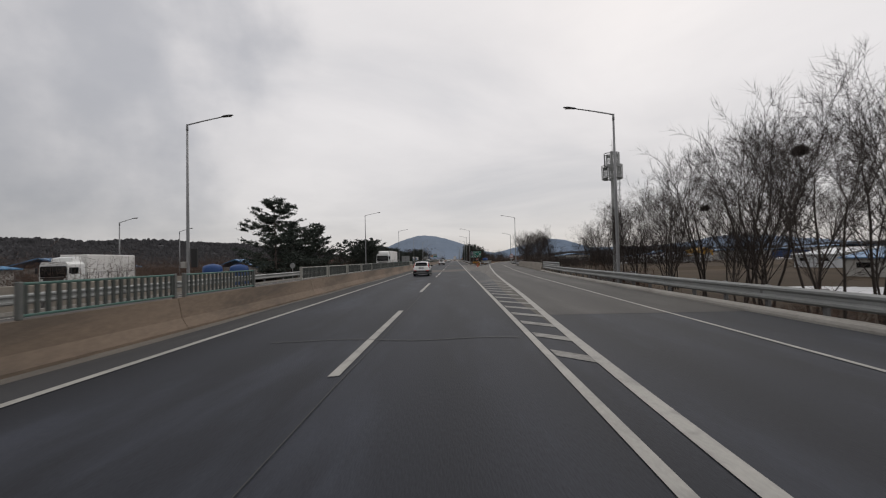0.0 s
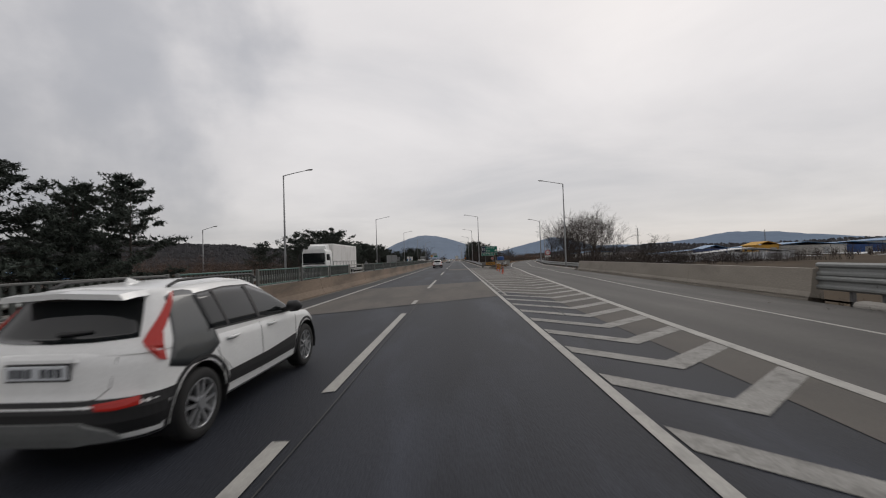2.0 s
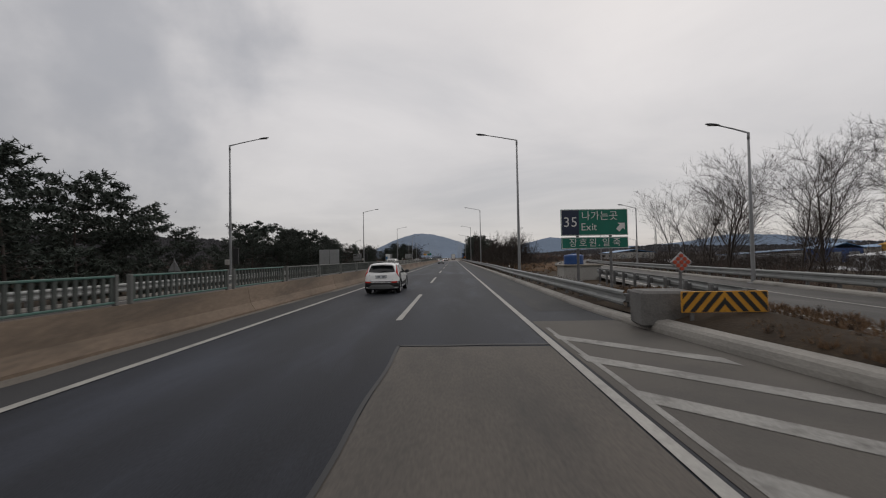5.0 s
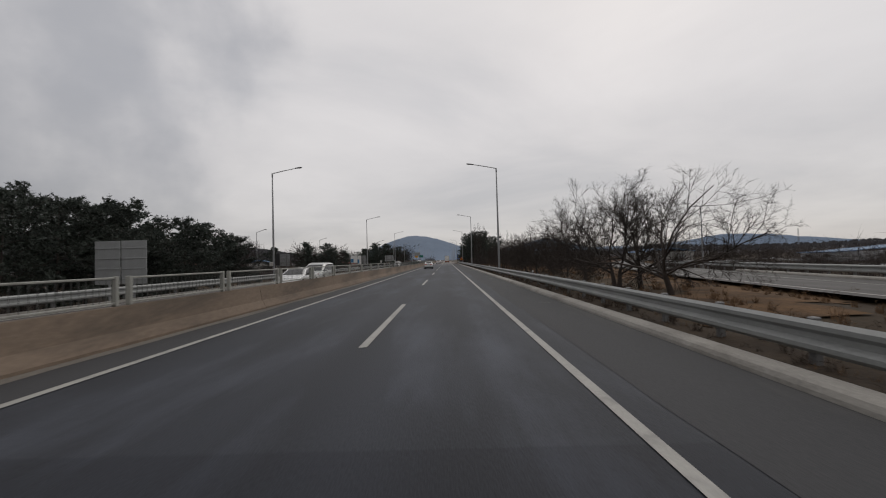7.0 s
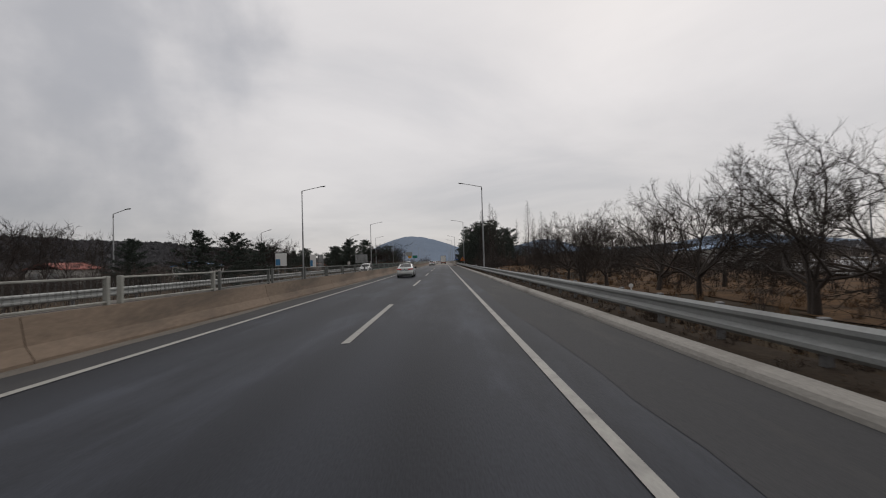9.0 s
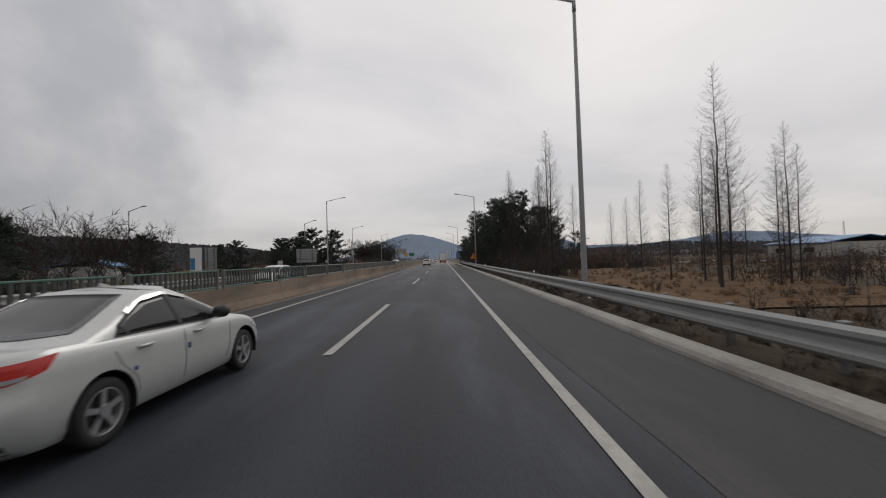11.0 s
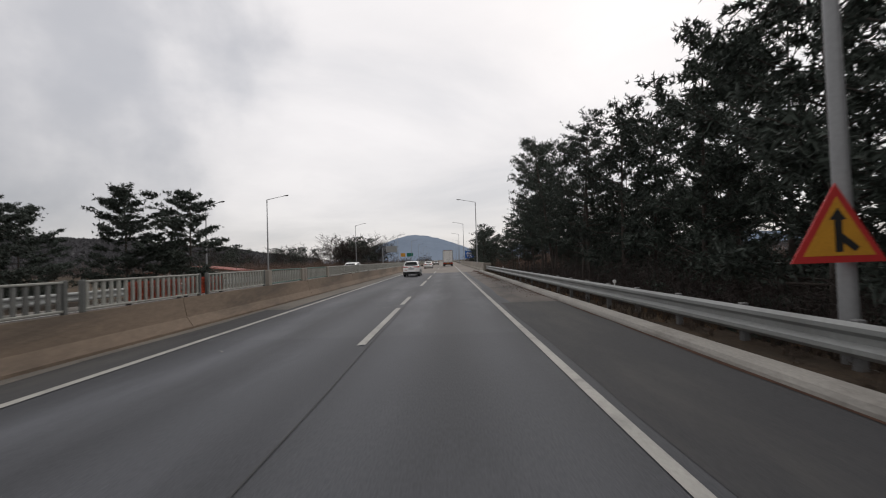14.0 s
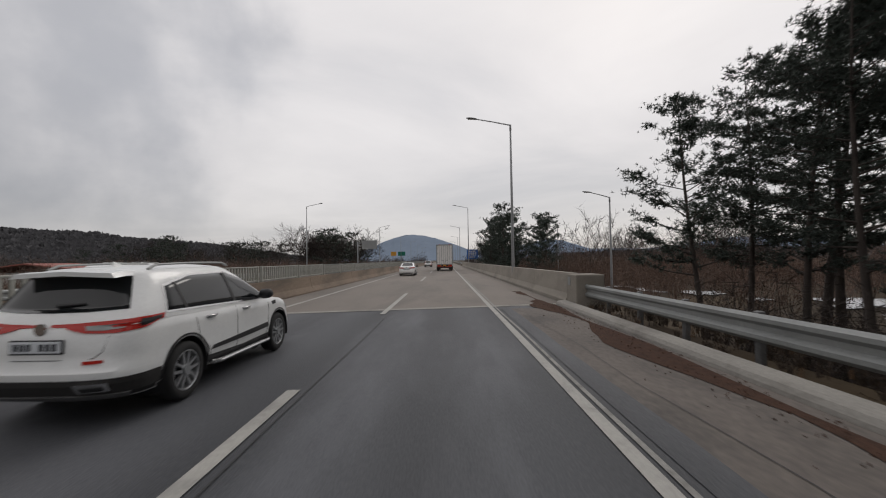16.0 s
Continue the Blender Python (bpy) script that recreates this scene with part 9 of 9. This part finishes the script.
def cab_truck(x, y, heading, label, box_l, H1, cab_h, wing=False):
    """A cab-over truck; its front stands at y and it faces along its own +y after turning."""
    t = thing("cargo_truck", label, "truck", at=Matrix.Translation((x, y, 0.012)) @ Matrix.Rotation(radians(heading), 4, "Z"))
    c = cab_h
    cab = part("cab", Geo().sweep([(-1.18, 0.55), (-1.22, 1.5), (-1.16, c - 0.25), (-1.0, c), (1.0, c), (1.16, c - 0.25), (1.22, 1.5), (1.18, 0.55)],
                                  [(0, -2.0, 0), (0, -0.25, 0), (0, 0.0, 0)]), WHITE_PAINT, t)
    part("windscreen", Geo().box((0, 0.01, c - 0.88), (2.2, 0.06, 0.98), 0.08), GLASS, cab, "dark windscreen")
    part("wiper_panel", Geo().box((0, 0.02, c - 1.46), (2.2, 0.05, 0.12), 0.02), TRIM, cab)
    part("grille", Geo().box((0, 0.02, 1.14), (1.7, 0.07, 0.56), 0.04), CHASSIS, cab, "dark grille")
    for q in (0.98, 1.12, 1.26):
        part("grille_bar", Geo().box((0, 0.06, q), (1.6, 0.03, 0.03), 0.008), GALV_DARK, cab)
    part("bumper", Geo().box((0, 0.04, 0.60), (2.4, 0.25, 0.40), 0.06), SIGN_BACK, cab, "grey bumper")
    for s in (-1, 1):
        part("side_window", Geo().box((s * 1.185, -0.75, c - 0.85), (0.05, 0.95, 0.65), 0.04, None), GLASS, cab, "dark cab side window")
        part("head_lamp", Geo().box((s * 0.92, 0.12, 0.72), (0.36, 0.12, 0.2), 0.03), HEAD_LENS, cab, "clear head lamp")
        part("mirror", Geo().box((s * 1.42, 0.0, c - 0.8), (0.2, 0.14, 0.55), 0.03), TRIM, cab)
        part("door_seam", Geo().box((s * 1.215, -1.35, 1.5), (0.03, 0.02, 1.6)), TRIM, cab)
    part("deflector", Geo().sweep([(-1.0, 0), (-0.85, 0.55), (0.85, 0.55), (1.0, 0)], [(0, -1.9, c - 0.05), (0, -0.9, c - 0.2)]), WHITE_PAINT, t, "white roof air deflector")
    b = part("box_body", Geo().box((0, -2.25 - box_l / 2, (1.05 + H1) / 2), (2.45, box_l, H1 - 1.05), 0.06), BOX_WHITE, t, "cream-white cargo box")
    n = int(box_l / 1.2)
    g = Geo()
    for k in range(n + 1):
        for s in (-1, 1):
            g.box((s * 1.235, -2.25 - box_l * k / n, 1.45), (0.03, 0.06, 0.75), 0.0)
    g.box((1.235, -2.25 - box_l / 2, 1.85), (0.03, box_l, 0.05)).box((-1.235, -2.25 - box_l / 2, 1.85), (0.03, box_l, 0.05))
    part("side_board", g, GALV, b, "ribbed lower side boards")
    part("chassis", Geo().box((0, -1 - box_l / 2, 0.82), (0.9, box_l + 1.6, 0.3), 0.03).box((0, -4.2, 0.6), (2.2, 1.4, 0.5), 0.05), CHASSIS, t)
    wheels(t, (-1.3, -2.25 - box_l * 0.72, -2.25 - box_l * 0.72 - 1.15), 1.02, 0.48, WHEEL_TRUCK)
    return t


cab_truck(-14.2, 77.6, 180, "white cargo truck with a cream box in the oncoming lanes", 9.6, 3.7, 3.1)
tk = cab_truck(-36.5, 34.5, 188, "white cargo truck with a ribbed box on the side road", 7.0, 3.6, 2.9)
tk.location.z = rise(-36, 30) + 0.56
